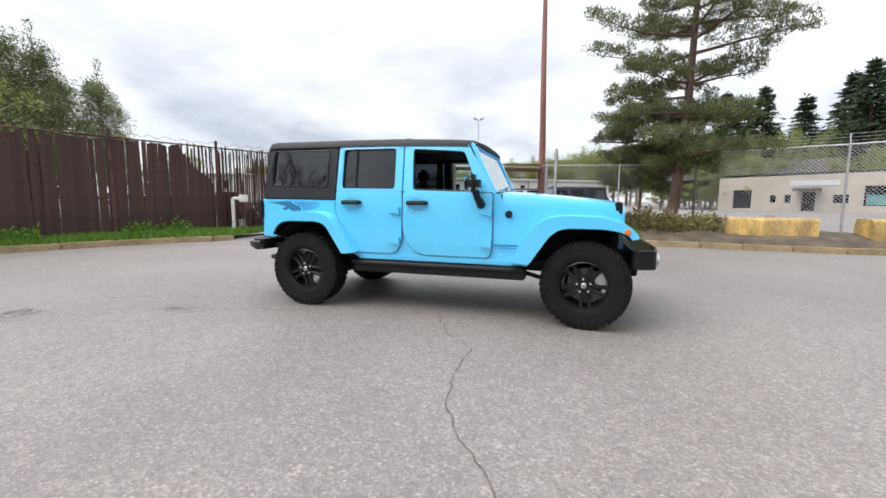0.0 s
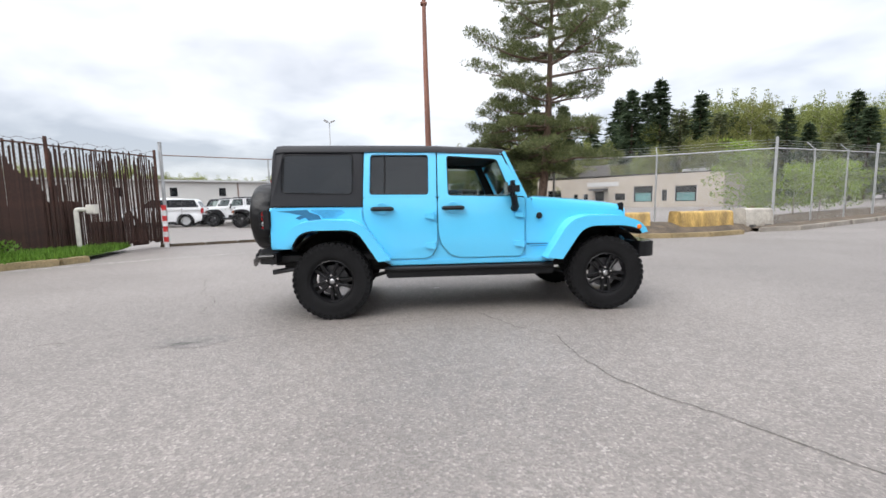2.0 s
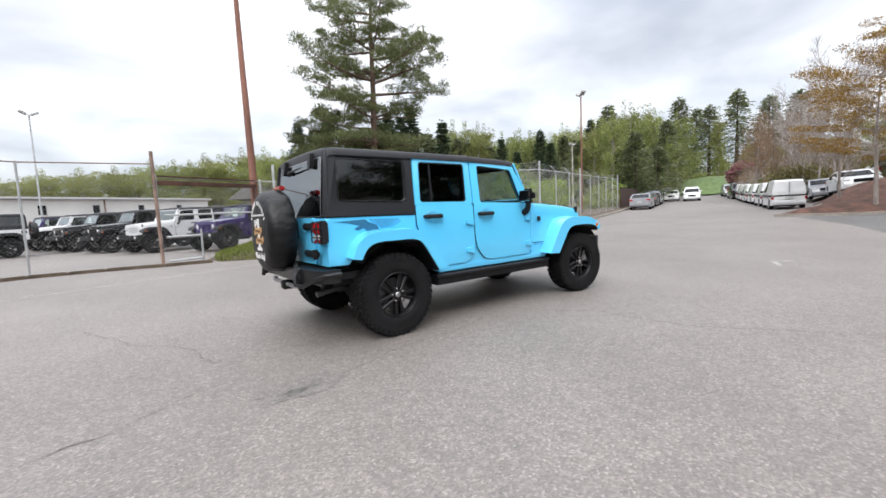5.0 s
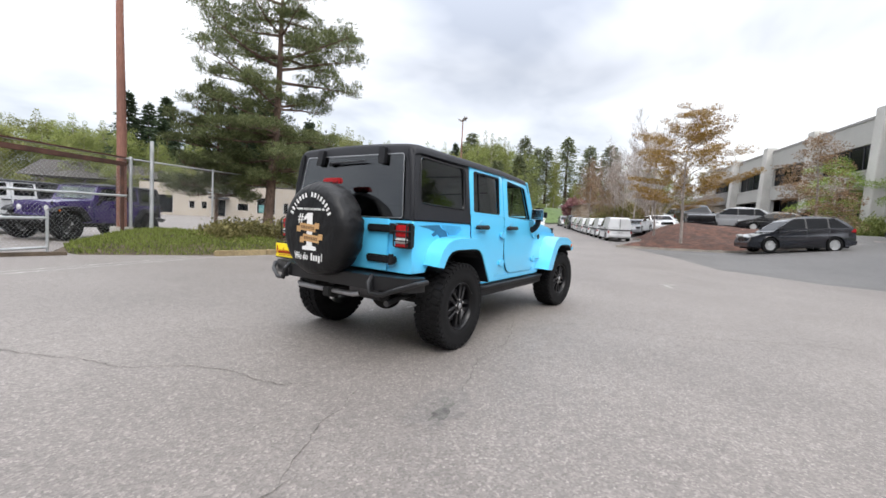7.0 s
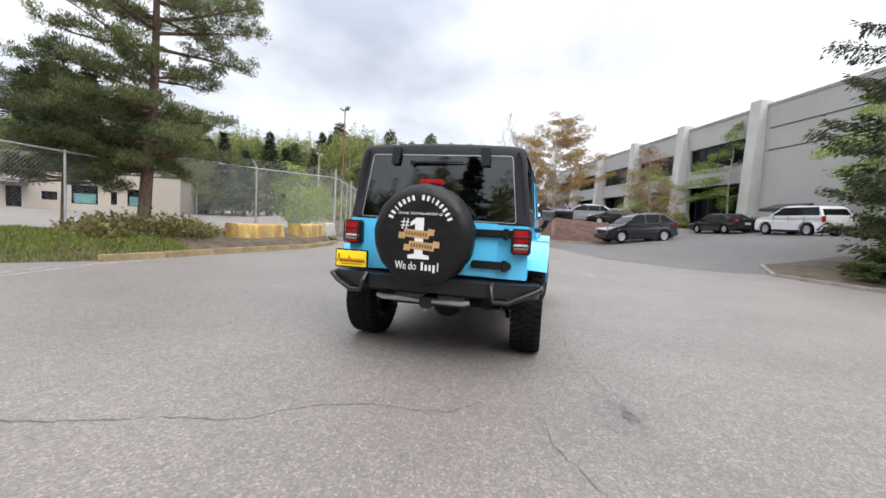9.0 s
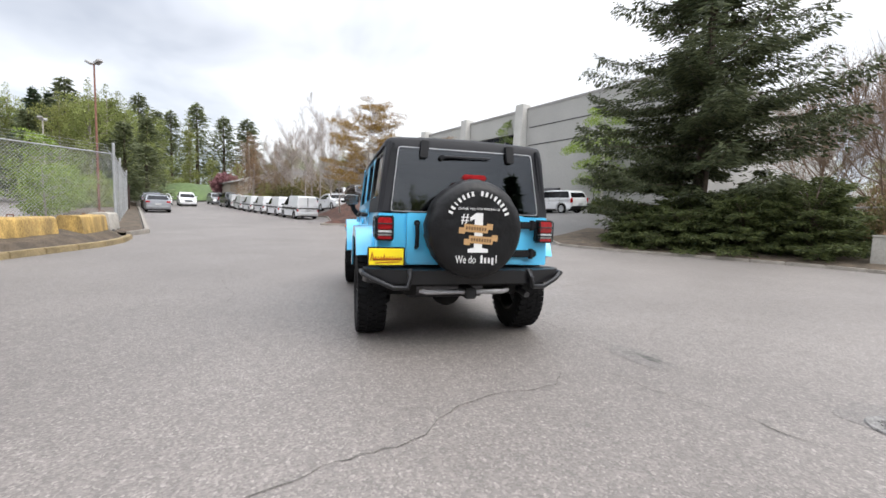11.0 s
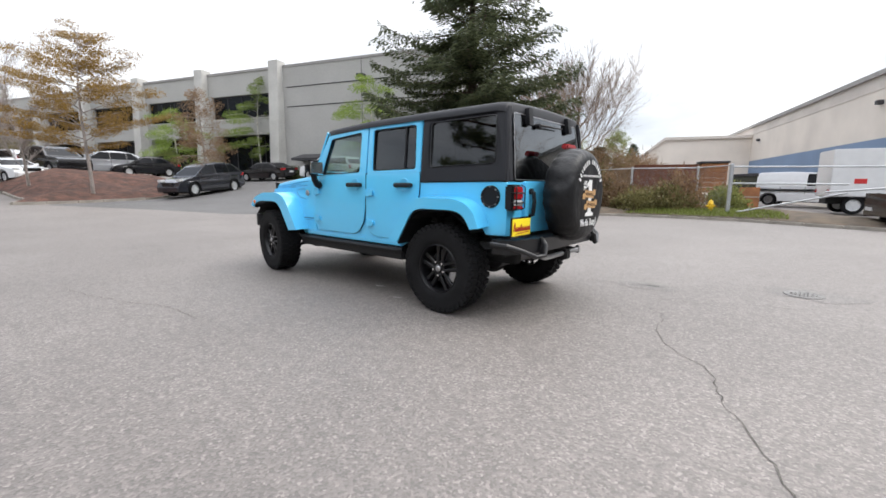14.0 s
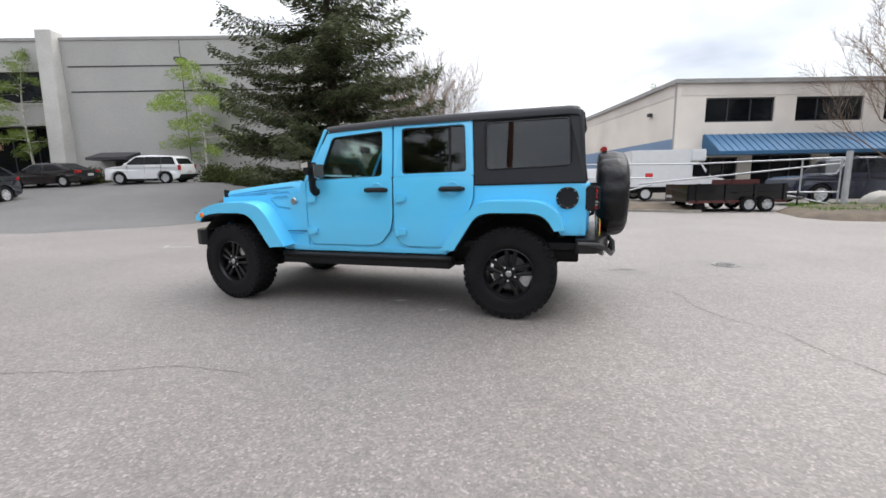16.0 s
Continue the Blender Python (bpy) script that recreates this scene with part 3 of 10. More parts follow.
def offroad_car(label):
    jeep = thing("offroad_car", label, "car")
    blue, blk = M["blue"], M["black"]
    # tub sides, one plate behind the doors on each side
    for s in (1, -1):
        bm = bmesh.new()
        tub = [(-2.085, 1.172), (-1.0, 1.185), (0.62, 1.245), (0.62, 0.53), (-0.85, 0.53), (-0.99, 0.60), (-1.13, 0.86), (-1.22, 0.93), (-1.70, 0.94), (-1.80, 0.87), (-1.90, 0.735), (-2.085, 0.735)]
        prism(bm, [tub], side_map(s, -0.012, 0.04), 0.006)
        part("side_panel", bm, blue, jeep)
        # quarter panel, proud of the tub, between the rear door and the tail
        bm = bmesh.new()
        quarter = [(-2.088, 1.170), (-1.148, 1.160), (-1.148, 1.06), (-1.12, 0.98), (-1.05, 0.88), (-1.13, 0.86), (-1.22, 0.93), (-1.70, 0.94), (-1.80, 0.87), (-1.90, 0.735), (-2.088, 0.735)]
        prism(bm, [quarter], side_map(s, 0.0, 0.02), 0.01)
        part("quarter_panel", bm, blue, jeep)
        # sill strip
        bm = bmesh.new()
        prism(bm, [[(-0.87, 0.532), (0.80, 0.532), (0.80, 0.592), (-0.90, 0.592)]], side_map(s, 0.002, 0.03), 0.008)
        part("sill", bm, blue, jeep)

        # cowl and bonnet side
        def nose(x, z, d, s=s):
            k = max(0.0, (x - 0.6) / 1.2)
            return Vector((x, s * (lerp_table(BODY_Y, z) - 0.115 * k - 0.03 * d), z))

        bm = bmesh.new()
        prism(bm, [[(0.602, 0.53), (0.602, 1.235), (0.66, 1.235), (0.70, 1.118), (1.74, 1.082), (1.80, 0.98), (1.76, 0.90), (1.25, 0.92), (1.12, 0.86), (0.93, 0.53)]], nose, 0.008)
        part("front_side_panel", bm, blue, jeep)
        # doors
        for which in ("rear", "front"):
            if which == "rear":
                lower = [(-1.14, 1.262), (-0.365, 1.262), (-0.365, 0.74), (-0.42, 0.635), (-0.50, 0.604), (-0.865, 0.604), (-0.90, 0.635), (-1.10, 0.95), (-1.14, 1.06)]
                outer = [(-1.14, 1.262), (-1.118, 1.755), (-0.361, 1.742), (-0.365, 1.262)]
                hole = rounded([(-1.072, 1.292), (-0.452, 1.284), (-0.445, 1.702), (-1.052, 1.708)], 0.035)
                pane = [(-1.085, 1.280), (-0.440, 1.272), (-0.433, 1.714), (-1.062, 1.720)]
                hx, kx = -0.94, -0.44
            else:
                lower = [(-0.352, 1.262), (0.588, 1.242), (0.588, 0.68), (0.55, 0.604), (-0.12, 0.604), (-0.22, 0.635), (-0.322, 0.75), (-0.352, 0.88)]
                outer = [(-0.352, 1.262), (-0.349, 1.742), (0.345, 1.716), (0.59, 1.255)]
                hole = rounded([(-0.245, 1.272), (0.455, 1.250), (0.290, 1.655), (-0.252, 1.694)], 0.035)
                pane = [(-0.255, 1.262), (0.47, 1.240), (0.30, 1.668), (-0.262, 1.704)]
                hx, kx = -0.19, 0.53
            bm = bmesh.new()
            prism(bm, [rounded(lower, 0.03, 2)], side_map(s, 0.006, 0.03), 0.009)
            prism(bm, [outer, hole], side_map(s, 0.004, 0.045), 0.006)
            door = part("door", bm, blue, jeep)
            # dark shut line round the lower door
            cu, cv = sum(u for u, _ in lower) / len(lower), sum(v for _, v in lower) / len(lower)
            bm = bmesh.new()
            prism(bm, [rounded([(u + math.copysign(0.003, u - cu), v + (math.copysign(0.003, v - cv) if v < 1.2 else -0.004)) for u, v in lower], 0.03, 2)], side_map(s, 0.0012, 0.012))
            part("shut_line", bm, M["gap_blue"], door, "dark gap round the door")
            bm = bmesh.new()
            prism(bm, [rounded(lower, 0.03, 2)], side_map(s, -0.030, 0.012))
            prism(bm, [outer, hole], side_map(s, -0.046, 0.012))
            part("door_trim", bm, M["cabin"], door, "black inner door trim")
            if which == "front" and s < 0:
                # wound down on this side: only the top edge of the glass stands above the sill
                pane = [(-0.255, 1.262), (0.47, 1.240), (0.46, 1.272), (-0.256, 1.292)]
            bm = bmesh.new()
            prism(bm, [pane], side_map(s, -0.022, 0.006))
            part("window_pane", bm, M["glass_dark"] if which == "rear" else M["glass_clear"], door, "dark tinted glass" if which == "rear" else "clear glass")
            bm = bmesh.new()
            seal = [(u, v) for u, v in hole]
            inner = [((u - sum(a for a, _ in seal) / len(seal)) * 0.97 + sum(a for a, _ in seal) / len(seal), (v - sum(b for _, b in seal) / len(seal)) * 0.955 + sum(b for _, b in seal) / len(seal)) for u, v in seal]
            prism(bm, [seal, inner], side_map(s, -0.006, 0.02))
            part("window_seal", bm, blk, door, "black rubber seal")
            if which == "rear":
                bm = bmesh.new()
                prism(bm, [[(-0.925, 1.285), (-0.905, 1.285), (-0.895, 1.71), (-0.915, 1.71)]], side_map(s, -0.012, 0.012))
                part("window_bar", bm, blk, door)
            # handle: a dished blue cup with a black strap across
            bm = bmesh.new()
            yy = lerp_table(BODY_Y, 1.14) + 0.008
            tube(bm, [(hx - 0.11, s * yy, 1.140), (hx - 0.095, s * (yy + 0.032), 1.141), (hx, s * (yy + 0.042), 1.142), (hx + 0.085, s * (yy + 0.034), 1.141), (hx + 0.105, s * yy, 1.140)], [0.018, 0.024, 0.022, 0.024, 0.018], 8)
            bx(bm, hx + 0.07 if which == "rear" else hx + 0.07, hx + 0.115, s * yy, s * (yy + 0.04), 1.122, 1.158, 0.008)
            part("door_handle", bm, blk, door, "black strap handle")
            bm = bmesh.new()
            lathe(bm, [(0.0, -0.004), (0.045, 0.001), (0.062, 0.004), (0.066, 0.0)], Matrix.Translation((hx - 0.005, s * yy, 1.145)) @ Matrix.Rotation(-s * math.pi / 2, 4, "X"), 20)
            part("handle_cup", bm, blue, door)
            for hz in (1.058, 0.742):
                bm = bmesh.new()
                yy = lerp_table(BODY_Y, hz) + 0.006
                prism(bm, [rounded([(kx - 0.055, hz - 0.022), (kx + 0.035, hz - 0.036), (kx + 0.035, hz + 0.036), (kx - 0.055, hz + 0.026)], 0.01)], lambda x, z, d, s=s, yy=yy: Vector((x, s * (yy + 0.022 - 0.022 * d), z)), 0.006)
                cyl(bm, (kx + 0.045, s * (yy + 0.012), hz - 0.038), (kx + 0.045, s * (yy + 0.012), hz + 0.038), 0.014, n=10)
                part("hinge", bm, blue, door)
            if which == "front":
                bm = bmesh.new()
                yo = 0.90
                bx(bm, 0.36, 0.49, s * (yo - 0.105), s * (yo + 0.095), 1.245, 1.415, 0.05, 4)
                mir = part("mirror", bm, blk, door, "black plastic door mirror")
                bm = bmesh.new()
                tube(bm, [(0.475, s * 0.775, 1.13), (0.475, s * 0.82, 1.15), (0.455, s * 0.865, 1.20), (0.44, s * 0.88, 1.26)], [0.045, 0.04, 0.034, 0.036], 10)
                part("mirror_arm", bm, blk, mir)
                bm = bmesh.new()
                bx(bm, 0.352, 0.358, s * (yo - 0.085), s * (yo + 0.075), 1.265, 1.395, 0.002, 1)
                part("mirror_glass", bm, M["chrome"], mir, "silvered mirror glass")
        # flares
        rear_o = [(-1.955, 0.742), (-1.885, 0.93), (-1.79, 1.005), (-1.66, 1.035), (-1.27, 1.035), (-1.165, 0.99), (-1.075, 0.90), (-0.835, 0.562)]
        rear_i = [(-0.965, 0.558), (-1.165, 0.870), (-1.215, 0.915), (-1.30, 0.936), (-1.65, 0.936), (-1.74, 0.918), (-1.80, 0.872), (-1.875, 0.742)]
        front_o = [(0.755, 0.540), (0.995, 0.925), (1.085, 1.005), (1.24, 1.040), (1.60, 1.030), (1.80, 0.968), (1.885, 0.890), (1.905, 0.815)]
        front_i = [(1.845, 0.815), (1.825, 0.862), (1.745, 0.905), (1.60, 0.926), (1.30, 0.926), (1.215, 0.905), (1.145, 0.850), (0.935, 0.536)]
        for name, o, i, y0 in (("rear_flare", rear_o, rear_i, 0.745), ("front_flare", front_o, front_i, 0.60)):
            bm = bmesh.new()
            loop = rounded(o, 0.06, 3)[3:-3] + rounded(i, 0.05, 3)[3:-3]

            def flare(x, z, d, s=s, y0=y0):
                return Vector((x, s * (0.938 if d == 0 else y0), z + (0.0 if d == 0 else 0.012)))

            prism(bm, [loop], flare, 0.028, 3)
            fl = part(name, bm, blue, jeep)
            bm = bmesh.new()
            ii = rounded(i, 0.05, 3)[3:-3]
            lip = ii + [((u - (-1.42 if "rear" in name else 1.40)) * 0.985 + (-1.42 if "rear" in name else 1.40), v - 0.012) for u, v in ii[::-1]]
            prism(bm, [lip], lambda x, z, d, s=s: Vector((x, s * (0.925 if d == 0 else 0.62), z)))
            part("flare_lip", bm, blk, fl, "black inner lip")
        bm = bmesh.new()
        lathe(bm, [(0.0, 0.012), (0.022, 0.010), (0.028, 0.0)], Matrix.Translation((1.80, s * 0.936, 0.905)) @ Matrix.Rotation(-s * math.pi / 2, 4, "X"), 16)
        part("side_marker", bm, M["amber"], jeep, "amber side marker lamp")
        # dark wheel housings
        for cx in (-1.45, 1.42):
            bm = bmesh.new()
            n = 14
            prof = [(cx + 0.50 * math.cos(math.pi * k / n), 0.45 + 0.48 * math.sin(math.pi * k / n)) for k in range(n + 1)]
            for (xa, za), (xb, zb) in zip(prof, prof[1:]):
                if min(za, zb) < 0.74:
                    continue
                vs = [bm.verts.new(p) for p in ((xa, s * 0.90, za), (xb, s * 0.90, zb), (xb, s * 0.45, zb), (xa, s * 0.45, za))]
                bm.faces.new(vs)
            vs = [bm.verts.new((x, s * 0.45, z)) for x, z in prof]
            bm.faces.new(vs)
            part("wheel_housing", bm, M["under"], jeep, "dark wheel housing")
        # rocker rail under the doors
        bm = bmesh.new()
        tube(bm, [(-0.93, s * 0.79, 0.505), (-0.85, s * 0.81, 0.50), (0.80, s * 0.81, 0.50), (0.90, s * 0.79, 0.505)], 0.024, 10)
        bx(bm, -0.92, 0.92, s * 0.60, s * 0.79, 0.40, 0.525, 0.015)
        part("rocker_rail", bm, blk, jeep, "black steel rocker rail")
        # badge bars and side graphics
        bm = bmesh.new()
        for k, (x0, x1, z0, z1) in enumerate([(0.612, 0.845, 0.728, 0.741), (0.66, 0.83, 0.708, 0.713)]):
            prism(bm, [[(x0, z0), (x1, z0), (x1, z1), (x0, z1)]], side_map(s, 0.0035, 0.006))
        part("badge", bm, M["blue_dark"], jeep, "small dark lettering bar")
        if s == -1:
            bm = bmesh.new()
            prism(bm, [[(-2.03, 1.135), (-1.86, 1.142), (-1.72, 1.148), (-1.69, 1.12), (-1.60, 1.09), (-1.57, 1.03), (-1.70, 1.03), (-1.74, 1.065), (-1.80, 1.045), (-1.84, 1.062), (-1.78, 1.09), (-1.90, 1.118)]], side_map(s, 0.0035, 0.006))
            part("side_graphic", bm, M["blue_dark"], jeep, "dark blue splash graphic")
            bm = bmesh.new()
            prism(bm, [[(-1.68, 1.148), (-1.36, 1.142), (-1.33, 1.11), (-1.42, 1.06), (-1.56, 1.055), (-1.585, 1.09), (-1.67, 1.125)]], side_map(s, 0.0035, 0.006))
            part("side_graphic", bm, M["blue_mid"], jeep, "mid blue splash graphic")
        else:
            bm = bmesh.new()
            lathe(bm, [(0.0, 0.010), (0.070, 0.012), (0.078, 0.018), (0.090, 0.016), (0.093, 0.0)], Matrix.Translation((-1.945, 0.777, 1.052)) @ Matrix.Rotation(-math.pi / 2, 4, "X"), 32)
            cap = part("fuel_door", bm, blk, jeep, "round black fuel door")
            for k in range(8):
                a = 2 * math.pi * k / 8
                p = Vector((-1.945 + 0.083 * math.cos(a), 0.793, 1.052 + 0.083 * math.sin(a)))
                bm = bmesh.new()
                cyl(bm, p, p + Vector((0, 0.007, 0)), 0.006, n=6)
                part("bolt", bm, M["steel"], cap, "small steel bolt")
            bm = bmesh.new()
            skin = lambda x, z, d: Vector((x, lerp_table(BODY_Y, z) - 0.115 * max(0.0, (x - 0.6) / 1.2) + 0.0035 - 0.006 * d, z))  # noqa: E731
            prism(bm, [[(0.80, 0.955), (0.98, 0.975), (1.07, 1.05), (1.05, 1.058), (0.97, 0.992), (0.82, 0.975)]], skin)
            prism(bm, [[(0.82, 1.075), (0.98, 1.07), (1.08, 1.062), (0.99, 1.092), (0.84, 1.098)]], skin)
            # streaks along the flank of the bonnet
            flank = lambda x, v, d: Vector((x, lerp_table([(0.66, 0.735), (0.90, 0.715), (1.2, 0.685), (1.5, 0.655), (1.70, 0.632), (1.775, 0.622)], x) + 0.004 - 0.006 * d, lerp_table([(0.66, 1.206), (0.90, 1.195), (1.2, 1.170), (1.5, 1.140), (1.70, 1.116), (1.775, 1.098)], x) - 0.088 * v))  # noqa: E731
            for x0, x1, v0, v1 in ((0.80, 1.70, 0.12, 0.24), (1.02, 1.66, 0.40, 0.56), (1.16, 1.50, 0.62, 0.92), (0.86, 1.10, 0.66, 0.80)):
                n_ = 6
                xs_ = [x0 + (x1 - x0) * k / n_ for k in range(n_ + 1)]
                prism(bm, [[(x, v0) for x in xs_] + [(x - 0.05, v1) for x in xs_[::-1]]], flank)
            part("side_graphic", bm, M["blue_mid"], jeep, "mid blue splash graphic")
        bm = bmesh.new()
        lathe(bm, [(0.0, 0.008), (0.03, 0.008), (0.036, 0.0)], Matrix.Translation((0.75, s * 0.778, 1.04)) @ Matrix.Rotation(-s * math.pi / 2, 4, "X"), 20)
        part("badge_disc", bm, blk if s == -1 else M["steel"], jeep, "round disc badge")
        bm = bmesh.new()
        bx(bm, 1.71, 1.78, s * 0.595, s * 0.635, 1.05, 1.16, 0.01)
        cyl(bm, (1.745, s * 0.62, 1.15), (1.745, s * 0.645, 1.15), 0.018, n=10)
        part("bonnet_latch", bm, blk, jeep, "black rubber bonnet latch")
    # bonnet
    bm = bmesh.new()
    rows = []
    for x, z, w in ((0.66, 1.238, 0.735), (0.90, 1.225, 0.715), (1.2, 1.200, 0.685), (1.5, 1.170, 0.655), (1.70, 1.146, 0.632), (1.775, 1.128, 0.622)):
        rows.append([(x + 0.03 * (1 - abs(k) ** 2) * (x > 1.7), w * k, z + 0.035 * (1 - abs(k) ** 3) - (0.03 if abs(k) > 0.99 else 0)) for k in (-1.0, -0.98, -0.9, -0.6, -0.3, 0, 0.3, 0.6, 0.9, 0.98, 1.0)])
    low = [[(x, y, z - 0.10 if abs(y) > 0 else z - 0.1) for x, y, z in r] for r in rows]
    vt = [[bm.verts.new(p) for p in r] for r in rows]
    for a, b in zip(vt, vt[1:]):
        for k in range(len(a) - 1):
            bm.faces.new((a[k], a[k + 1], b[k + 1], b[k]))
    for r in (vt[0], vt[-1]):
        d = [bm.verts.new(v.co - Vector((0, 0, 0.12))) for v in r]
        for k in range(len(r) - 1):
            bm.faces.new((r[k], r[k + 1], d[k + 1], d[k]))
    for k in (0, -1):
        line = [r[k] for r in vt]
        d = [bm.verts.new(v.co - Vector((0, 0, 0.09))) for v in line]
        for j in range(len(line) - 1):
            bm.faces.new((line[j], line[j + 1], d[j + 1], d[j]))
    bmesh.ops.remove_doubles(bm, verts=bm.verts, dist=0.0005)
    part("bonnet", bm, blue, jeep, "sky blue bonnet")
    bm = bmesh.new()
    bx(bm, 0.56, 0.70, -0.735, 0.735, 1.10, 1.250, 0.02)
    part("cowl", bm, blk, jeep, "black cowl vent")
    # grille with slots and headlamps
    bm = bmesh.new()
    slots = [[(-0.30 + k * 0.1 - 0.03, 0.80), (-0.30 + k * 0.1 + 0.03, 0.80), (-0.30 + k * 0.1 + 0.03, 1.05), (-0.30 + k * 0.1 - 0.03, 1.05)] for k in range(7)]
    lamps = [[(sy * 0.47 + 0.095 * math.cos(2 * math.pi * a / 20), 0.955 + 0.095 * math.sin(2 * math.pi * a / 20)) for a in range(20)] for sy in (1, -1)]
    prism(bm, [rounded([(-0.62, 0.72), (0.62, 0.72), (0.625, 1.09), (0.55, 1.13), (-0.55, 1.13), (-0.625, 1.09)], 0.04), *slots, *lamps], lambda y, z, d: Vector((1.80 - 0.04 * d, y, z)), 0.008)
    grille = part("grille", bm, blue, jeep, "sky blue slotted grille")
    for sy in (1, -1):
        bm = bmesh.new()
        lathe(bm, [(0.0, 0.03), (0.06, 0.022), (0.095, 0.0), (0.095, -0.05), (0.0, -0.06)], Matrix.Translation((1.785, sy * 0.47, 0.955)) @ Matrix.Rotation(math.pi / 2, 4, "Y"), 24)
        part("headlight", bm, M["white_lens"], grille, "round clear headlight")
    bm = bmesh.new()
    bx(bm, 1.70, 1.75, -0.60, 0.60, 0.70, 1.08)
    part("radiator", bm, M["under"], jeep)
    # windscreen frame and glass
    bm = bmesh.new()
    wmap = lambda y, v, d: Vector((0.625 - 0.245 * v - 0.03 * d, y * (1 - 0.055 * v), 1.245 + 0.50 * v - 0.02 * d))  # noqa: E731
    prism(bm, [[(-0.765, 0.0), (0.765, 0.0), (0.765, 1.0), (-0.765, 1.0)], rounded([(-0.69, 0.13), (0.69, 0.13), (0.69, 0.90), (-0.69, 0.90)], 0.05)], wmap, 0.01)
    ws = part("windscreen_frame", bm, blue, jeep, "sky blue windscreen frame")
    bm = bmesh.new()
    prism(bm, [[(-0.76, 0.0), (0.76, 0.0), (0.76, 1.0), (-0.76, 1.0)], rounded([(-0.69, 0.13), (0.69, 0.13), (0.69, 0.90), (-0.69, 0.90)], 0.05)], lambda y, v, d: wmap(y, v, 1.15 + 0.3 * d))
    part("frame_trim", bm, M["cabin"], ws, "black inner pillar trim")
    bm = bmesh.new()
    prism(bm, [[(-0.70, 0.12), (0.70, 0.12), (0.70, 0.91), (-0.70, 0.91)]], lambda y, v, d: wmap(y, v, 0.5 + 0.2 * d))
    part("windscreen", bm, M["glass_clear"], ws, "clear windscreen glass")
    bm = bmesh.new()
    for y0 in (-0.35, 0.12):
        tube(bm, [(0.66, y0, 1.275), (0.63, y0 + 0.1, 1.30), (0.61, y0 + 0.42, 1.315)], 0.009, 6)
    part("wiper", bm, blk, ws)
    # hard top: roof shell, side pieces, rear frame
    bm = bmesh.new()
    secs = []
    for x, dz, ins in ((-2.035, -0.016, 0.015), (-2.015, 0.008, 0.005), (-1.95, 0.016, 0.0), (-1.0, 0.012, 0.0), (-0.36, 0.004, 0.0), (0.2, -0.022, 0.0), (0.36, -0.034, 0.004), (0.405, -0.055, 0.01)):
        half = [(0.722, 1.725), (0.715, 1.758), (0.700, 1.783), (0.672, 1.799), (0.60, 1.808), (0.30, 1.820), (0.0, 1.824)]
        line = [(y - ins, z + dz) for y, z in half] + [(-(y - ins), z + dz) for y, z in half[-2::-1]]
        secs.append([bm.verts.new((x, y, z)) for y, z in line])
    for a, b in zip(secs, secs[1:]):
        for k in range(len(a) - 1):
            bm.faces.new((a[k], a[k + 1], b[k + 1], b[k]))
    for sct, down in ((secs[0], 0.06), (secs[-1], 0.03)):
        d = [bm.verts.new((v.co.x, v.co.y * 0.995, min(v.co.z, 1.75) - down)) for v in sct]
        for k in range(len(sct) - 1):
            bm.faces.new((sct[k], sct[k + 1], d[k + 1], d[k]))
    top = part("hard_top", bm, M["hardtop"], jeep, "charcoal moulded hard top", angle=0.9)
    bm = bmesh.new()
    bx(bm, -1.95, 0.36, -0.66, 0.66, 1.70, 1.735)
    part("headliner", bm, M["cabin"], top)
    bm = bmesh.new()
    tube(bm, [(-0.345, y * 0.70, lerp_table([(0, 1.8275), (0.3, 1.8235), (0.6, 1.811), (0.672, 1.802), (0.70, 1.786), (0.715, 1.76)], abs(y * 0.70)) + 0.003) for y in [k / 12 - 1 for k in range(25)]], 0.006, 6)
    tube(bm, [(-0.345, 0.0, 1.829), (0.1, 0.0, 1.812), (0.36, 0.0, 1.792)], 0.006, 6)
    part("roof_seam", bm, M["black_gloss"], top, "black rubber roof seam")
    for s in (1, -1):
        bm = bmesh.new()
        outer = [(-2.092, 1.176), (-1.146, 1.166), (-1.124, 1.755), (-2.045, 1.768)]
        hole = rounded([(-1.968, 1.322), (-1.252, 1.302), (-1.236, 1.712), (-1.950, 1.722)], 0.04)
        prism(bm, [outer, hole], side_map(s, 0.004, 0.05), 0.012)
        part("top_side", bm, M["hardtop"], top)
        bm = bmesh.new()
        prism(bm, [[(-1.98, 1.312), (-1.24, 1.290), (-1.224, 1.722), (-1.960, 1.732)]], side_map(s, -0.012, 0.006))
        part("quarter_window", bm, M["glass_dark"], top, "dark tinted quarter window")
        bm = bmesh.new()
        cs = [(sum(u for u, _ in hole) / len(hole)), (sum(v for _, v in hole) / len(hole))]
        inner = [((u - cs[0]) * 0.975 + cs[0], (v - cs[1]) * 0.955 + cs[1]) for u, v in hole]
        prism(bm, [hole, inner], side_map(s, 0.001, 0.02), 0.003, 1)
        part("window_seal", bm, M["black_gloss"], top, "black rubber seal")
        # rounded rear corner post
        bm = bmesh.new()
        tube(bm, [(-2.070, s * 0.748, 1.178), (-2.054, s * 0.722, 1.45), (-2.036, s * 0.688, 1.70), (-2.028, s * 0.662, 1.765)], [0.022, 0.024, 0.026, 0.026], 12)
        part("corner_post", bm, M["hardtop"], top)
    rmap = lambda y, z, d: Vector((-2.098 + 0.075 * (z - 1.17) / 0.6 + 0.05 * d, y * (1 - 0.105 * (z - 1.17) / 0.6), z))  # noqa: E731
    bm = bmesh.new()
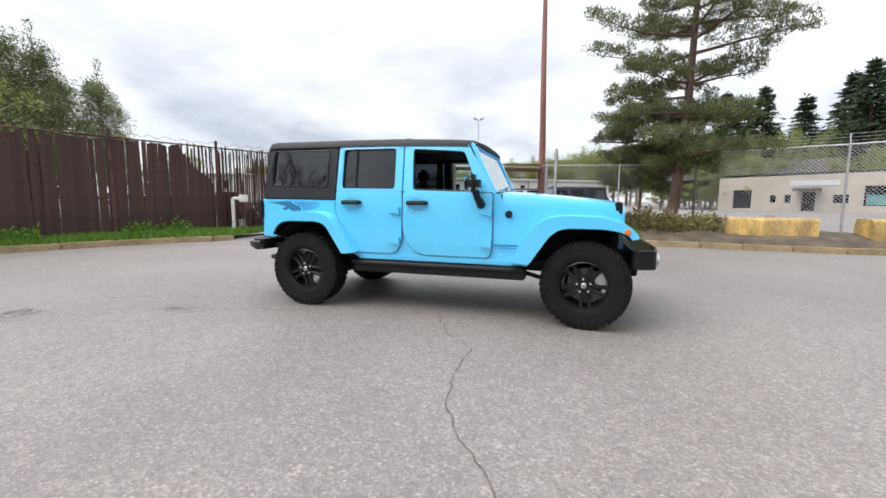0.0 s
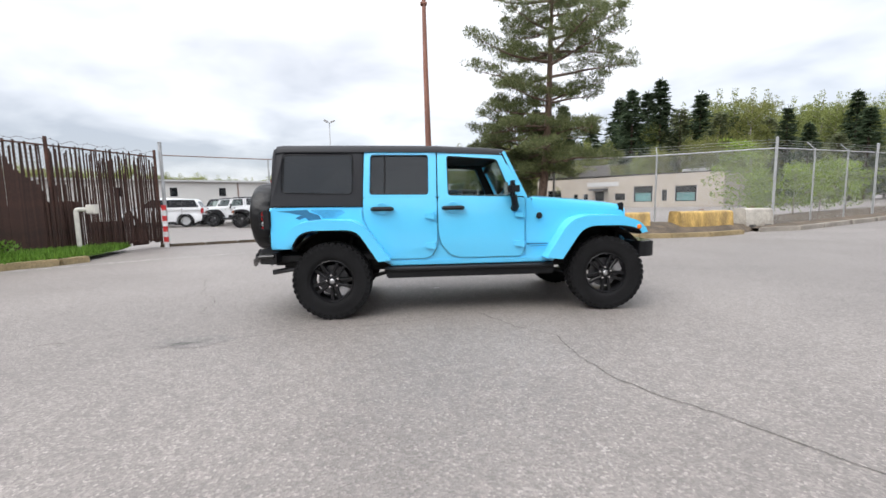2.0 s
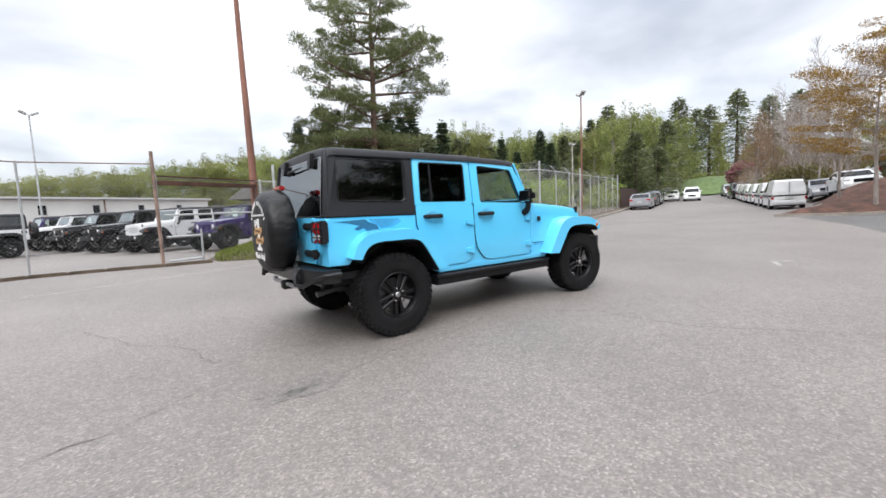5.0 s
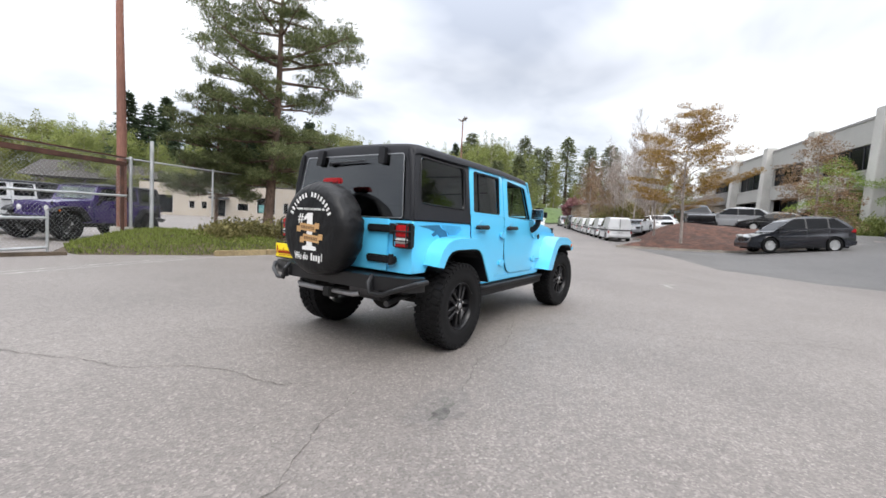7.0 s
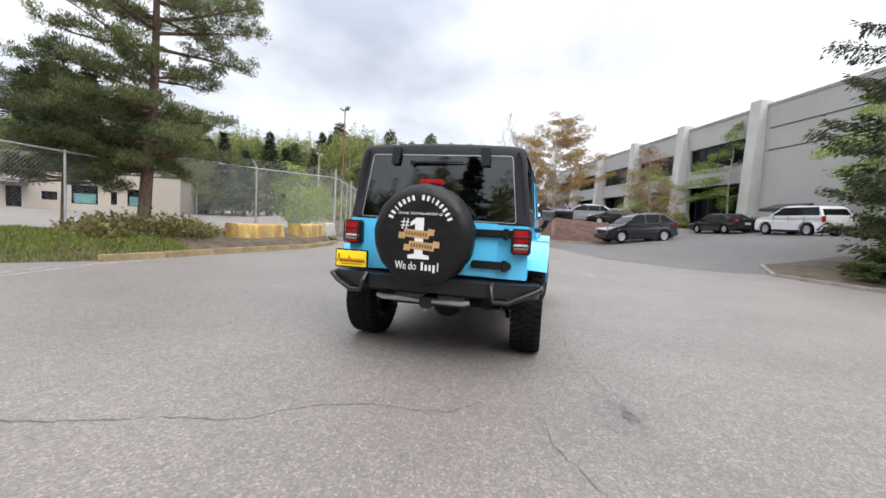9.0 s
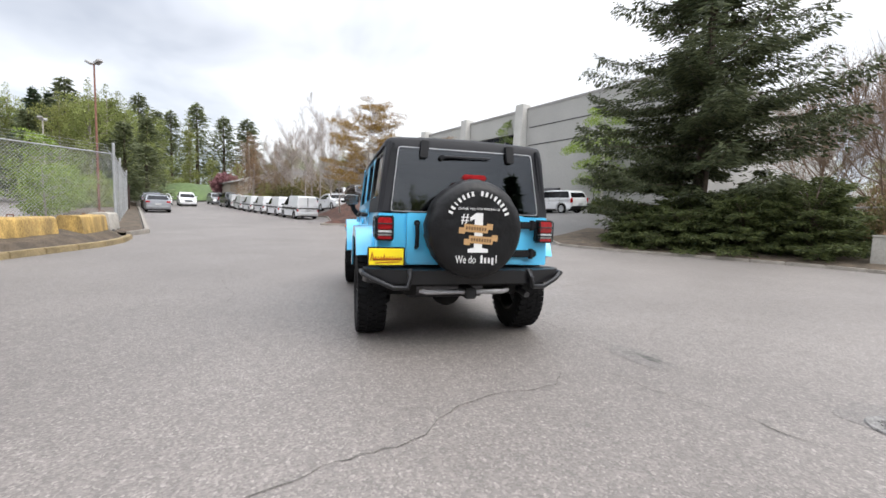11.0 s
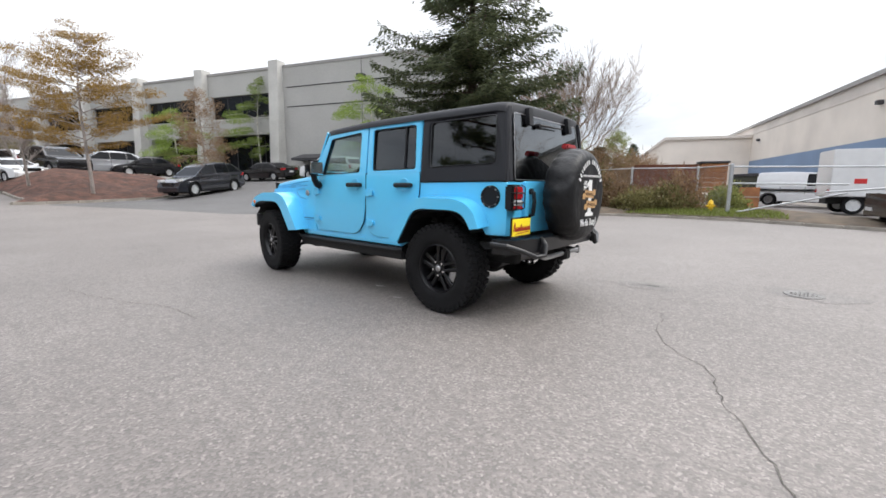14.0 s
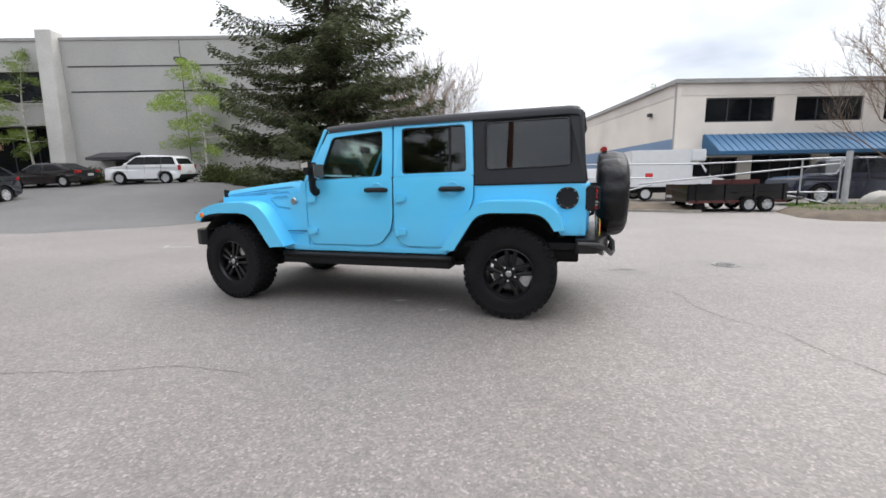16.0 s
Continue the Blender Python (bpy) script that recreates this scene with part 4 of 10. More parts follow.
    prism(bm, [[(-0.752, 1.176), (0.752, 1.176), (0.752, 1.775), (-0.752, 1.775)], rounded([(-0.672, 1.20), (0.672, 1.20), (0.672, 1.742), (-0.672, 1.742)], 0.03)], rmap, 0.012)
    part("top_rear_frame", bm, M["hardtop"], top)
    bm = bmesh.new()
    prism(bm, [rounded([(-0.676, 1.188), (0.676, 1.188), (0.676, 1.738), (-0.676, 1.738)], 0.03)], lambda y, z, d: rmap(y, z, 0) + Vector((-0.010 + 0.006 * d, 0, 0)))
    rg = part("rear_glass", bm, M["glass_rear"], jeep, "dark tinted rear glass")
    # thin steel ring added round the pane stands for the highlight along its edge
    bm = bmesh.new()
    prism(bm, [rounded([(-0.676, 1.188), (0.676, 1.188), (0.676, 1.738), (-0.676, 1.738)], 0.03), rounded([(-0.669, 1.195), (0.669, 1.195), (0.669, 1.731), (-0.669, 1.731)], 0.026)], lambda y, z, d: rmap(y, z, 0) + Vector((-0.0125 + 0.004 * d, 0, 0)))
    part("glass_edge", bm, M["steel"], rg, "bright ring standing for the glint on the glass edge")
    for y in (0.43, -0.43):
        bm = bmesh.new()
        prism(bm, [rounded([(y - 0.036, 1.648), (y + 0.036, 1.648), (y + 0.042, 1.795), (y - 0.042, 1.795)], 0.014)], lambda yy, z, d: rmap(yy, z, 0) + Vector((-0.050 + 0.045 * d, 0, 0)), 0.008)
        part("glass_hinge", bm, blk, rg, "black glass hinge")
    bm = bmesh.new()
    tube(bm, [(-2.055, 0.235, 1.66), (-2.085, 0.20, 1.665), (-2.085, -0.20, 1.675)], [0.022, 0.012, 0.006], 8)
    cyl(bm, (-2.03, 0.235, 1.66), (-2.085, 0.235, 1.66), 0.022, n=12)
    part("rear_wiper", bm, blk, rg, "black rear wiper")
    # tail panel and tailgate
    bm = bmesh.new()
    prism(bm, [rounded([(-0.782, 0.735), (0.782, 0.735), (0.770, 1.172), (-0.770, 1.172)], 0.02)], lambda y, z, d: Vector((-2.10 + 0.05 * d, y, z)), 0.012)
    part("tail_panel", bm, blue, jeep)
    bm = bmesh.new()
    prism(bm, [rounded([(-0.535, 0.745), (0.530, 0.745), (0.535, 1.180), (-0.535, 1.180)], 0.02)], lambda y, z, d: Vector((-2.128 + 0.03 * d, y, z)), 0.010)
    gate = part("tailgate", bm, blue, jeep, "sky blue side-hinged tailgate")
    bm = bmesh.new()
    tube(bm, [(-2.125, 0.450, 0.885), (-2.16, 0.450, 0.90), (-2.17, 0.450, 1.0), (-2.16, 0.450, 1.085), (-2.125, 0.450, 1.10)], [0.014, 0.018, 0.018, 0.018, 0.014], 8)
    cyl(bm, (-2.12, 0.45, 1.095), (-2.15, 0.45, 1.095), 0.026, n=12)
    part("gate_handle", bm, blk, gate, "black upright handle")
    for z in (1.10, 0.845):
        bm = bmesh.new()
        bx(bm, -2.165, -2.125, -0.655, -0.33, z - 0.032, z + 0.032, 0.012)
        cyl(bm, (-2.15, -0.60, z - 0.045), (-2.15, -0.60, z + 0.045), 0.022, n=10)
        part("gate_hinge", bm, blk, gate, "black cast hinge arm")
    # tail lamps with guards
    for s in (1, -1):
        bm = bmesh.new()
        bx(bm, -2.165, -2.09, s * 0.645, s * 0.80, 0.945, 1.150, 0.014)
        tl = part("tail_light", bm, blk, jeep, "square tail light with black guard")
        bm = bmesh.new()
        bx(bm, -2.185, -2.16, s * 0.662, s * 0.785, 1.035, 1.135, 0.01)
        part("red_lens", bm, M["red_lens"], tl, "red lens")
        bm = bmesh.new()
        bx(bm, -2.185, -2.16, s * 0.662, s * 0.785, 0.985, 1.030, 0.008)
        part("clear_lens", bm, M["white_lens"], tl, "clear reversing lens")
        bm = bmesh.new()
        bx(bm, -2.185, -2.16, s * 0.662, s * 0.785, 0.958, 0.981, 0.006)
        part("red_lens", bm, M["red_lens"], tl, "red lens")
        bm = bmesh.new()
        for z in (1.085, 1.008):
            tube(bm, [(-2.16, s * 0.65, z), (-2.196, s * 0.66, z), (-2.196, s * 0.79, z), (-2.15, s * 0.80, z)], 0.006, 6)
        for y in (0.66, 0.788):
            tube(bm, [(-2.16, s * y, 0.95), (-2.196, s * y, 0.965), (-2.196, s * y, 1.13), (-2.16, s * y, 1.148)], 0.006, 6)
        part("lamp_guard", bm, blk, tl, "black wire lamp guard")
    # yellow dealer plate with unreadable script
    bm = bmesh.new()
    bx(bm, -2.20, -2.185, 0.555, 0.862, 0.735, 0.895, 0.006)
    pl = part("plate_holder", bm, M["black_gloss"], jeep, "black plate frame")
    bm = bmesh.new()
    bx(bm, -2.205, -2.199, 0.568, 0.850, 0.748, 0.883, 0.002, 1)
    part("plate", bm, M["plate_yellow"], pl, "bright yellow plate")
    bm = bmesh.new()
    rng = random.Random(4)
    y = 0.838
    for k in range(11):
        w = 0.0205 if k else 0.032
        hgt = 0.070 if k == 0 else (0.052 if k == 4 else 0.032)
        tube(bm, [(-2.2075, y, 0.785), (-2.2075, y - w * 0.45, 0.785 + hgt), (-2.2075, y - w * 0.8, 0.788), (-2.2075, y - w, 0.80)], 0.0048, 5)
        y -= w + 0.0022
    tube(bm, [(-2.2075, 0.80, 0.766), (-2.2075, 0.60, 0.774)], 0.003, 5)
    part("plate_script", bm, M["red_print"], pl, "dark red script stroke")
    # spare wheel in its cover
    C = Vector((-2.33, 0.02, 1.06))
    RX = Matrix.Translation(C) @ Matrix.Rotation(-math.pi / 2, 4, "Y")
    bm = bmesh.new()
    lathe(bm, [(0.0, 0.146), (0.20, 0.146), (0.30, 0.144), (0.325, 0.140), (0.345, 0.132), (0.362, 0.122), (0.375, 0.110), (0.385, 0.095), (0.392, 0.078), (0.398, 0.055), (0.402, 0.03), (0.404, 0.005), (0.404, -0.02), (0.402, -0.045), (0.398, -0.07), (0.392, -0.09), (0.382, -0.105), (0.36, -0.118), (0.0, -0.118)], RX, 120)
    for v in bm.verts:
        r = v.co - C
        a, rad = math.atan2(r.z, r.y), math.hypot(r.y, r.z)
        if rad > 0.32:
            # soft gathers that run across the rim of the vinyl
            pull = noise.noise(Vector((math.cos(a) * 5.5, math.sin(a) * 5.5, r.x * 3))) + 0.6 * noise.noise(Vector((math.cos(a) * 12, math.sin(a) * 12, 5 + r.x * 5)))
            v.co.x += 0.009 * pull * min(1.0, (rad - 0.32) / 0.05)
            k = 1 + 0.024 * pull
            v.co.y, v.co.z = C.y + r.y * k, C.z + r.z * k
    cover = part("spare_wheel_cover", bm, M["vinyl"], jeep, "black vinyl spare wheel cover with printed badge")
    FX = C.x - 0.1475
    face = lambda y, z, turn=0.0: Matrix(((0, 0, -1, FX), (-1, 0, 0, y), (0, 1, 0, z), (0, 0, 0, 1))) @ Matrix.Rotation(turn, 4, "Z")  # noqa: E731

    def flat(name, y, z, w, hgt, material, lab, turn=0.0, parent=None, lift=0.0005):
        """One printed bar on the face of the cover."""
        bm = bmesh.new()
        q = Matrix.Translation((FX - lift, C.y + y, C.z + z)) @ Matrix.Rotation(turn, 4, "X")
        bmesh.ops.create_cube(bm, size=1.0, matrix=q @ Matrix.Diagonal((0.003, w, hgt, 1)))
        return part(name, bm, material, parent or cover, lab, smooth=False)

    # arched name as bars
    for k in range(16):
        if k == 7:
            continue
        a = radians(157 - k * (157 - 23) / 15)
        flat("arch_bar", -0.252 * math.cos(a), 0.036 + 0.252 * math.sin(a), 0.019 if k not in (2, 10) else 0.009, 0.038, M["white_print"], "white printed bar", math.pi / 2 - a)
    words("small_line", "THANK YOU FOR MAKING US", 0.026, M["white_print"], cover, face(C.y, C.z + 0.158), "small white printed line", width=0.35)
    words("hash_sign", "#", 0.115, M["white_print"], cover, face(C.y + 0.115, C.z + 0.055), "white hash sign")
    bm = bmesh.new()
    one = [(0.085, -0.178), (0.085, -0.150), (0.034, -0.140), (0.034, 0.088), (0.072, 0.070), (0.072, 0.098), (0.022, 0.135), (-0.034, 0.135), (-0.034, -0.140), (-0.085, -0.150), (-0.085, -0.178)]
    prism(bm, [one], lambda u, v, d: Vector((FX - 0.0018 + 0.003 * d, C.y + u, C.z + v)))
    part("numeral", bm, M["white_print"], cover, "large white figure one", smooth=False)
    for z, y, t in ((0.012, 0.022, 0.06), (-0.078, -0.022, 0.06)):
        rb = flat("ribbon", y, z, 0.20, 0.060, M["ribbon"], "tan printed ribbon", t, None, 0.003)
        for dy, dz in ((0.115, -0.016), (-0.115, 0.016)):
            flat("ribbon_tail", y + dy, z + dz, 0.05, 0.048, M["ribbon"], "tan ribbon tail", t, rb, 0.0018)
        for k in range(8):
            flat("ribbon_bar", y - 0.077 + k * 0.022, z + (k - 3.5) * 0.0013, 0.013, 0.026, M["brown_print"], "", t, rb, 0.0045)
    words("word", "We", 0.088, M["white_print"], cover, face(C.y + 0.138, C.z - 0.262), "white printed word", width=0.088)
    words("word", "do", 0.088, M["white_print"], cover, face(C.y + 0.044, C.z - 0.262), "white printed word", width=0.060)
    for k, hh in enumerate((0.062, 0.044, 0.044, 0.058, 0.064)):
        flat("slogan_bar", -0.034 - k * 0.031, -0.262 + hh / 2 - (0.014 if k == 3 else 0), 0.017 if k < 4 else 0.008, hh, M["white_print"], "white printed bar")
    bm = bmesh.new()
    bx(bm, -2.30, -2.10, -0.10, 0.14, 0.95, 1.17, 0.02)
    bx(bm, -2.29, -2.24, -0.02, 0.06, 1.10, 1.475, 0.01)
    carrier = part("spare_carrier", bm, blk, gate, "black spare wheel carrier")
    bm = bmesh.new()
    bx(bm, -2.285, -2.225, -0.10, 0.105, 1.462, 1.508, 0.012)
    part("high_brake_light", bm, M["red_lens"], carrier, "red high brake light")
    # rear bumper: steel plate with bent tubes
    bm = bmesh.new()
    plan = rounded([(-2.30, -0.50), (-2.30, 0.50), (-2.20, 0.86), (-2.02, 0.90), (-2.02, -0.90), (-2.20, -0.86)], 0.06)
    prism(bm, [plan], lambda x, y, d: Vector((x, y, 0.715 - 0.115 * d)), 0.02)
    bump = part("rear_bumper", bm, M["black_satin"], jeep, "black steel rear bumper")
    for s in (1, -1):
        bm = bmesh.new()
        tube(bm, [(-2.28, s * 0.52, 0.715), (-2.33, s * 0.53, 0.66), (-2.335, s * 0.55, 0.58), (-2.31, s * 0.66, 0.575), (-2.26, s * 0.80, 0.635), (-2.18, s * 0.895, 0.675), (-2.04, s * 0.90, 0.68)], 0.021, 10)
        part("bumper_tube", bm, M["black_satin"], bump, "bent black tube")
        bm = bmesh.new()
        tube(bm, [(-2.29, s * 0.535, 0.72), (-2.32, s * 0.535, 0.66), (-2.30, s * 0.535, 0.59)], 0.018, 8)
        part("bumper_bracket", bm, blk, bump, "black steel bracket")
    bm = bmesh.new()
    tube(bm, [(-2.24, -0.35, 0.54), (-2.26, -0.3, 0.528), (-2.26, 0.38, 0.528), (-2.24, 0.43, 0.54)], 0.022, 10)
    part("lower_bar", bm, M["steel"], bump, "grey steel lower bar")
    bm = bmesh.new()
    bx(bm, -2.30, -2.05, -0.05, 0.05, 0.47, 0.56, 0.012)
    part("tow_hitch", bm, M["under"], bump, "black tow hitch")
    # front bumper
    bm = bmesh.new()
    plan = rounded([(2.12, -0.40), (2.12, 0.40), (2.06, 0.80), (1.92, 0.86), (1.86, 0.84), (1.86, -0.84), (1.92, -0.86), (2.06, -0.80)], 0.06)
    prism(bm, [plan], lambda x, y, d: Vector((x, y, 0.735 - 0.165 * d)), 0.025)
    fb = part("front_bumper", bm, blk, jeep, "black steel front bumper")
    bm = bmesh.new()
    prism(bm, [[(x - 0.012 if x > 2.0 else x + 0.006, y * 0.985) for x, y in plan]], lambda x, y, d: Vector((x, y, 0.741 - 0.012 * d)), 0.004, 1)
    part("bumper_cap", bm, M["bumper_gloss"], fb, "smooth glossy top of the bumper")
    for s in (1, -1):
        bm = bmesh.new()
        tube(bm, [(2.08, s * 0.3, 0.56), (2.14, s * 0.3, 0.53), (2.14, s * 0.3, 0.60), (2.08, s * 0.3, 0.60)], 0.014, 8)
        part("tow_hook", bm, blk, fb)
        bm = bmesh.new()
        lathe(bm, [(0.0, 0.02), (0.045, 0.015), (0.055, 0.0), (0.05, -0.06)], Matrix.Translation((2.085, s * 0.66, 0.65)) @ Matrix.Rotation(math.pi / 2, 4, "Y"), 18)
        part("fog_light", bm, M["white_lens"], fb)
    # chassis, axles, exhaust, tank
    bm = bmesh.new()
    for s in (1, -1):
        bx(bm, -2.05, 1.95, s * 0.42, s * 0.52, 0.46, 0.60, 0.01)
    for x in (-1.4735, 1.4735):
        cyl(bm, (x, -0.74, 0.405), (x, 0.74, 0.405), 0.045, n=12)
        bmesh.ops.create_uvsphere(bm, u_segments=14, v_segments=10, radius=0.16, matrix=Matrix.Translation((x, 0.18 if x > 0 else 0, 0.40)))
        for s in (1, -1):
            cyl(bm, (x + 0.12, s * 0.50, 0.42), (x + 0.16, s * 0.46, 0.85), 0.035, n=10)
            cyl(bm, (x, s * 0.60, 0.30), (x - math.copysign(0.62, x), s * 0.48, 0.44), 0.022, n=8)
    bx(bm, -0.55, 0.75, -0.30, 0.10, 0.38, 0.55, 0.03)
    bx(bm, -0.95, 0.05, 0.12, 0.42, 0.36, 0.55, 0.04)
    bx(bm, -2.0, 1.75, -0.62, 0.62, 0.53, 0.58)
    chassis = part("chassis", bm, M["under"], jeep, "dark ladder chassis and axles")
    bm = bmesh.new()
    tube(bm, [(-0.9, -0.25, 0.45), (-1.6, -0.5, 0.5), (-1.95, -0.56, 0.50), (-2.16, -0.58, 0.47)], 0.028, 10)
    cyl(bm, (-1.78, -0.25, 0.50), (-1.78, 0.45, 0.50), 0.11, n=18)
    part("exhaust", bm, M["disc"], chassis, "dark steel exhaust")
    # cabin
    bm = bmesh.new()
    bx(bm, -2.02, 0.55, -0.70, 0.70, 0.60, 0.66)
    part("cabin_floor", bm, M["cabin"], jeep)
    bm = bmesh.new()
    bx(bm, 0.28, 0.60, -0.70, 0.70, 0.95, 1.235, 0.05)
    dash = part("dashboard", bm, M["cabin"], jeep, "black dashboard")
    bm = bmesh.new()
    Wm = Matrix.Translation((0.16, 0.36, 1.16)) @ Matrix.Rotation(radians(-65), 4, "Y")
    ring = [Wm @ Vector((0.18 * math.cos(2 * math.pi * k / 24), 0.18 * math.sin(2 * math.pi * k / 24), 0)) for k in range(25)]
    tube(bm, ring, 0.016, 8)
    for a in (90, -90, 180):
        cyl(bm, Wm @ Vector((0, 0, 0)), Wm @ Vector((0.17 * math.cos(radians(a)), 0.17 * math.sin(radians(a)), 0)), 0.018, n=6)
    cyl(bm, Wm @ Vector((0, 0, 0.02)), Wm @ Vector((0, 0, -0.2)), 0.05, 0.03, n=12)
    part("steering_wheel", bm, M["cabin"], dash, "black steering wheel")
    for x, y, w in ((-0.28, 0.36, 0.25), (-0.28, -0.36, 0.25), (-1.18, 0.0, 0.62)):
        bm = bmesh.new()
        bx(bm, x - 0.05, x + 0.48, y - w, y + w, 0.78, 0.93, 0.05, 3)
        r0 = len(bm.verts)
        bx(bm, x - 0.14, x + 0.02, y - w, y + w, 0.85, 1.36, 0.05, 3)
        bm.verts.ensure_lookup_table()
        for v in list(bm.verts)[r0:]:
            v.co.x -= 0.22 * (v.co.z - 0.85)
        for dy in ((0,) if w < 0.4 else (-0.36, 0.36)):
            bx(bm, x - 0.30, x - 0.19, y + dy - 0.12, y + dy + 0.12, 1.38, 1.56, 0.04, 3)
        part("seat", bm, M["cabin"], jeep, "black cloth seat")
    bm = bmesh.new()
    for s in (1, -1):
        tube(bm, [(0.36, s * 0.62, 1.70), (-0.40, s * 0.63, 1.69), (-1.30, s * 0.63, 1.68), (-1.85, s * 0.64, 1.20), (-1.9, s * 0.64, 0.7)], 0.035, 8)
        tube(bm, [(-0.40, s * 0.63, 1.69), (-0.42, s * 0.68, 1.1), (-0.42, s * 0.68, 0.66)], 0.035, 8)
    for x in (-0.40, -1.30):
        tube(bm, [(x, -0.63, 1.685), (x, 0.63, 1.685)], 0.035, 8)
    part("roll_bar", bm, M["cabin"], jeep, "padded black roll bar")
    bm = bmesh.new()
    bx(bm, 0.30, 0.33, -0.12, 0.12, 1.55, 1.62, 0.012)
    part("interior_mirror", bm, M["cabin"], ws)
    # wheels
    for x in (1.4735, -1.4735):
        for s in (1, -1):
            steer = radians(-7) if x > 0 else 0
            m = Matrix.Translation((x, s * 0.782, 0.405)) @ Matrix.Rotation(steer, 4, "Z") @ Matrix.Rotation(0 if s > 0 else math.pi, 4, "Z") @ Matrix.Rotation(radians(23 * x + 11 * s), 4, "Y")
            wheel("wheel", jeep, m, M["rim"])
    return jeep


jeep = offroad_car("sky blue four-door off-road car with charcoal hard top on asphalt")


# ---- materials of the surroundings
def leaf_mat(name, dark, light, rough=0.6):
    m = bpy.data.materials.new(name)
    m.use_nodes = True
    n, l = m.node_tree.nodes, m.node_tree.links
    b = n["Principled BSDF"]
    g, r = n.new("ShaderNodeNewGeometry"), n.new("ShaderNodeValToRGB")
    r.color_ramp.elements[0].color, r.color_ramp.elements[1].color = (*dark, 1), (*light, 1)
    l.new(g.outputs["Random Per Island"], r.inputs[0])
    oi, hs, mr = n.new("ShaderNodeObjectInfo"), n.new("ShaderNodeHueSaturation"), n.new("ShaderNodeMapRange")
    mr.inputs["To Min"].default_value, mr.inputs["To Max"].default_value = 0.8, 1.2
    l.new(oi.outputs["Random"], mr.inputs["Value"])
    l.new(mr.outputs[0], hs.inputs["Value"])
    l.new(r.outputs[0], hs.inputs["Color"])
    l.new(hs.outputs[0], b.inputs["Base Color"])
    b.inputs["Roughness"].default_value = rough
    b.inputs["Specular IOR Level"].default_value = 0.25
    tr, mix = n.new("ShaderNodeBsdfTranslucent"), n.new("ShaderNodeMixShader")
    l.new(hs.outputs[0], tr.inputs["Color"])
    mix.inputs[0].default_value = 0.38
    l.new(b.outputs[0], mix.inputs[1])
    l.new(tr.outputs[0], mix.inputs[2])
    l.new(mix.outputs[0], n["Material Output"].inputs[0])
    return m


M["pine"] = leaf_mat("pine_needles", (0.052, 0.067, 0.030), (0.205, 0.228, 0.098))
M["fir"] = leaf_mat("fir_needles", (0.032, 0.043, 0.022), (0.132, 0.150, 0.074))
M["juniper"] = leaf_mat("juniper_leaves", (0.024, 0.034, 0.014), (0.135, 0.160, 0.056))
M["far_conifer"] = leaf_mat("far_conifer_needles", (0.034, 0.054, 0.033), (0.100, 0.135, 0.074))
M["spring"] = leaf_mat("spring_green_leaves", (0.13, 0.16, 0.05), (0.34, 0.375, 0.13))
M["spring_bright"] = leaf_mat("fresh_green_leaves", (0.12, 0.19, 0.03), (0.34, 0.44, 0.10))
M["olive"] = leaf_mat("olive_leaves", (0.12, 0.14, 0.042), (0.31, 0.32, 0.11))
M["poplar"] = leaf_mat("grey_green_leaves", (0.085, 0.105, 0.045), (0.26, 0.29, 0.13))
M["orange"] = leaf_mat("orange_brown_leaves", (0.20, 0.115, 0.030), (0.50, 0.32, 0.09))
M["birch_leaf"] = leaf_mat("yellow_green_leaves", (0.11, 0.165, 0.03), (0.32, 0.42, 0.095))
M["bud"] = leaf_mat("brown_buds", (0.14, 0.09, 0.052), (0.34, 0.225, 0.13))
M["pink"] = leaf_mat("pink_blossom", (0.20, 0.085, 0.095), (0.40, 0.215, 0.22))
M["bramble"] = leaf_mat("bramble_leaves", (0.085, 0.080, 0.030), (0.27, 0.24, 0.10))
M["grass_dull"] = leaf_mat("rough_tan_green_grass", (0.098, 0.122, 0.026), (0.250, 0.295, 0.078))
# far_fir: distance haze is put into the needle colour, hence the pale tones
M["far_fir"] = leaf_mat("haze_paled_conifer_needles", (0.090, 0.106, 0.058), (0.235, 0.262, 0.14))
M["grass"] = leaf_mat("grass_blades", (0.07, 0.14, 0.018), (0.20, 0.36, 0.06))
M["bark"] = mat("bark", (0.10, 0.072, 0.055), 0.9, var=0.4, scale=6, fine=30, bump=0.3, stretch=(1, 1, 0.25))
M["bark_pine"] = mat("red_brown_pine_bark", (0.135, 0.088, 0.066), 0.9, var=0.4, scale=6, fine=30, bump=0.3, stretch=(1, 1, 0.25))
M["bark_grey"] = mat("grey_bark", (0.31, 0.27, 0.245), 0.9, var=0.3, scale=5, fine=30, bump=0.2, stretch=(1, 1, 0.25))
M["bark_white"] = mat("white_birch_bark", (0.52, 0.49, 0.44), 0.8, var=0.35, scale=5, fine=20, bump=0.1, stretch=(1, 1, 2.5))
M["soil"] = mat("soil_and_dead_leaves", (0.088, 0.066, 0.045), 0.95, var=0.4, scale=2.5, fine=35, bump=0.5)
M["mulch"] = mat("red_brown_bark_mulch", (0.086, 0.041, 0.028), 0.95, var=0.5, scale=2.5, fine=22, bump=0.9)
M["turf"] = mat("mown_turf", (0.09, 0.15, 0.028), 0.9, var=0.35, scale=1.5, fine=40, bump=0.5, tint=(0.09, 0.12, 0.03))
M["far_grass"] = mat("far_hill_grass", (0.10, 0.15, 0.05), 0.95, var=0.3, scale=0.06, fine=1.5)
M["kerb"] = mat("concrete_kerb", (0.29, 0.265, 0.23), 0.9, var=0.25, scale=2.5, fine=50, bump=0.15, dirt=0.6)
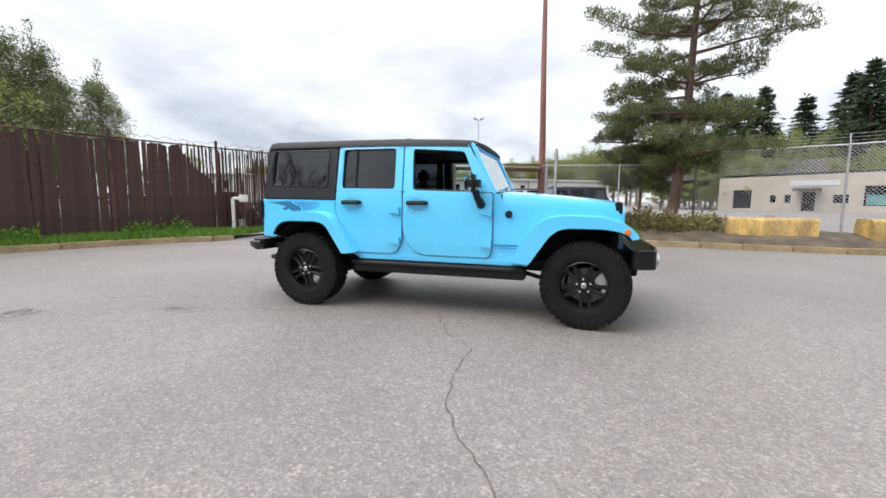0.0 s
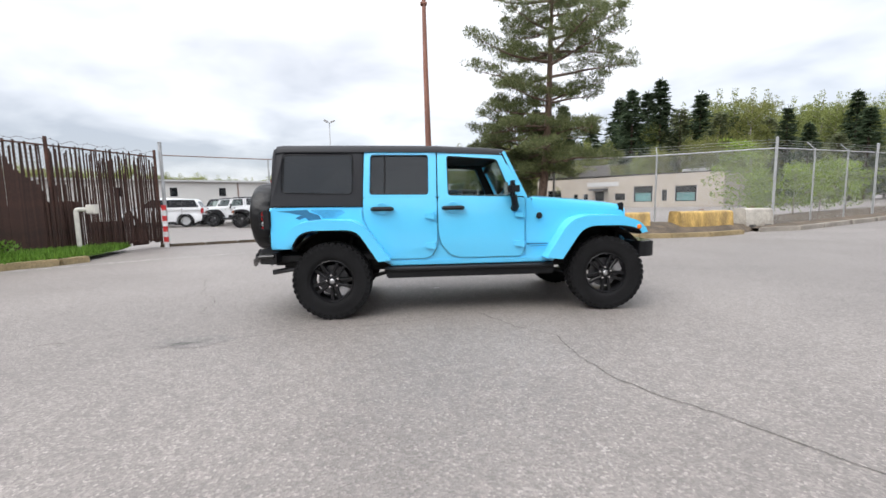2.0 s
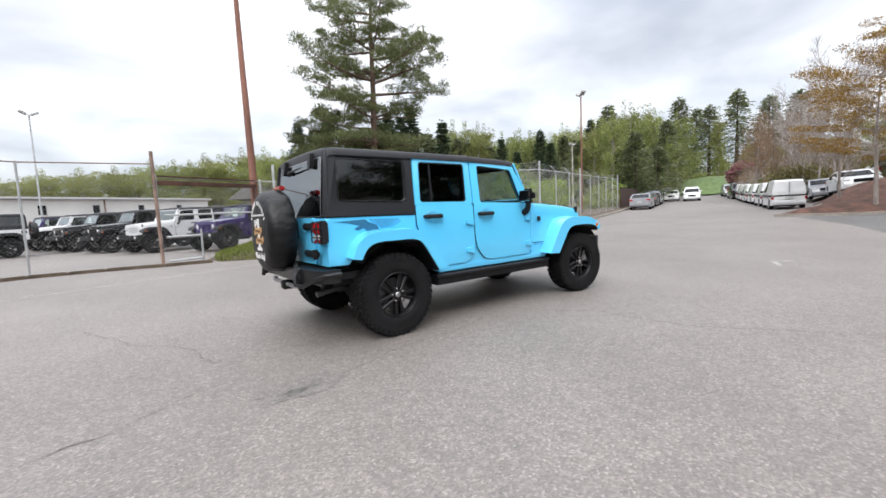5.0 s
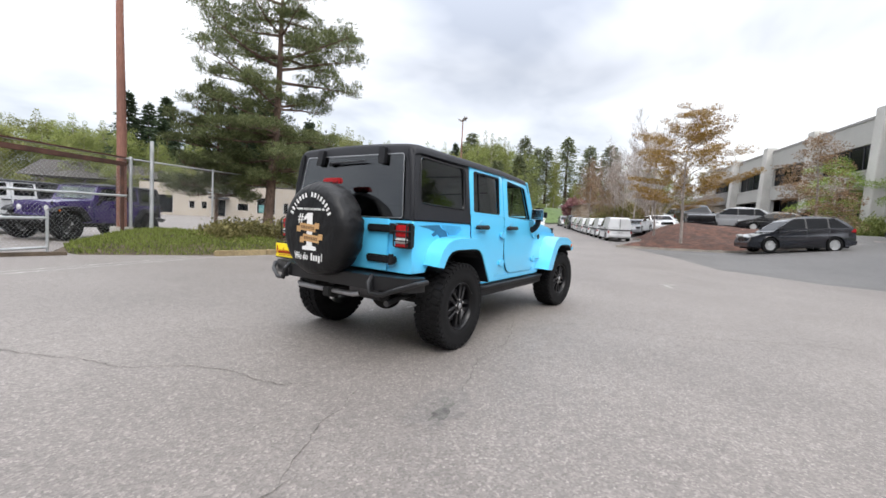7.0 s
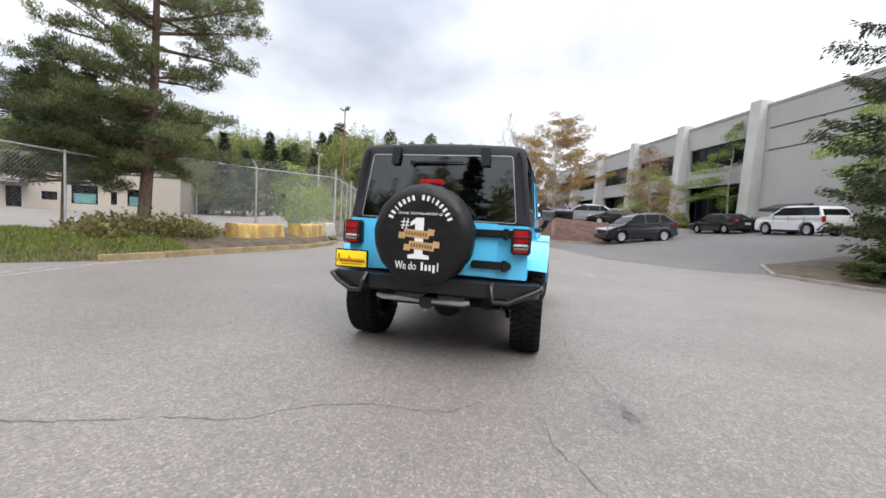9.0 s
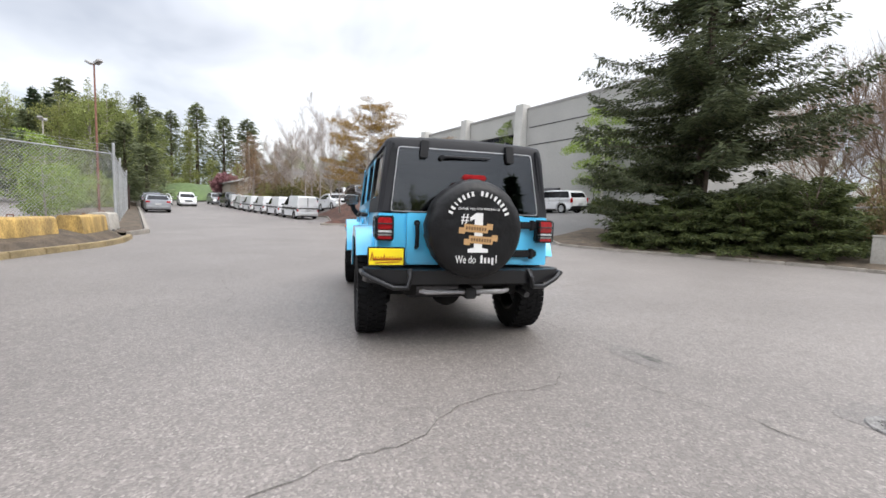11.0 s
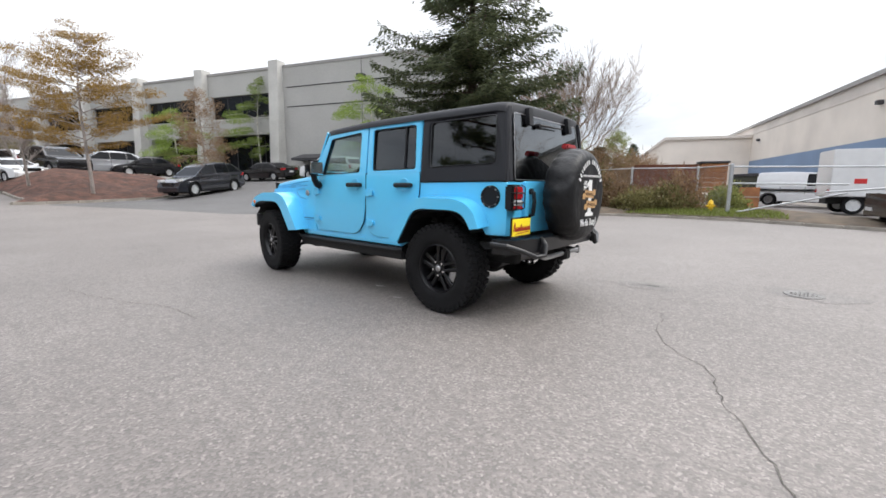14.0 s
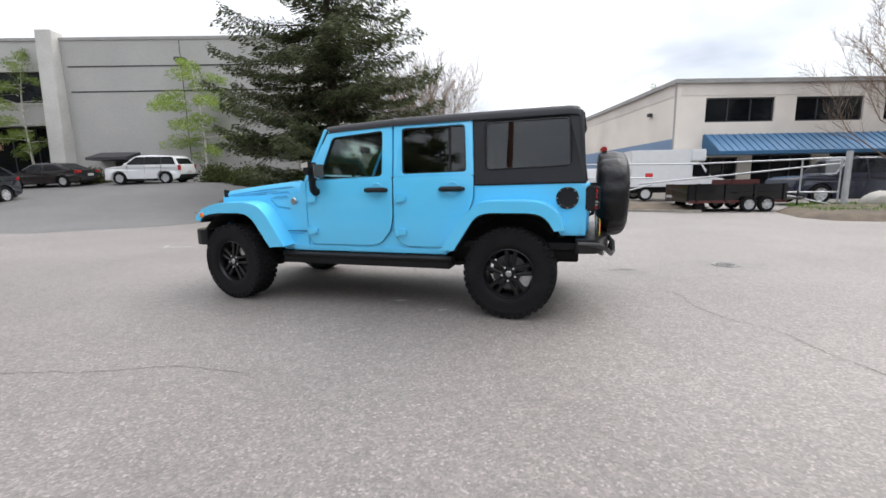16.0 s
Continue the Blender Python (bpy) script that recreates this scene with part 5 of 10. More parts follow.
M["kerb_yellow"] = mat("worn_yellow_kerb_paint", (0.30, 0.232, 0.125), 0.85, var=0.3, scale=3.0, fine=40, bump=0.15, dirt=0.75)
M["barrier_yellow"] = mat("chipped_yellow_concrete", (0.46, 0.305, 0.10), 0.8, var=0.4, scale=2.2, fine=30, bump=0.2, dirt=0.7, stretch=(1.5, 1.5, 0.5))
M["barrier_white"] = mat("worn_white_concrete", (0.46, 0.43, 0.38), 0.85, var=0.2, scale=2.2, fine=30, bump=0.2, dirt=0.6)
M["concrete"] = mat("pale_concrete", (0.40, 0.38, 0.34), 0.9, var=0.12, scale=0.8, fine=25, bump=0.1, dirt=0.25)
M["tiltup"] = mat("painted_tilt_up_concrete", (0.40, 0.395, 0.375), 0.85, var=0.06, scale=0.35, fine=12, bump=0.05)
M["fin"] = mat("light_concrete_fin", (0.53, 0.52, 0.49), 0.85, var=0.08, scale=0.6, fine=12, dirt=0.15)
M["groove"] = mat("dark_joint", (0.05, 0.05, 0.05), 0.9, var=0.1)
M["cream"] = mat("cream_stucco", (0.74, 0.68, 0.61), 0.9, var=0.06, scale=0.4, fine=20, bump=0.08, dirt=0.12)
M["cream_dark"] = mat("beige_wall", (0.40, 0.355, 0.30), 0.9, var=0.08, scale=0.2, fine=10, dirt=0.15)
M["blue_band"] = mat("blue_wall_band", (0.19, 0.27, 0.40), 0.8, var=0.06, scale=0.5)
M["blue_metal"] = mat("blue_standing_seam_metal", (0.04, 0.13, 0.25), 0.5, var=0.06, scale=0.6, metal=0.2)
M["white_wall"] = mat("white_painted_block", (0.58, 0.57, 0.55), 0.85, var=0.06, scale=0.3, fine=10, dirt=0.2)
M["roof_dark"] = mat("dark_roof", (0.05, 0.045, 0.04), 0.9, var=0.2, scale=0.5)
M["roof_edge"] = mat("roof_edge_metal", (0.30, 0.29, 0.28), 0.6, var=0.1)
M["window"] = mat("dark_window_glass", (0.006, 0.007, 0.009), 0.05, var=0.3, scale=0.4, fine=3, spec=0.16)
M["frame_white"] = mat("pale_frame", (0.5, 0.5, 0.5), 0.6, var=0.05)
M["frame_dark"] = mat("dark_frame", (0.04, 0.04, 0.045), 0.5, var=0.1)
M["galv"] = mat("galvanised_steel", (0.46, 0.47, 0.48), 0.5, metal=0.6, var=0.12, scale=4)
M["wire"] = mat("galvanised_wire", (0.46, 0.47, 0.48), 0.55, metal=0.4, var=0.12, scale=4)
M["rust"] = mat("rusty_steel", (0.15, 0.055, 0.028), 0.85, var=0.35, scale=3, fine=40, bump=0.1)
M["rust_pole"] = mat("red_brown_painted_pole", (0.23, 0.105, 0.075), 0.75, var=0.25, scale=1.2, fine=20, bump=0.08, stretch=(2, 2, 0.3))
M["slat"] = mat("faded_brown_plastic_slat", (0.047, 0.022, 0.016), 0.75, var=0.25, scale=3, rand=0.22)
M["rust_dark"] = mat("dark_rusty_steel", (0.075, 0.034, 0.024), 0.85, var=0.35, scale=3, fine=40, bump=0.1)
M["wood_crate"] = mat("orange_brown_boards", (0.30, 0.13, 0.055), 0.8, var=0.25, scale=2, fine=25, rand=0.2)
M["red_stripe"] = mat("red_reflective_tape", (0.55, 0.03, 0.03), 0.5, var=0.1)
M["white_stripe"] = mat("white_reflective_tape", (0.7, 0.7, 0.7), 0.5, var=0.05)
M["pipe_white"] = mat("white_painted_pipe", (0.66, 0.64, 0.58), 0.6, var=0.1, scale=5, dirt=0.3)
M["hydrant"] = mat("yellow_hydrant_paint", (0.72, 0.47, 0.02), 0.5, var=0.12, scale=8, dirt=0.2)
M["line_white"] = mat("worn_white_line", (0.36, 0.35, 0.33), 0.85, var=0.3, scale=6, fine=60)
M["iron"] = mat("cast_iron_cover", (0.19, 0.183, 0.175), 0.7, metal=0.2, var=0.3, scale=15)
M["cone"] = mat("faded_red_cone", (0.40, 0.09, 0.05), 0.7, var=0.15)
M["teal"] = mat("teal_window_poster", (0.10, 0.24, 0.24), 0.4, var=0.2, scale=0.8)
M["red_far"] = mat("dark_red_paint", (0.075, 0.014, 0.014), 0.45, var=0.1, coat=0.4)
M["navy"] = mat("navy_car_paint", (0.012, 0.016, 0.035), 0.25, var=0.05, coat=0.8)
M["bin_green"] = mat("dark_green_painted_steel", (0.035, 0.042, 0.03), 0.6, var=0.2, scale=3, dirt=0.3)
M["parapet"] = mat("grey_beige_parapet_paint", (0.64, 0.59, 0.54), 0.9, var=0.08, scale=0.4, fine=20, dirt=0.1)
M["twig_brown"] = mat("brown_twig_bark", (0.21, 0.145, 0.10), 0.9, var=0.3, scale=5, fine=30)
M["cloth_dark"] = mat("dark_flag_cloth", (0.05, 0.035, 0.05), 0.9, var=0.2, scale=6)
M["weathered"] = mat("weathered_rusty_steel", (0.22, 0.15, 0.12), 0.75, var=0.3, scale=3, fine=40, bump=0.1)


# ---- plants
def blades(centres, dirs, lengths, widths, rng):
    """Leaf or needle shapes, four corners each, as one vertex and face list."""
    c, d = np.asarray(centres, float), np.asarray(dirs, float)
    d /= np.linalg.norm(d, axis=1, keepdims=True) + 1e-9
    r = rng.normal(size=c.shape)
    s = np.cross(d, r)
    s /= np.linalg.norm(s, axis=1, keepdims=True) + 1e-9
    L, W = np.asarray(lengths)[:, None], np.asarray(widths)[:, None]
    v = np.stack([c, c + d * L * 0.45 + s * W * 0.5, c + d * L, c + d * L * 0.45 - s * W * 0.5], 1).reshape(-1, 3)
    f = np.arange(len(v)).reshape(-1, 4)
    return v, f


def leaf_object(name, chunks, material, parent, label=""):
    vs, fs, at = [], [], 0
    for v, f in chunks:
        vs.append(v)
        fs.append(f + at)
        at += len(v)
    v, f = np.concatenate(vs), np.concatenate(fs)
    me = bpy.data.meshes.new(name)
    me.vertices.add(len(v))
    me.vertices.foreach_set("co", v.ravel())
    me.loops.add(f.size)
    me.loops.foreach_set("vertex_index", f.ravel().astype(np.int32))
    me.polygons.add(len(f))
    me.polygons.foreach_set("loop_start", (np.arange(len(f)) * 4).astype(np.int32))
    me.update(calc_edges=True)
    me.validate()
    me.materials.append(material)
    ob = new(name, me)
    ob.parent = parent
    ob["kind"] = "stuff"
    if label:
        ob["label"] = label
    return ob


def puff(rng, centre, radius, n, length, width, up=0.3, flat=1.0):
    p = rng.normal(size=(n, 3))
    p /= np.linalg.norm(p, axis=1, keepdims=True)
    k = rng.uniform(0.25, 1.0, size=(n, 1)) ** 0.6
    q = p * k * np.array([radius, radius, radius * flat])
    d = p + rng.normal(size=(n, 3)) * 0.5 + np.array([0, 0, up])
    return blades(np.asarray(centre) + q, d, rng.uniform(0.7, 1.3, n) * length, rng.uniform(0.7, 1.3, n) * width, rng)


def pine_tree(m, height, spread, label, trunk_r=0.22, lean_x=0.06, seed=7, first=1.9, skip=0.14):
    """A pine: bare lower trunk, crooked limbs, and rounded plates of needle tufts towards their ends."""
    rng = np.random.default_rng(seed)
    t = thing("pine_tree", label, "tree", m, "pines at the kerb")
    lean = lambda z: Vector((0.08 * math.sin(z * 0.6) + lean_x * z, 0.06 * math.sin(z * 0.8), z))  # noqa: E731
    bm = bmesh.new()
    zs = np.linspace(-0.25, height, 18)
    tube(bm, [lean(z) for z in zs], [trunk_r * (1 - 0.93 * max(0.0, z) / height) + (0.07 * trunk_r / 0.2 if z < 0.15 else 0) for z in zs], 12)
    part("trunk", bm, M["bark_pine"], t, "reddish brown bark")
    crown, twig = [], bmesh.new()
    z = first
    turn = 0.0
    while z < height - 0.2:
        reach_z = lerp_table(spread, z)
        for _ in range(rng.integers(2, 5) if z < 5 else rng.integers(3, 5)):
            turn += 2.4 + rng.normal() * 0.5
            if rng.random() < skip:
                continue
            low = z < 4.2
            L = reach_z * rng.uniform(0.55, 1.05)
            out = Vector((math.cos(turn), math.sin(turn), 0))
            side = Vector((-out.y, out.x, 0))
            rise = rng.uniform(-0.12, 0.12) if low else rng.uniform(-0.02, 0.34)
            bend = rng.normal() * 0.22
            base = lean(z + rng.uniform(-0.1, 0.1))
            pts = [base + out * L * k + side * bend * L * k * k + Vector((0, 0, rise * L * k + 0.10 * math.sin(k * 5 + turn) * k + (0.10 * L * k ** 3 if not low else -0.05 * L * k * k))) for k in (0, 0.25, 0.5, 0.75, 1.0)]
            limb = bmesh.new()
            tube(limb, pts, [0.018 + 0.016 * L, 0.014 + 0.012 * L, 0.010 + 0.009 * L, 0.018, 0.008], 6)
            part("limb", limb, M["bark_pine"], t)
            for k in np.linspace(0.24, 1.0, int(2 + L * 2.0)):
                i = min(3, int(k * 4))
                p = pts[i].lerp(pts[i + 1], k * 4 - i)
                for sgn in (-1, 1):
                    # a rounded pad of needle tufts at the end of each side twig
                    reach = (0.24 + 0.15 * L) * (1.15 - 0.75 * k) * rng.uniform(0.3, 1.15)
                    tip = p + side * sgn * reach + out * reach * 0.4 + Vector((0, 0, rng.uniform(-0.02, 0.22)))
                    tube(twig, [p, p.lerp(tip, 0.95)], [0.014, 0.005], 4)
                    size = rng.uniform(0.17, 0.36) * (0.8 + 0.08 * L)
                    for _ in range(int(4 + 16 * size)):
                        q = rng.normal(size=3)
                        q *= size * rng.uniform(0.5, 1.0) / np.linalg.norm(q)
                        q[2] = 0.42 * q[2] + 0.06
                        crown.append(puff(rng, np.array(tip) + q, rng.uniform(0.09, 0.15), 34, 0.10, 0.020, 0.9, 0.9))
        z += rng.uniform(0.32, 0.54)
    crown.append(puff(rng, lean(height), 0.3, 120, 0.12, 0.0145, 0.9, 1.4))
    part("twig_mass", twig, M["bark_pine"], t)["kind"] = "stuff"
    leaf_object("crown", crown, M["pine"], t, "dark green needles")
    return t


def fir_tree(m, height=17.0, name="fir_tree", seed=3):
    """A broad fir in tiers, with gaps of sky between the tiers."""
    rng = np.random.default_rng(seed)
    t = thing(name, "broad dark green fir with drooping boughs above a juniper hedge", "tree", m)
    bm = bmesh.new()
    tube(bm, [(0.05 * math.sin(z), 0.05 * math.cos(z * 0.7), z) for z in np.linspace(-0.3, height, 12)], [0.34 * (1 - 0.96 * k) for k in np.linspace(0, 1, 12)], 12)
    part("trunk", bm, M["bark"], t, "dark brown bark")
    crown = []
    z = 0.7
    while z < height - 0.2:
        R = lerp_table([(0, 4.4), (2.5, 5.2), (5, 5.4), (8, 5.0), (11, 3.9), (14, 2.2), (17, 0.3)], z)
        for _ in range(rng.integers(5, 8) if z < 6 else rng.integers(3, 6)):
            a = rng.uniform(0, 2 * math.pi)
            L = R * rng.uniform(0.5, 1.0)
            out, side = Vector((math.cos(a), math.sin(a), 0)), Vector((-math.sin(a), math.cos(a), 0))
            droop = rng.uniform(0.10, 0.34)
            zz = z + rng.uniform(-0.08, 0.08)
            pts = [Vector((0, 0, zz)) + out * L * k + Vector((0, 0, 0.14 * L * k - droop * L * 1.6 * k * k + droop * L * 1.35 * k ** 4)) for k in (0, 0.25, 0.5, 0.75, 1.0)]
            limb = bmesh.new()
            tube(limb, pts, [0.05, 0.04, 0.028, 0.016, 0.006], 5)
            part("limb", limb, M["bark"], t)
            n = int(9 + 5.2 * L)
            for k in np.linspace(0.05, 1.0, n):
                i = min(3, int(k * 4))
                p = pts[i].lerp(pts[i + 1], k * 4 - i)
                w = (0.20 + 0.17 * L * (1 - k) + 0.08 * L * min(k, 0.5)) * rng.uniform(0.6, 1.2)
                for sgn in (-1, 1):
                    tip = p + side * sgn * w + out * w * 0.6 - Vector((0, 0, w * rng.uniform(0.05, 0.45)))
                    m_ = 15
                    u = rng.uniform(0, 1, (m_, 1))
                    c = np.array(p) * (1 - u) + np.array(tip) * u + rng.normal(size=(m_, 3)) * np.array([0.06, 0.06, 0.07])
                    d = (np.array(tip) - np.array(p))[None] + rng.normal(size=(m_, 3)) * 0.22 * w - np.array([0, 0, 0.06])
                    crown.append(blades(c, d, rng.uniform(0.14, 0.30, m_), rng.uniform(0.04, 0.07, m_), rng))
        z += rng.uniform(0.36, 0.52)
    leaf_object("crown", crown, M["fir"], t, "dark green needles")
    return t


def layered_tree(m, height, radius, name, label, leaf, seed, bark, clear=0.25, branches=24, rise=0.25, droop=0.0, dens=1.0, leaf_size=(0.13, 0.075), trunk_r=0.09, group="", forks=0):
    """A slender young tree: one leader with side branches, each carrying thin flat sprays of leaves."""
    rng = np.random.default_rng(seed)
    t = thing(name, label, "tree", m, group)
    ph = rng.uniform(0, 6)
    lead = lambda z: Vector((0.035 * height * math.sin(z * 0.55 + ph) * z / height, 0.03 * height * math.cos(z * 0.5 + ph) * z / height, z))  # noqa: E731
    bm = bmesh.new()
    zs = np.linspace(-0.15, height, 12)
    tube(bm, [lead(z) for z in zs], [trunk_r * (1 - 0.93 * max(0, z) / height) for z in zs], 9)
    part("trunk", bm, bark, t)
    crown, twig = [], bmesh.new()
    for b in range(branches):
        u = (b + rng.uniform(0, 0.8)) / branches
        z = height * (clear + (0.96 - clear) * u)
        a = b * 2.4 + rng.normal() * 0.35
        L = radius * lerp_table([(0, 0.75), (0.3, 1.05), (0.65, 0.78), (1.0, 0.25)], u) * rng.uniform(0.55, 1.2)
        out, side = Vector((math.cos(a), math.sin(a), 0)), Vector((-math.sin(a), math.cos(a), 0))
        up = rise * rng.uniform(0.5, 1.4)
        pts = [lead(z) + out * L * k + side * 0.12 * L * math.sin(3 * k + b) + Vector((0, 0, up * L * k - droop * L * k * k)) for k in (0, 0.25, 0.5, 0.75, 1.0)]
        bm = bmesh.new()
        tube(bm, pts, [trunk_r * 0.32, trunk_r * 0.25, trunk_r * 0.18, trunk_r * 0.12, 0.004], 5)
        for k in np.linspace(0.3, 1.0, max(3, int(L * 3.2))):
            i = min(3, int(k * 4))
            p = pts[i].lerp(pts[i + 1], k * 4 - i)
            for sgn in (-1, 1):
                tip = p + side * sgn * L * 0.22 * rng.uniform(0.4, 1.2) + out * L * 0.12 + Vector((0, 0, (0.10 - 0.5 * droop) * rng.uniform(0.2, 1.2)))
                tube(twig, [p, tip], [0.008, 0.003], 3, caps=False)
                if rng.random() < 0.85:
                    crown.append(puff(rng, p.lerp(tip, 0.7), rng.uniform(0.24, 0.42), max(3, int(13 * dens)), *leaf_size, 0.0, 0.38 + droop))
        part("branch", bm, bark, t)
    part("twig_mass", twig, bark, t)["kind"] = "stuff"
    leaf_object("crown", crown, leaf, t)
    return t


def shrub(m, rx, ry, h, material, label, n=60, blade=(0.16, 0.03), seed=1, name="shrub", plume=0.5, per=60, group=""):
    """A bush of many small leaf tufts on short stems, uneven in outline."""
    rng = np.random.default_rng(seed)
    t = thing(name, label, "bush", m, group)
    stems, crown = bmesh.new(), []
    for _ in range(n):
        a, k = rng.uniform(0, 2 * math.pi), rng.uniform(0, 1) ** 0.55
        zz = h * rng.uniform(0.08, 1.0) * (1 - 0.65 * k * k)
        p = Vector((rx * k * math.cos(a), ry * k * math.sin(a), zz))
        tube(stems, [(p.x * 0.25, p.y * 0.25, -0.08), (p.x * 0.7, p.y * 0.7, zz * 0.5), p], [0.02, 0.014, 0.006], 4)
        out = np.array([p.x * 0.5, p.y * 0.5, plume * h])
        c = np.array(p) + rng.normal(size=(per, 3)) * np.array([0.20, 0.20, 0.16]) * (0.5 + 0.35 * h)
        c[:, 2] = np.maximum(c[:, 2], 0.01)
        d = out[None] / (np.linalg.norm(out) + 1e-6) + rng.normal(size=(per, 3)) * 0.6
        crown.append(blades(c, d, rng.uniform(0.6, 1.4, per) * blade[0], rng.uniform(0.6, 1.4, per) * blade[1], rng))
    part("stem", stems, M["bark"], t)["kind"] = "stuff"
    leaf_object("foliage", crown, material, t)
    return t


def juniper(m, r, h, seed=1):
    """A spreading juniper: arching boughs in layers, each with flat feathery sprays that droop at the tip."""
    rng = np.random.default_rng(seed)
    t = thing("juniper_bush", "spreading dark green juniper bush in feathery layers below the fir", "bush", m, "juniper hedge")
    wood, crown = bmesh.new(), []
    for q in range(58):
        a = q * 2.4 + rng.uniform(-0.4, 0.4)
        f = (q + 0.5) / 58
        z0, top = 0.1 + 0.45 * h * f, h * (0.10 + 0.92 * f) * rng.uniform(0.86, 1.06)
        L = r * (1.18 - 0.75 * f ** 1.6) * rng.uniform(0.75, 1.12)
        out, side = Vector((math.cos(a), math.sin(a), 0)), Vector((-math.sin(a), math.cos(a), 0))
        pts = [Vector((0, 0, z0)) + out * L * k + Vector((0, 0, (top - z0) * (1.55 * k - 0.62 * k * k) * 1.05 - 0.10 * L * k ** 3)) for k in (0, 0.25, 0.5, 0.75, 1.0)]
        tube(wood, pts, [0.03, 0.024, 0.018, 0.012, 0.005], 4)
        n = int(9 + 6 * L)
        for k in np.linspace(0.25, 1.0, n):
            i = min(3, int(k * 4))
            p = pts[i].lerp(pts[i + 1], k * 4 - i)
            w = (0.16 + 0.30 * L * (1.05 - k)) * rng.uniform(0.6, 1.2)
            for sgn in (-1, 1):
                tip = p + side * sgn * w + out * w * 0.8 + Vector((0, 0, w * rng.uniform(-0.35, 0.15)))
                u = rng.uniform(0, 1, (11, 1))
                c = np.array(p) * (1 - u) + np.array(tip) * u + rng.normal(size=(11, 3)) * np.array([0.05, 0.05, 0.03])
                c[:, 2] = np.maximum(c[:, 2], 0.02)
                d = (np.array(tip) - np.array(p))[None] + rng.normal(size=(11, 3)) * 0.3 * w
                crown.append(blades(c, d, rng.uniform(0.10, 0.22, 11), rng.uniform(0.025, 0.05, 11), rng))
    part("stem", wood, M["bark"], t)["kind"] = "stuff"
    leaf_object("foliage", crown, M["juniper"], t)
    return t


def branching_tree(m, height, spread, name, label, leaf=None, leaf_n=14, leaf_size=(0.14, 0.09), seed=1, bark=None, levels=4, trunk_r=0.11, first=0.28, up=0.55, group="", leaf_from=3, puff_r=0.28):
    """A broad-leaved or bare tree grown by forking; leaves, if any, sit in tufts on the twigs."""
    rng = np.random.default_rng(seed)
    t = thing(name, label, "tree", m, group)
    wood, crown = bmesh.new(), []

    def grow(p, d, L, r, lev):
        d = d.normalized()
        mid = p + d * L * 0.5 + Vector(rng.normal(size=3) * 0.06 * L)
        e = p + d * L + Vector(rng.normal(size=3) * 0.05 * L)
        tube(wood, [p, mid, e], [r, r * 0.82, r * 0.62], 7 if lev < 2 else (5 if lev < 3 else 4), caps=False)
        if leaf is not None and lev >= leaf_from:
            for q in (mid, e):
                crown.append(puff(rng, q, puff_r, leaf_n, *leaf_size, 0.1, 0.7))
        if lev >= levels:
            return
        for k in range(rng.integers(3, 5) if lev else rng.integers(4, 7)):
            a = rng.uniform(0, 2 * math.pi)
            lat = Vector((math.cos(a), math.sin(a), 0))
            nd = d * rng.uniform(0.5, 0.9) + lat * rng.uniform(0.45, 0.9) * spread + Vector((0, 0, up * rng.uniform(0.3, 1.0)))
            at = e if k < 2 else (mid.lerp(e, rng.uniform(0, 1)) if lev else p.lerp(e, rng.uniform(0.45, 1)))
            grow(at, nd, L * rng.uniform(0.52, 0.78), r * 0.55, lev + 1)
        if lev == 0:
            grow(e, d + Vector(rng.normal(size=3) * 0.1), L * 0.75, r * 0.62, 1)

    grow(Vector((0, 0, -0.1)), Vector((rng.normal() * 0.06, rng.normal() * 0.06, 1)), height * first, trunk_r, 0)
    top = max(v.co.z for v in wood.verts)
    k = height / top
    for v in wood.verts:
        v.co *= k
    crown = [(v * k, f) for v, f in crown]
    part("trunk", wood, bark or M["bark_grey"], t)
    if crown:
        leaf_object("crown", crown, leaf, t)
    return t


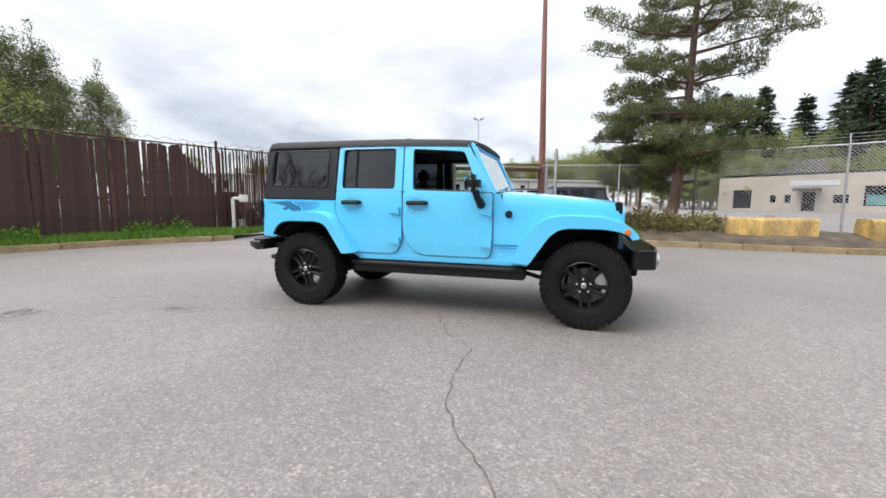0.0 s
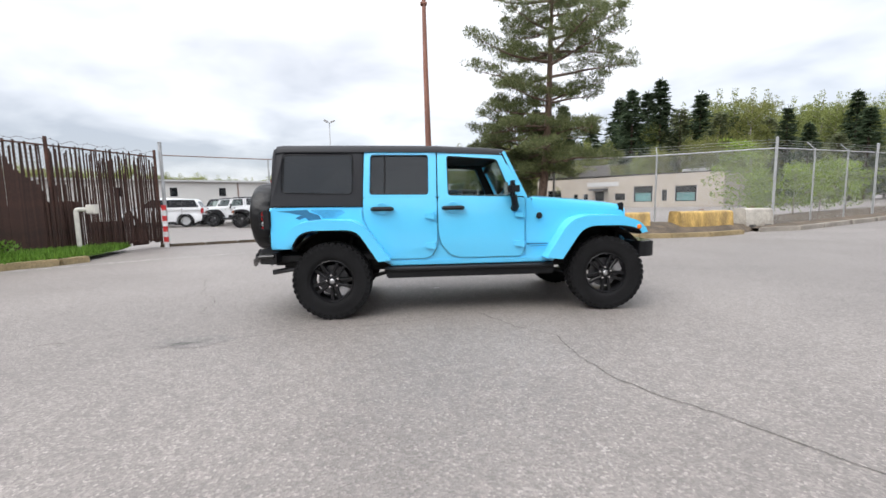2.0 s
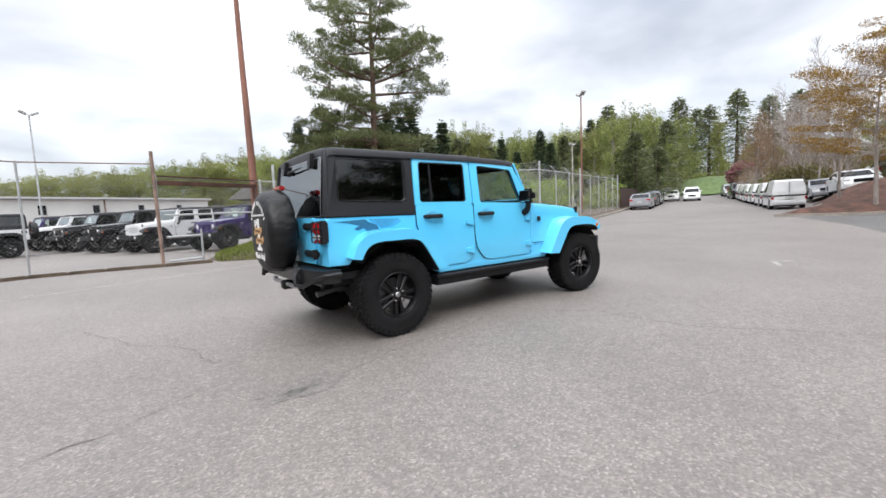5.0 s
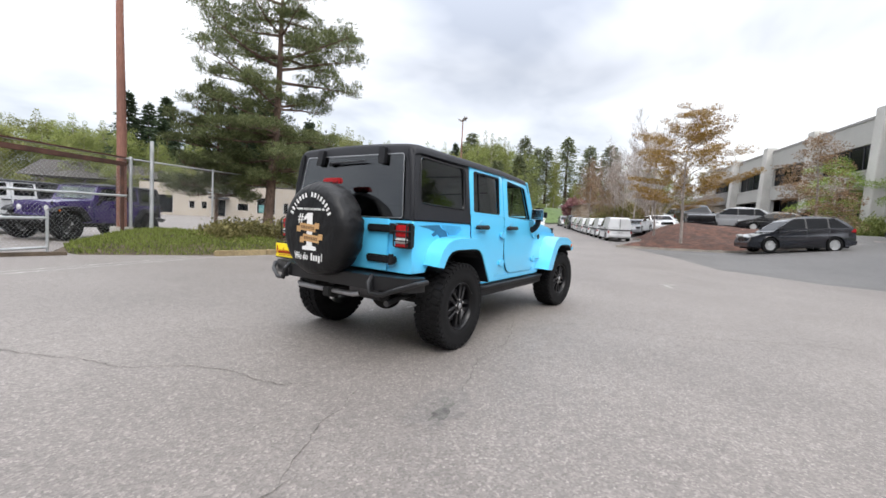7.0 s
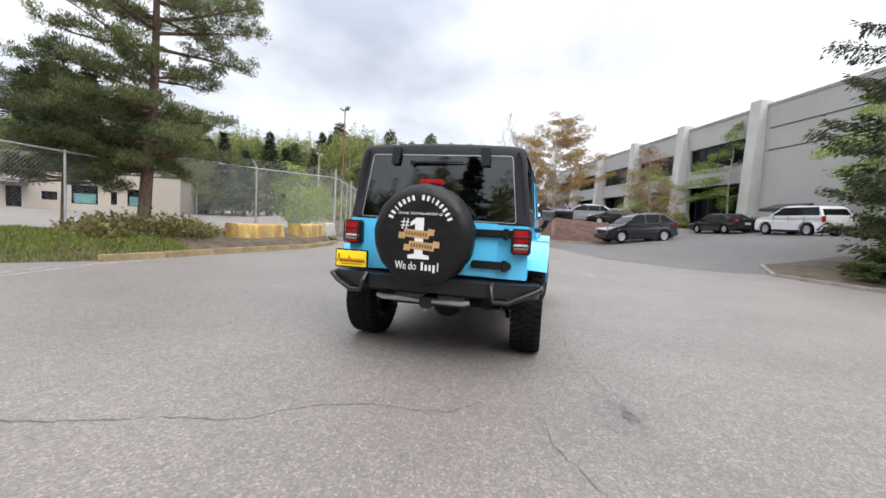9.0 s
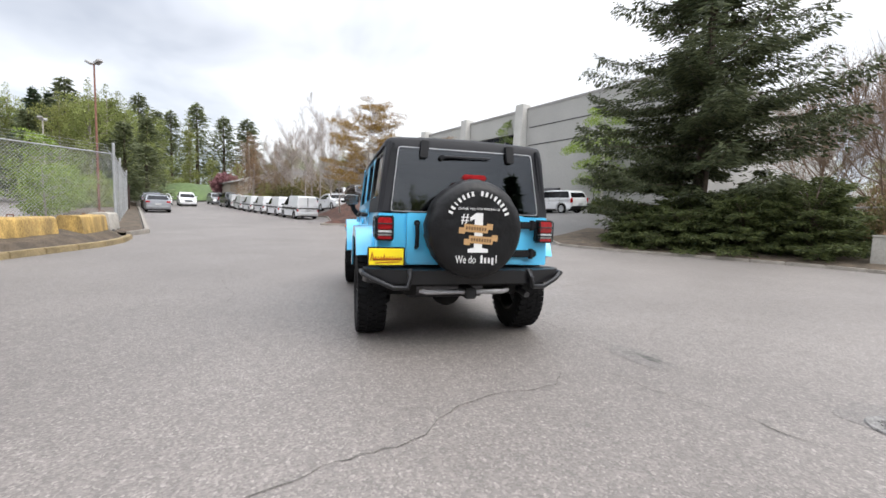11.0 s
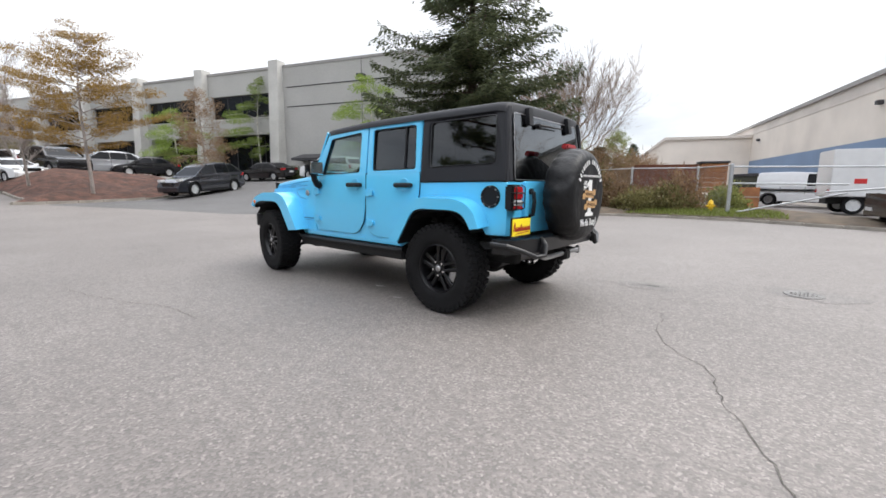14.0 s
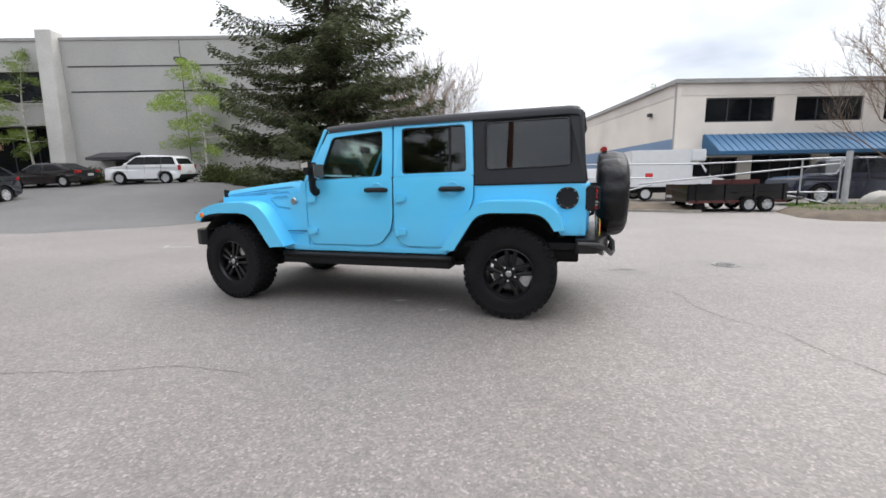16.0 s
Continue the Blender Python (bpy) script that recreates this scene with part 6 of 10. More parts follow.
def bare_tree(m, height, radius, label, seed, bark, group="", trunk_r=0.11, limbs=9, fill=20):
    """A leafless tree: limbs sweep up and out in a vase, each with fine forking twigs."""
    rng = np.random.default_rng(seed)
    t = thing("bare_tree", label, "tree", m, group)
    bm = bmesh.new()
    lead = [Vector((0.04 * height * math.sin(2.2 * k + seed) * k, 0.04 * height * math.cos(1.7 * k + seed) * k, height * k)) for k in np.linspace(-0.02, 1.0, 9)]
    tube(bm, lead, [trunk_r * (1 - k) ** 1.3 + 0.004 for k in np.linspace(0, 1, 9)], 8)
    part("trunk", bm, bark, t)
    fine = bmesh.new()

    def twigs(bm, pts, r, length, n, depth):
        for k in np.linspace(0.25, 0.98, n):
            i = min(len(pts) - 2, int(k * (len(pts) - 1)))
            p = pts[i].lerp(pts[i + 1], k * (len(pts) - 1) - i)
            d = (pts[i + 1] - pts[i]).normalized()
            lat = Vector(rng.normal(size=3)).cross(d).normalized()
            e = p + (d * rng.uniform(0.6, 1.0) + lat * rng.uniform(0.35, 0.75) + Vector((0, 0, 0.25))).normalized() * length * rng.uniform(0.6, 1.2) * (1.15 - 0.6 * k)
            mid = p.lerp(e, 0.5) - Vector((0, 0, 0.05 * length))
            tube(bm, [p, mid, e], [r, r * 0.7, r * 0.3], 4 if depth else 3, caps=False)
            if depth:
                twigs(bm, [p, mid, e], r * 0.6, length * 0.55, 8, depth - 1)

    for b in range(limbs):
        u = (b + rng.uniform(0, 0.7)) / limbs
        z = height * (0.16 + 0.55 * u)
        a = b * 2.4 + rng.normal() * 0.3
        out = Vector((math.cos(a), math.sin(a), 0))
        L = radius * (1.1 - 0.55 * u) * rng.uniform(0.75, 1.15)
        top = min(height * 1.0, z + L * rng.uniform(1.2, 2.0))
        i = min(7, int(z / height * 8))
        base = lead[i].lerp(lead[i + 1], 0.5)
        pts = [base + out * L * (k ** 0.8) + Vector((0, 0, (top - z) * k ** 1.25)) + Vector(rng.normal(size=3) * 0.04 * L) for k in (0, 0.25, 0.5, 0.75, 1.0)]
        bm = bmesh.new()
        tube(bm, pts, [trunk_r * 0.26, trunk_r * 0.18, trunk_r * 0.12, trunk_r * 0.07, 0.003], 5)
        twigs(fine, pts, 0.010, L * 0.55, fill, 1)
        part("limb", bm, bark, t)
    part("twig_mass", fine, bark, t)["kind"] = "stuff"
    return t


def far_broadleaf(name, label, material, seed, h=14.0, r=3.0, narrow=1.0, dens=1.0, leaf=(0.19, 0.11), per=72):
    """A tall wood tree of many thin leaf sprays round rising limbs, open towards the top."""
    rng = np.random.default_rng(seed)
    t = thing(name, label, "tree")
    bm = bmesh.new()
    tube(bm, [(0, 0, -0.5), (0.15, 0, h * 0.4), (0, 0.15, h * 0.95)], [0.20, 0.14, 0.02], 6)
    crown = []
    for b in range(int(26 * dens)):
        u = (b + rng.uniform(0, 1)) / (26 * dens)
        z0 = h * (0.12 + 0.72 * u)
        a = b * 2.4 + rng.normal() * 0.4
        L = r * narrow * (1.15 - 0.75 * u) * rng.uniform(0.6, 1.15)
        tip = Vector((L * math.cos(a), L * math.sin(a), z0 + L * rng.uniform(0.35, 0.9)))
        tube(bm, [(0, 0, z0), Vector((0, 0, z0)).lerp(tip, 0.5) - Vector((0, 0, 0.1)), tip], [0.06, 0.035, 0.01], 4)
        for k in np.linspace(0.35, 1.0, 6):
            p = Vector((0, 0, z0)).lerp(tip, k) + Vector(rng.normal(size=3) * 0.28)
            crown.append(puff(rng, p, rng.uniform(0.40, 0.90), per, *leaf, 0.5, 1.0))
    for k in np.linspace(0.8, 1.0, 5):
        crown.append(puff(rng, Vector((0, 0, h * k)), 0.9 * (1.1 - k) + 0.2, 40, 0.19, 0.10, 0.7, 1.4))
    part("trunk", bm, M["bark_grey"], t)
    leaf_object("crown", crown, material, t)
    return t


def far_conifer(name, label, seed, h=16.0, r=2.6, needles="far_conifer", thin=20, point=1.1):
    """A ragged, pointed conifer of drooping tiers."""
    rng = np.random.default_rng(seed)
    t = thing(name, label, "tree")
    bm = bmesh.new()
    tube(bm, [(0, 0, -0.5), (0, 0, h)], [0.22, 0.02], 6)
    part("trunk", bm, M["bark"], t)
    crown = []
    z = h * 0.10
    while z < h - 0.15:
        R = 1.25 * r * (1 - z / h) ** point + 0.06
        for _ in range(10):
            a = rng.uniform(0, 2 * math.pi)
            L = R * rng.uniform(0.5, 1.25)
            out = np.array([math.cos(a), math.sin(a), 0])
            n = thin
            u = rng.uniform(0.1, 1, (n, 1))
            c = np.array([0, 0, z]) + out * L * u + np.array([0, 0, 1.0]) * (0.10 * L * u - 0.34 * L * u * u) + rng.normal(size=(n, 3)) * np.array([0.11, 0.11, 0.06 if point > 1 else 0.26]) * (0.4 + L / 2.5)
            d = out + rng.normal(size=(n, 3)) * 0.45 - np.array([0, 0, 0.3])
            crown.append(blades(c, d, rng.uniform(0.25, 0.5, n), rng.uniform(0.10, 0.2, n), rng))
        z += rng.uniform(0.36, 0.52)
    crown.append(puff(rng, Vector((0, 0, h - 0.25)), 0.14, 12, 0.35, 0.1, 1.5, 2.0))
    leaf_object("crown", crown, M[needles], t)
    return t


def grass_tufts(name, outline, n, hgt, label, seed=1, lift=0.0, material=None, bed=None):
    """Grass over an outline, as one object, rooted in the bed if one is given."""
    tree = BVHTree.FromPolygons([v.co for v in bed.data.vertices], [tuple(p.vertices) for p in bed.data.polygons]) if bed else None
    rng = np.random.default_rng(seed)
    xs, ys = [p[0] for p in outline], [p[1] for p in outline]

    def inside(x, y):
        odd, j = False, len(outline) - 1
        for i, (xi, yi) in enumerate(outline):
            xj, yj = outline[j]
            if (yi > y) != (yj > y) and x < (xj - xi) * (y - yi) / (yj - yi) + xi:
                odd = not odd
            j = i
        return odd

    pts = []
    while len(pts) < n:
        x, y = rng.uniform(min(xs), max(xs)), rng.uniform(min(ys), max(ys))
        if inside(x, y):
            hit = tree.ray_cast(Vector((x, y, 5.0)), Vector((0, 0, -1)))[0] if tree else None
            pts.append((x, y, hit.z - 0.01 if hit else h_at(x, y) + lift))
    c = np.array(pts)
    d = rng.normal(size=(n, 3)) * 0.35 + np.array([0, 0, 1])
    v, f = blades(c, d, rng.uniform(0.4, 1.5, n) * hgt, rng.uniform(0.012, 0.03, n), rng)
    ob = raw(name, v, [tuple(q) for q in f.tolist()], material or M["grass"])
    return tagged(ob, label, "grass", kind="stuff")


# ---- kerbs, verges, barriers, fences
def kerb_run(pts, material, label, width=0.16, height=0.14, stone=1.0, name="kerb"):
    """A raised kerb along the points; each stone is a part with a joint."""
    t = tagged(new(name), label, "kerb", kind="structure")
    cache = {}
    k = 0
    for a, b in zip(pts, pts[1:]):
        a, b = Vector(a), Vector(b)
        n = max(1, round((b - a).length / stone))
        L = (b - a).length / n
        yaw = math.atan2(b.y - a.y, b.x - a.x)
        for i in range(n):
            p = a.lerp(b, (i + 0.5) / n)
            key = round(L, 2)
            if key not in cache:
                bm = bmesh.new()
                bx(bm, -L / 2 + 0.006, L / 2 - 0.006, -width / 2, width / 2, -0.12, height, 0.022, 2)
                ob = part("kerb_stone", bm, material, t)
                cache[key] = ob.data
            else:
                ob = new("kerb_stone", cache[key])
                ob.parent = t
            k += 1
            slope = math.atan2(h_at(b.x, b.y) - h_at(a.x, a.y), (b - a).length)
            ob.matrix_basis = Matrix.Translation((p.x, p.y, h_at(p.x, p.y) + 0.006 * noise.noise(Vector((p.x, p.y, k))))) @ Matrix.Rotation(yaw, 4, "Z") @ Matrix.Rotation(-slope, 4, "Y")
    return t


NW_KERB = [(-12.4, -6.0), (-11.4, -2.8), (-10.15, 0.7), (-9.4, 2.6), (-8.75, 3.75), (-8.2, 4.35), (-8.0, 4.9)]
kerb_run(NW_KERB, M["kerb_yellow"], "worn yellow painted kerb beside a grass verge")
nw_grass = [(x - 0.1, y) for x, y in NW_KERB] + [(-8.35, 6.6), (-8.75, 7.6), (-9.25, 6.1), (-10.2, 3.5), (-11.1, 1.0), (-13.6, -6.0)]
nw_bed = patch("verge_north_west", nw_grass, 0.10, M["turf"], "mown green grass verge along the fence", "grass", mound=0.16, rough=0.03, seed=1)
grass_tufts("grass", nw_grass, 26000, 0.15, "fresh green grass blades", 2, 0.12, None, nw_bed)
# brambles against the slatted fence
for i, (x, y, r) in enumerate([(-9.85, 3.6, 0.4), (-9.5, 4.5, 0.4), (-10.7, 1.4, 0.35)]):
    shrub(pose(x, y, 0.12), r, r, 0.26, M["grass"], "low weeds at the foot of the fence", 16, (0.12, 0.05), 40 + i, "weeds", 0.6, 40, "weeds along the fence")

GATE_KERB = [(-8.3, 8.25), (-7.2, 8.75), (-5.5, 9.55), (-4.0, 9.5), (-2.75, 9.25), (-1.6, 9.15)]
kerb_run(GATE_KERB, M["soil"], "low dirty concrete kerb under the gate", 0.14, 0.08)
ribbon("gutter_seam", [(-9.5, 2.75), (-8.0, 3.9), (-6.6, 4.9), (-5.0, 5.75), (-3.0, 6.45), (-1.0, 7.0), (0.6, 7.45), (2.2, 7.35)], 0.07, M["line_white"], "pale concrete gutter seam", "seam", jitter=0.004, seed=3, taper=False)
ribbon("gutter_seam", [(-9.2, 3.15), (-7.9, 4.2), (-6.5, 5.2), (-4.95, 6.05), (-3.0, 6.75), (-1.0, 7.3), (0.2, 7.65)], 0.05, M["line_white"], "pale concrete gutter seam", "seam", jitter=0.004, seed=4, taper=False)

NE_KERB = [(-1.4, 9.0), (-0.2, 8.4), (0.9, 7.75), (2.2, 7.55), (3.6, 7.5), (5.4, 7.3), (7.4, 7.1), (8.8, 7.25), (10.2, 7.6)]
kerb_run(NE_KERB[2:], M["kerb_yellow"], "yellow painted kerb with chipped corners")
ne_soil = [(x, y + 0.1) for x, y in NE_KERB] + [(11.6, 8.6), (11.6, 9.4), (8.6, 9.6), (5.4, 12.2), (2.6, 12.3), (0.0, 12.0), (-1.6, 10.2)]
ne_bed = patch("verge_north_east", ne_soil, 0.09, M["soil"], "bare soil with dead leaves round the pine", "soil", mound=0.40, rough=0.06, seed=2, rim_lift=-0.01)
grass_tufts("grass", [(-1.5, 9.2), (0.9, 7.9), (3.2, 7.7), (3.2, 9.4), (0.6, 11.6), (-1.4, 10.2)], 14000, 0.10, "rough tan and green grass round the pole", 3, 0.14, M["grass_dull"], ne_bed)
for i, (x, y, rx, h) in enumerate([(2.6, 9.6, 0.9, 0.55), (3.6, 9.1, 0.9, 0.6), (4.6, 9.4, 0.8, 0.5), (3.2, 10.3, 1.0, 0.6), (5.2, 10.2, 0.8, 0.45), (1.8, 9.2, 0.6, 0.4)]):
    shrub(pose(x, y, 0.25), rx, rx, h, M["bramble"], "low tangled bramble bush under the pine", 46, (0.11, 0.06), 60 + i, "bramble_bush", 0.4, 46, "brambles under the pine")

E_KERB = [(11.2, 8.05), (12.6, 8.0), (14.0, 8.55), (20.0, 10.95), (26.0, 13.35), (34.0, 16.55), (44.0, 20.6), (60.0, 27.0)]
kerb_run(E_KERB, M["kerb"], "grey concrete kerb along the road by the fence", 0.16, 0.15, 2.0)
e_verge = [(x - 0.1, y + 0.1) for x, y in E_KERB] + [(58, 30), (34, 21), (20, 16.0), (13.0, 13.0), (11.8, 9.5)]
patch("verge_east", e_verge, 0.11, M["soil"], "weedy soil strip behind the fence", "soil", mound=0.1, rough=0.08, seed=3, step=1.5)


def barrier(m, L, material, label):
    t = thing("concrete_barrier", label, "barrier", m, "concrete barriers by the kerb")
    bm = bmesh.new()
    prism(bm, [rounded([(-0.33, 0.0), (0.33, 0.0), (0.33, 0.10), (0.27, 0.62), (0.22, 0.67), (-0.22, 0.67), (-0.27, 0.62), (-0.33, 0.10)], 0.04, 2)], lambda u, v, d: Vector((L * (d - 0.5), u, v)), 0.03)
    bmesh.ops.subdivide_edges(bm, edges=[e for e in bm.edges if e.calc_length() > 0.5], cuts=8)
    for v in bm.verts:
        v.co += Vector((noise.noise(v.co * 3), noise.noise(v.co * 3 + Vector((9, 0, 0))), noise.noise(v.co * 4 + Vector((0, 9, 0))))) * 0.018
    part("block", bm, material, t)
    for x in (-L * 0.28, L * 0.28):
        bm = bmesh.new()
        bx(bm, x - 0.16, x + 0.16, -0.36, -0.20, -0.01, 0.10, 0.02)
        part("lifting_slot", bm, M["stain"], t, "dark lifting slot")
    bm = bmesh.new()
    tube(bm, [(-0.10, 0, 0.64), (-0.08, 0, 0.72), (0.08, 0, 0.72), (0.10, 0, 0.64)], 0.012, 6)
    part("lifting_eye", bm, M["rust"], t, "rusty lifting eye")
    return t


for x0, y0, x1, y1, material, lab in ((5.4, 8.55, 7.3, 8.28, "barrier_yellow", "chipped yellow concrete barrier block behind the kerb"), (8.3, 8.27, 10.4, 8.62, "barrier_yellow", "dirty yellow concrete barrier with worn patches"), (11.05, 8.85, 12.3, 9.1, "barrier_white", "worn white concrete barrier beside the fence corner")):
    L = math.hypot(x1 - x0, y1 - y0)
    barrier(Matrix.Translation(((x0 + x1) / 2, (y0 + y1) / 2, h_at((x0 + x1) / 2, (y0 + y1) / 2) + 0.10)) @ Matrix.Rotation(math.atan2(y1 - y0, x1 - x0), 4, "Z"), L, M[material], lab)


def chain_fence(name, pts, height, label, spacing=3.0, cell=0.075, barbed=True, base=0.12, top_rail=True, wire_w=0.0025, skip=(), rail_r=0.022, post_r=0.045, metal="galv"):
    """A chain-link fence: posts, rails, a woven mesh and, if asked, barbed wire on arms."""
    t = thing(name, label, "fence")
    bars = []
    for a, b in zip(pts, pts[1:]):
        a, b = Vector(a), Vector(b)
        n = max(1, round((b - a).length / spacing))
        bars += [a.lerp(b, i / n) for i in range(n)]
    bars.append(Vector(pts[-1]))
    z = [h_at(p.x, p.y) + base for p in bars]
    mesh_post = None
    for i, (p, zz) in enumerate(zip(bars, z)):
        corner = any((Vector(q) - p).length < 0.01 for q in pts)
        bm = bmesh.new()
        cyl(bm, (0, 0, -0.2), (0, 0, height + (0.35 if corner and barbed else 0.02)), post_r if corner else min(post_r, 0.03), n=10)
        bmesh.ops.create_uvsphere(bm, u_segments=8, v_segments=5, radius=post_r + 0.005 if corner else 0.034, matrix=Matrix.Translation((0, 0, height + (0.35 if corner and barbed else 0.02))))
        po = part("post", bm, M["galv"], t, "galvanised post")
        po.matrix_basis = Matrix.Translation((p.x, p.y, zz))
        if barbed and not corner:
            bm = bmesh.new()
            d = (bars[min(i + 1, len(bars) - 1)] - bars[max(i - 1, 0)]).normalized()
            cyl(bm, (0, 0, height), (d.y * -0.28, d.x * 0.28, height + 0.33), 0.014, n=6)
            part("barb_arm", bm, M["galv"], po)
    if top_rail:
        for (p, zp), (q, zq) in zip(zip(bars, z), zip(bars[1:], z[1:])):
            bm = bmesh.new()
            cyl(bm, (p.x, p.y, zp + height), (q.x, q.y, zq + height), rail_r, n=8)
            part("top_rail", bm, M[metal], t)
    v, f = [], []
    for i, ((p, zp), (q, zq)) in enumerate(zip(zip(bars, z), zip(bars[1:], z[1:]))):
        if i in skip:
            continue
        L = (q - p).length
        d = (q - p) / L
        step = cell * math.sqrt(2)
        for sgn in (1, -1):
            k = -height
            while k < L + height:
                # a wire climbs at 45 degrees; clip it to the bay
                s0, s1 = (k, k + height) if sgn > 0 else (k + height, k)
                lo, hi = 0.0, 1.0
                ds = s1 - s0
                t0, t1 = (0 - s0) / ds, (L - s0) / ds
                lo, hi = max(lo, min(t0, t1)), min(hi, max(t0, t1))
                if hi > lo:
                    for tt in (lo, hi):
                        ss = s0 + (s1 - s0) * tt
                        base_z = zp + (zq - zp) * ss / L
                        for dz in (-wire_w, wire_w):
                            v.append((p.x + d.x * ss, p.y + d.y * ss, base_z + height * tt + dz))
                    n = len(v)
                    f.append((n - 4, n - 3, n - 1, n - 2))
                k += step
    mesh = raw("wire_mesh", v, f, M["wire"], t, "woven wire mesh")
    mesh["kind"] = "stuff"
    if barbed:
        for h in (0.11, 0.22, 0.33):
            bm = bmesh.new()
            for (p, zp), (q, zq) in zip(zip(bars, z), zip(bars[1:], z[1:])):
                d = (q - p).normalized()
                o = Vector((-d.y, d.x, 0)) * h * 0.85
                cyl(bm, Vector((p.x, p.y, zp + height + h)) + o, Vector((q.x, q.y, zq + height + h)) + o, 0.005, n=4)
            part("barbed_wire", bm, M["wire"], t)
    return t


chain_fence("chain_link_fence", [(5.4, 12.0), (12.45, 8.95), (20.0, 11.95), (33.4, 17.2)], 2.75, "tall galvanised chain-link fence with barbed wire on top", 3.1, wire_w=0.0060)
chain_fence("chain_link_fence", [(-2.75, 9.75), (0.35, 11.2), (5.4, 12.0)], 2.35, "galvanised chain-link fence between the gate and the pine", 2.6, barbed=False)
# the sliding gate: rail, posts and low mesh
chain_fence("sliding_gate", [(-8.25, 8.55), (-5.5, 10.05), (-2.75, 9.75)], 2.75, "closed chain-link sliding gate across the lot entrance", 3.2, barbed=False, base=0.06, cell=0.075, wire_w=0.0012, rail_r=0.016, post_r=0.026, metal="weathered")
bm = bmesh.new()
cyl(bm, (-2.75, 9.72, 0.0), (-2.78, 9.72, 3.15), 0.045, n=12)
tagged(part("gate_post", bm, M["weathered"]), "rusty steel gate post", "post")
bm = bmesh.new()
cyl(bm, (-8.2, 8.5, 0.0), (-8.2, 8.5, 3.2), 0.05, n=12)
tagged(part("gate_post", bm, M["galv"]), "tall galvanised gate post", "post")
# striped bollard beside the gate
bol = thing("striped_bollard", "red and white striped steel bollard at the gate", "bollard", pose(-8.05, 8.15, 0))
for i in range(8):
    bm = bmesh.new()
    cyl(bm, (0, 0, i * 0.16 - (0.1 if i == 0 else 0)), (0, 0, i * 0.16 + 0.16), 0.065, n=14)
    part("band", bm, M["red_stripe"] if i % 2 else M["white_stripe"], bol, "red band" if i % 2 else "white band")
# dark beam over the gate
bm = bmesh.new()
bx(bm, -2.7, 0.2, 9.70, 9.80, 2.24, 2.36, 0.01)
bx(bm, -2.7, 0.2, 9.72, 9.77, 2.46, 2.50, 0.01)
beam = bm
for v in beam.verts:
    v.co.y += (v.co.x + 2.7) * 0.47
bx(beam, 0.06, 0.14, 11.03, 11.11, 0.0, 2.25)
tagged(part("steel_beam", beam, M["rust_dark"]), "dark rusty steel beam from the gate post to a leg", "beam")


# low pipe gate between the gate post and the pole
lp = thing("low_gate", "low galvanised pipe gate beside the rusty post", "gate", pose(-2.66, 9.62, 0.04, 0, 0, 25))
for a, b in (((0.05, 0, 1.35), (3.1, 0, 1.38)), ((0.05, 0, 0.06), (1.05, 0, 0.06)), ((0.05, 0, 0.74), (1.05, 0, 0.74)), ((1.05, 0, -0.06), (1.05, 0, 0.92))):
    bm = bmesh.new()
    cyl(bm, a, b, 0.03, n=8)
    part("pipe", bm, M["galv"], lp)

# white pipe post with an arm, by the verge
pp = thing("pipe_post", "white painted pipe post with a bent arm on the grass", "post", pose(-8.85, 5.85, 0.15))
bm = bmesh.new()
tube(bm, [(0, 0, -0.2), (0, 0, 1.0), (0.012, 0.006, 1.03), (0.05, 0.025, 1.04), (0.26, 0.12, 1.04)], 0.052, 12)
part("pipe", bm, M["pipe_white"], pp)
bm = bmesh.new()
bx(bm, 0.20, 0.40, 0.02, 0.22, 0.93, 1.16, 0.02)
part("keypad_box", bm, M["pipe_white"], pp, "small box at the end")

# slatted fence
sf_pts = [(-8.35, 8.45), (-9.3, 5.75), (-10.2, 3.2), (-11.1, 0.7), (-13.4, -5.6)]
sf = thing("slatted_fence", "tall chain-link fence filled with faded brown slats, gaps near the gate", "fence")
rng = random.Random(8)
bars = []
for a, b in zip(sf_pts, sf_pts[1:]):
    a, b = Vector(a), Vector(b)
    n = max(1, round((b - a).length / 2.7))
    bars += [a.lerp(b, i / n) for i in range(n)]
bars.append(Vector(sf_pts[-1]))
for p in bars:
    bm = bmesh.new()
    cyl(bm, (p.x, p.y, -0.1), (p.x, p.y, 2.95), 0.04, n=10)
    part("post", bm, M["rust_dark"], sf, "rusty post")
for zr in (0.25, 2.74):
    bm = bmesh.new()
    for p, q in zip(bars, bars[1:]):
        cyl(bm, (p.x, p.y, zr), (q.x, q.y, zr), 0.022, n=6)
    part("rail", bm, M["rust_dark"], sf)
slat_mesh = {}


def slat(at, yaw, w, hgt, z0):
    key = (round(w, 3), round(hgt, 1))
    if key not in slat_mesh:
        bm = bmesh.new()
        bx(bm, -w / 2, w / 2, -0.006, 0.006, 0, key[1], 0.003, 1)
        ob = part("slat", bm, M["slat"], sf)
        slat_mesh[key] = ob.data
    else:
        ob = new("slat", slat_mesh[key])
        ob.parent = sf
    ob.matrix_basis = Matrix.Translation((at.x, at.y, z0)) @ Matrix.Rotation(yaw, 4, "Z") @ Matrix.Rotation(rng.uniform(-0.02, 0.02), 4, "Y")


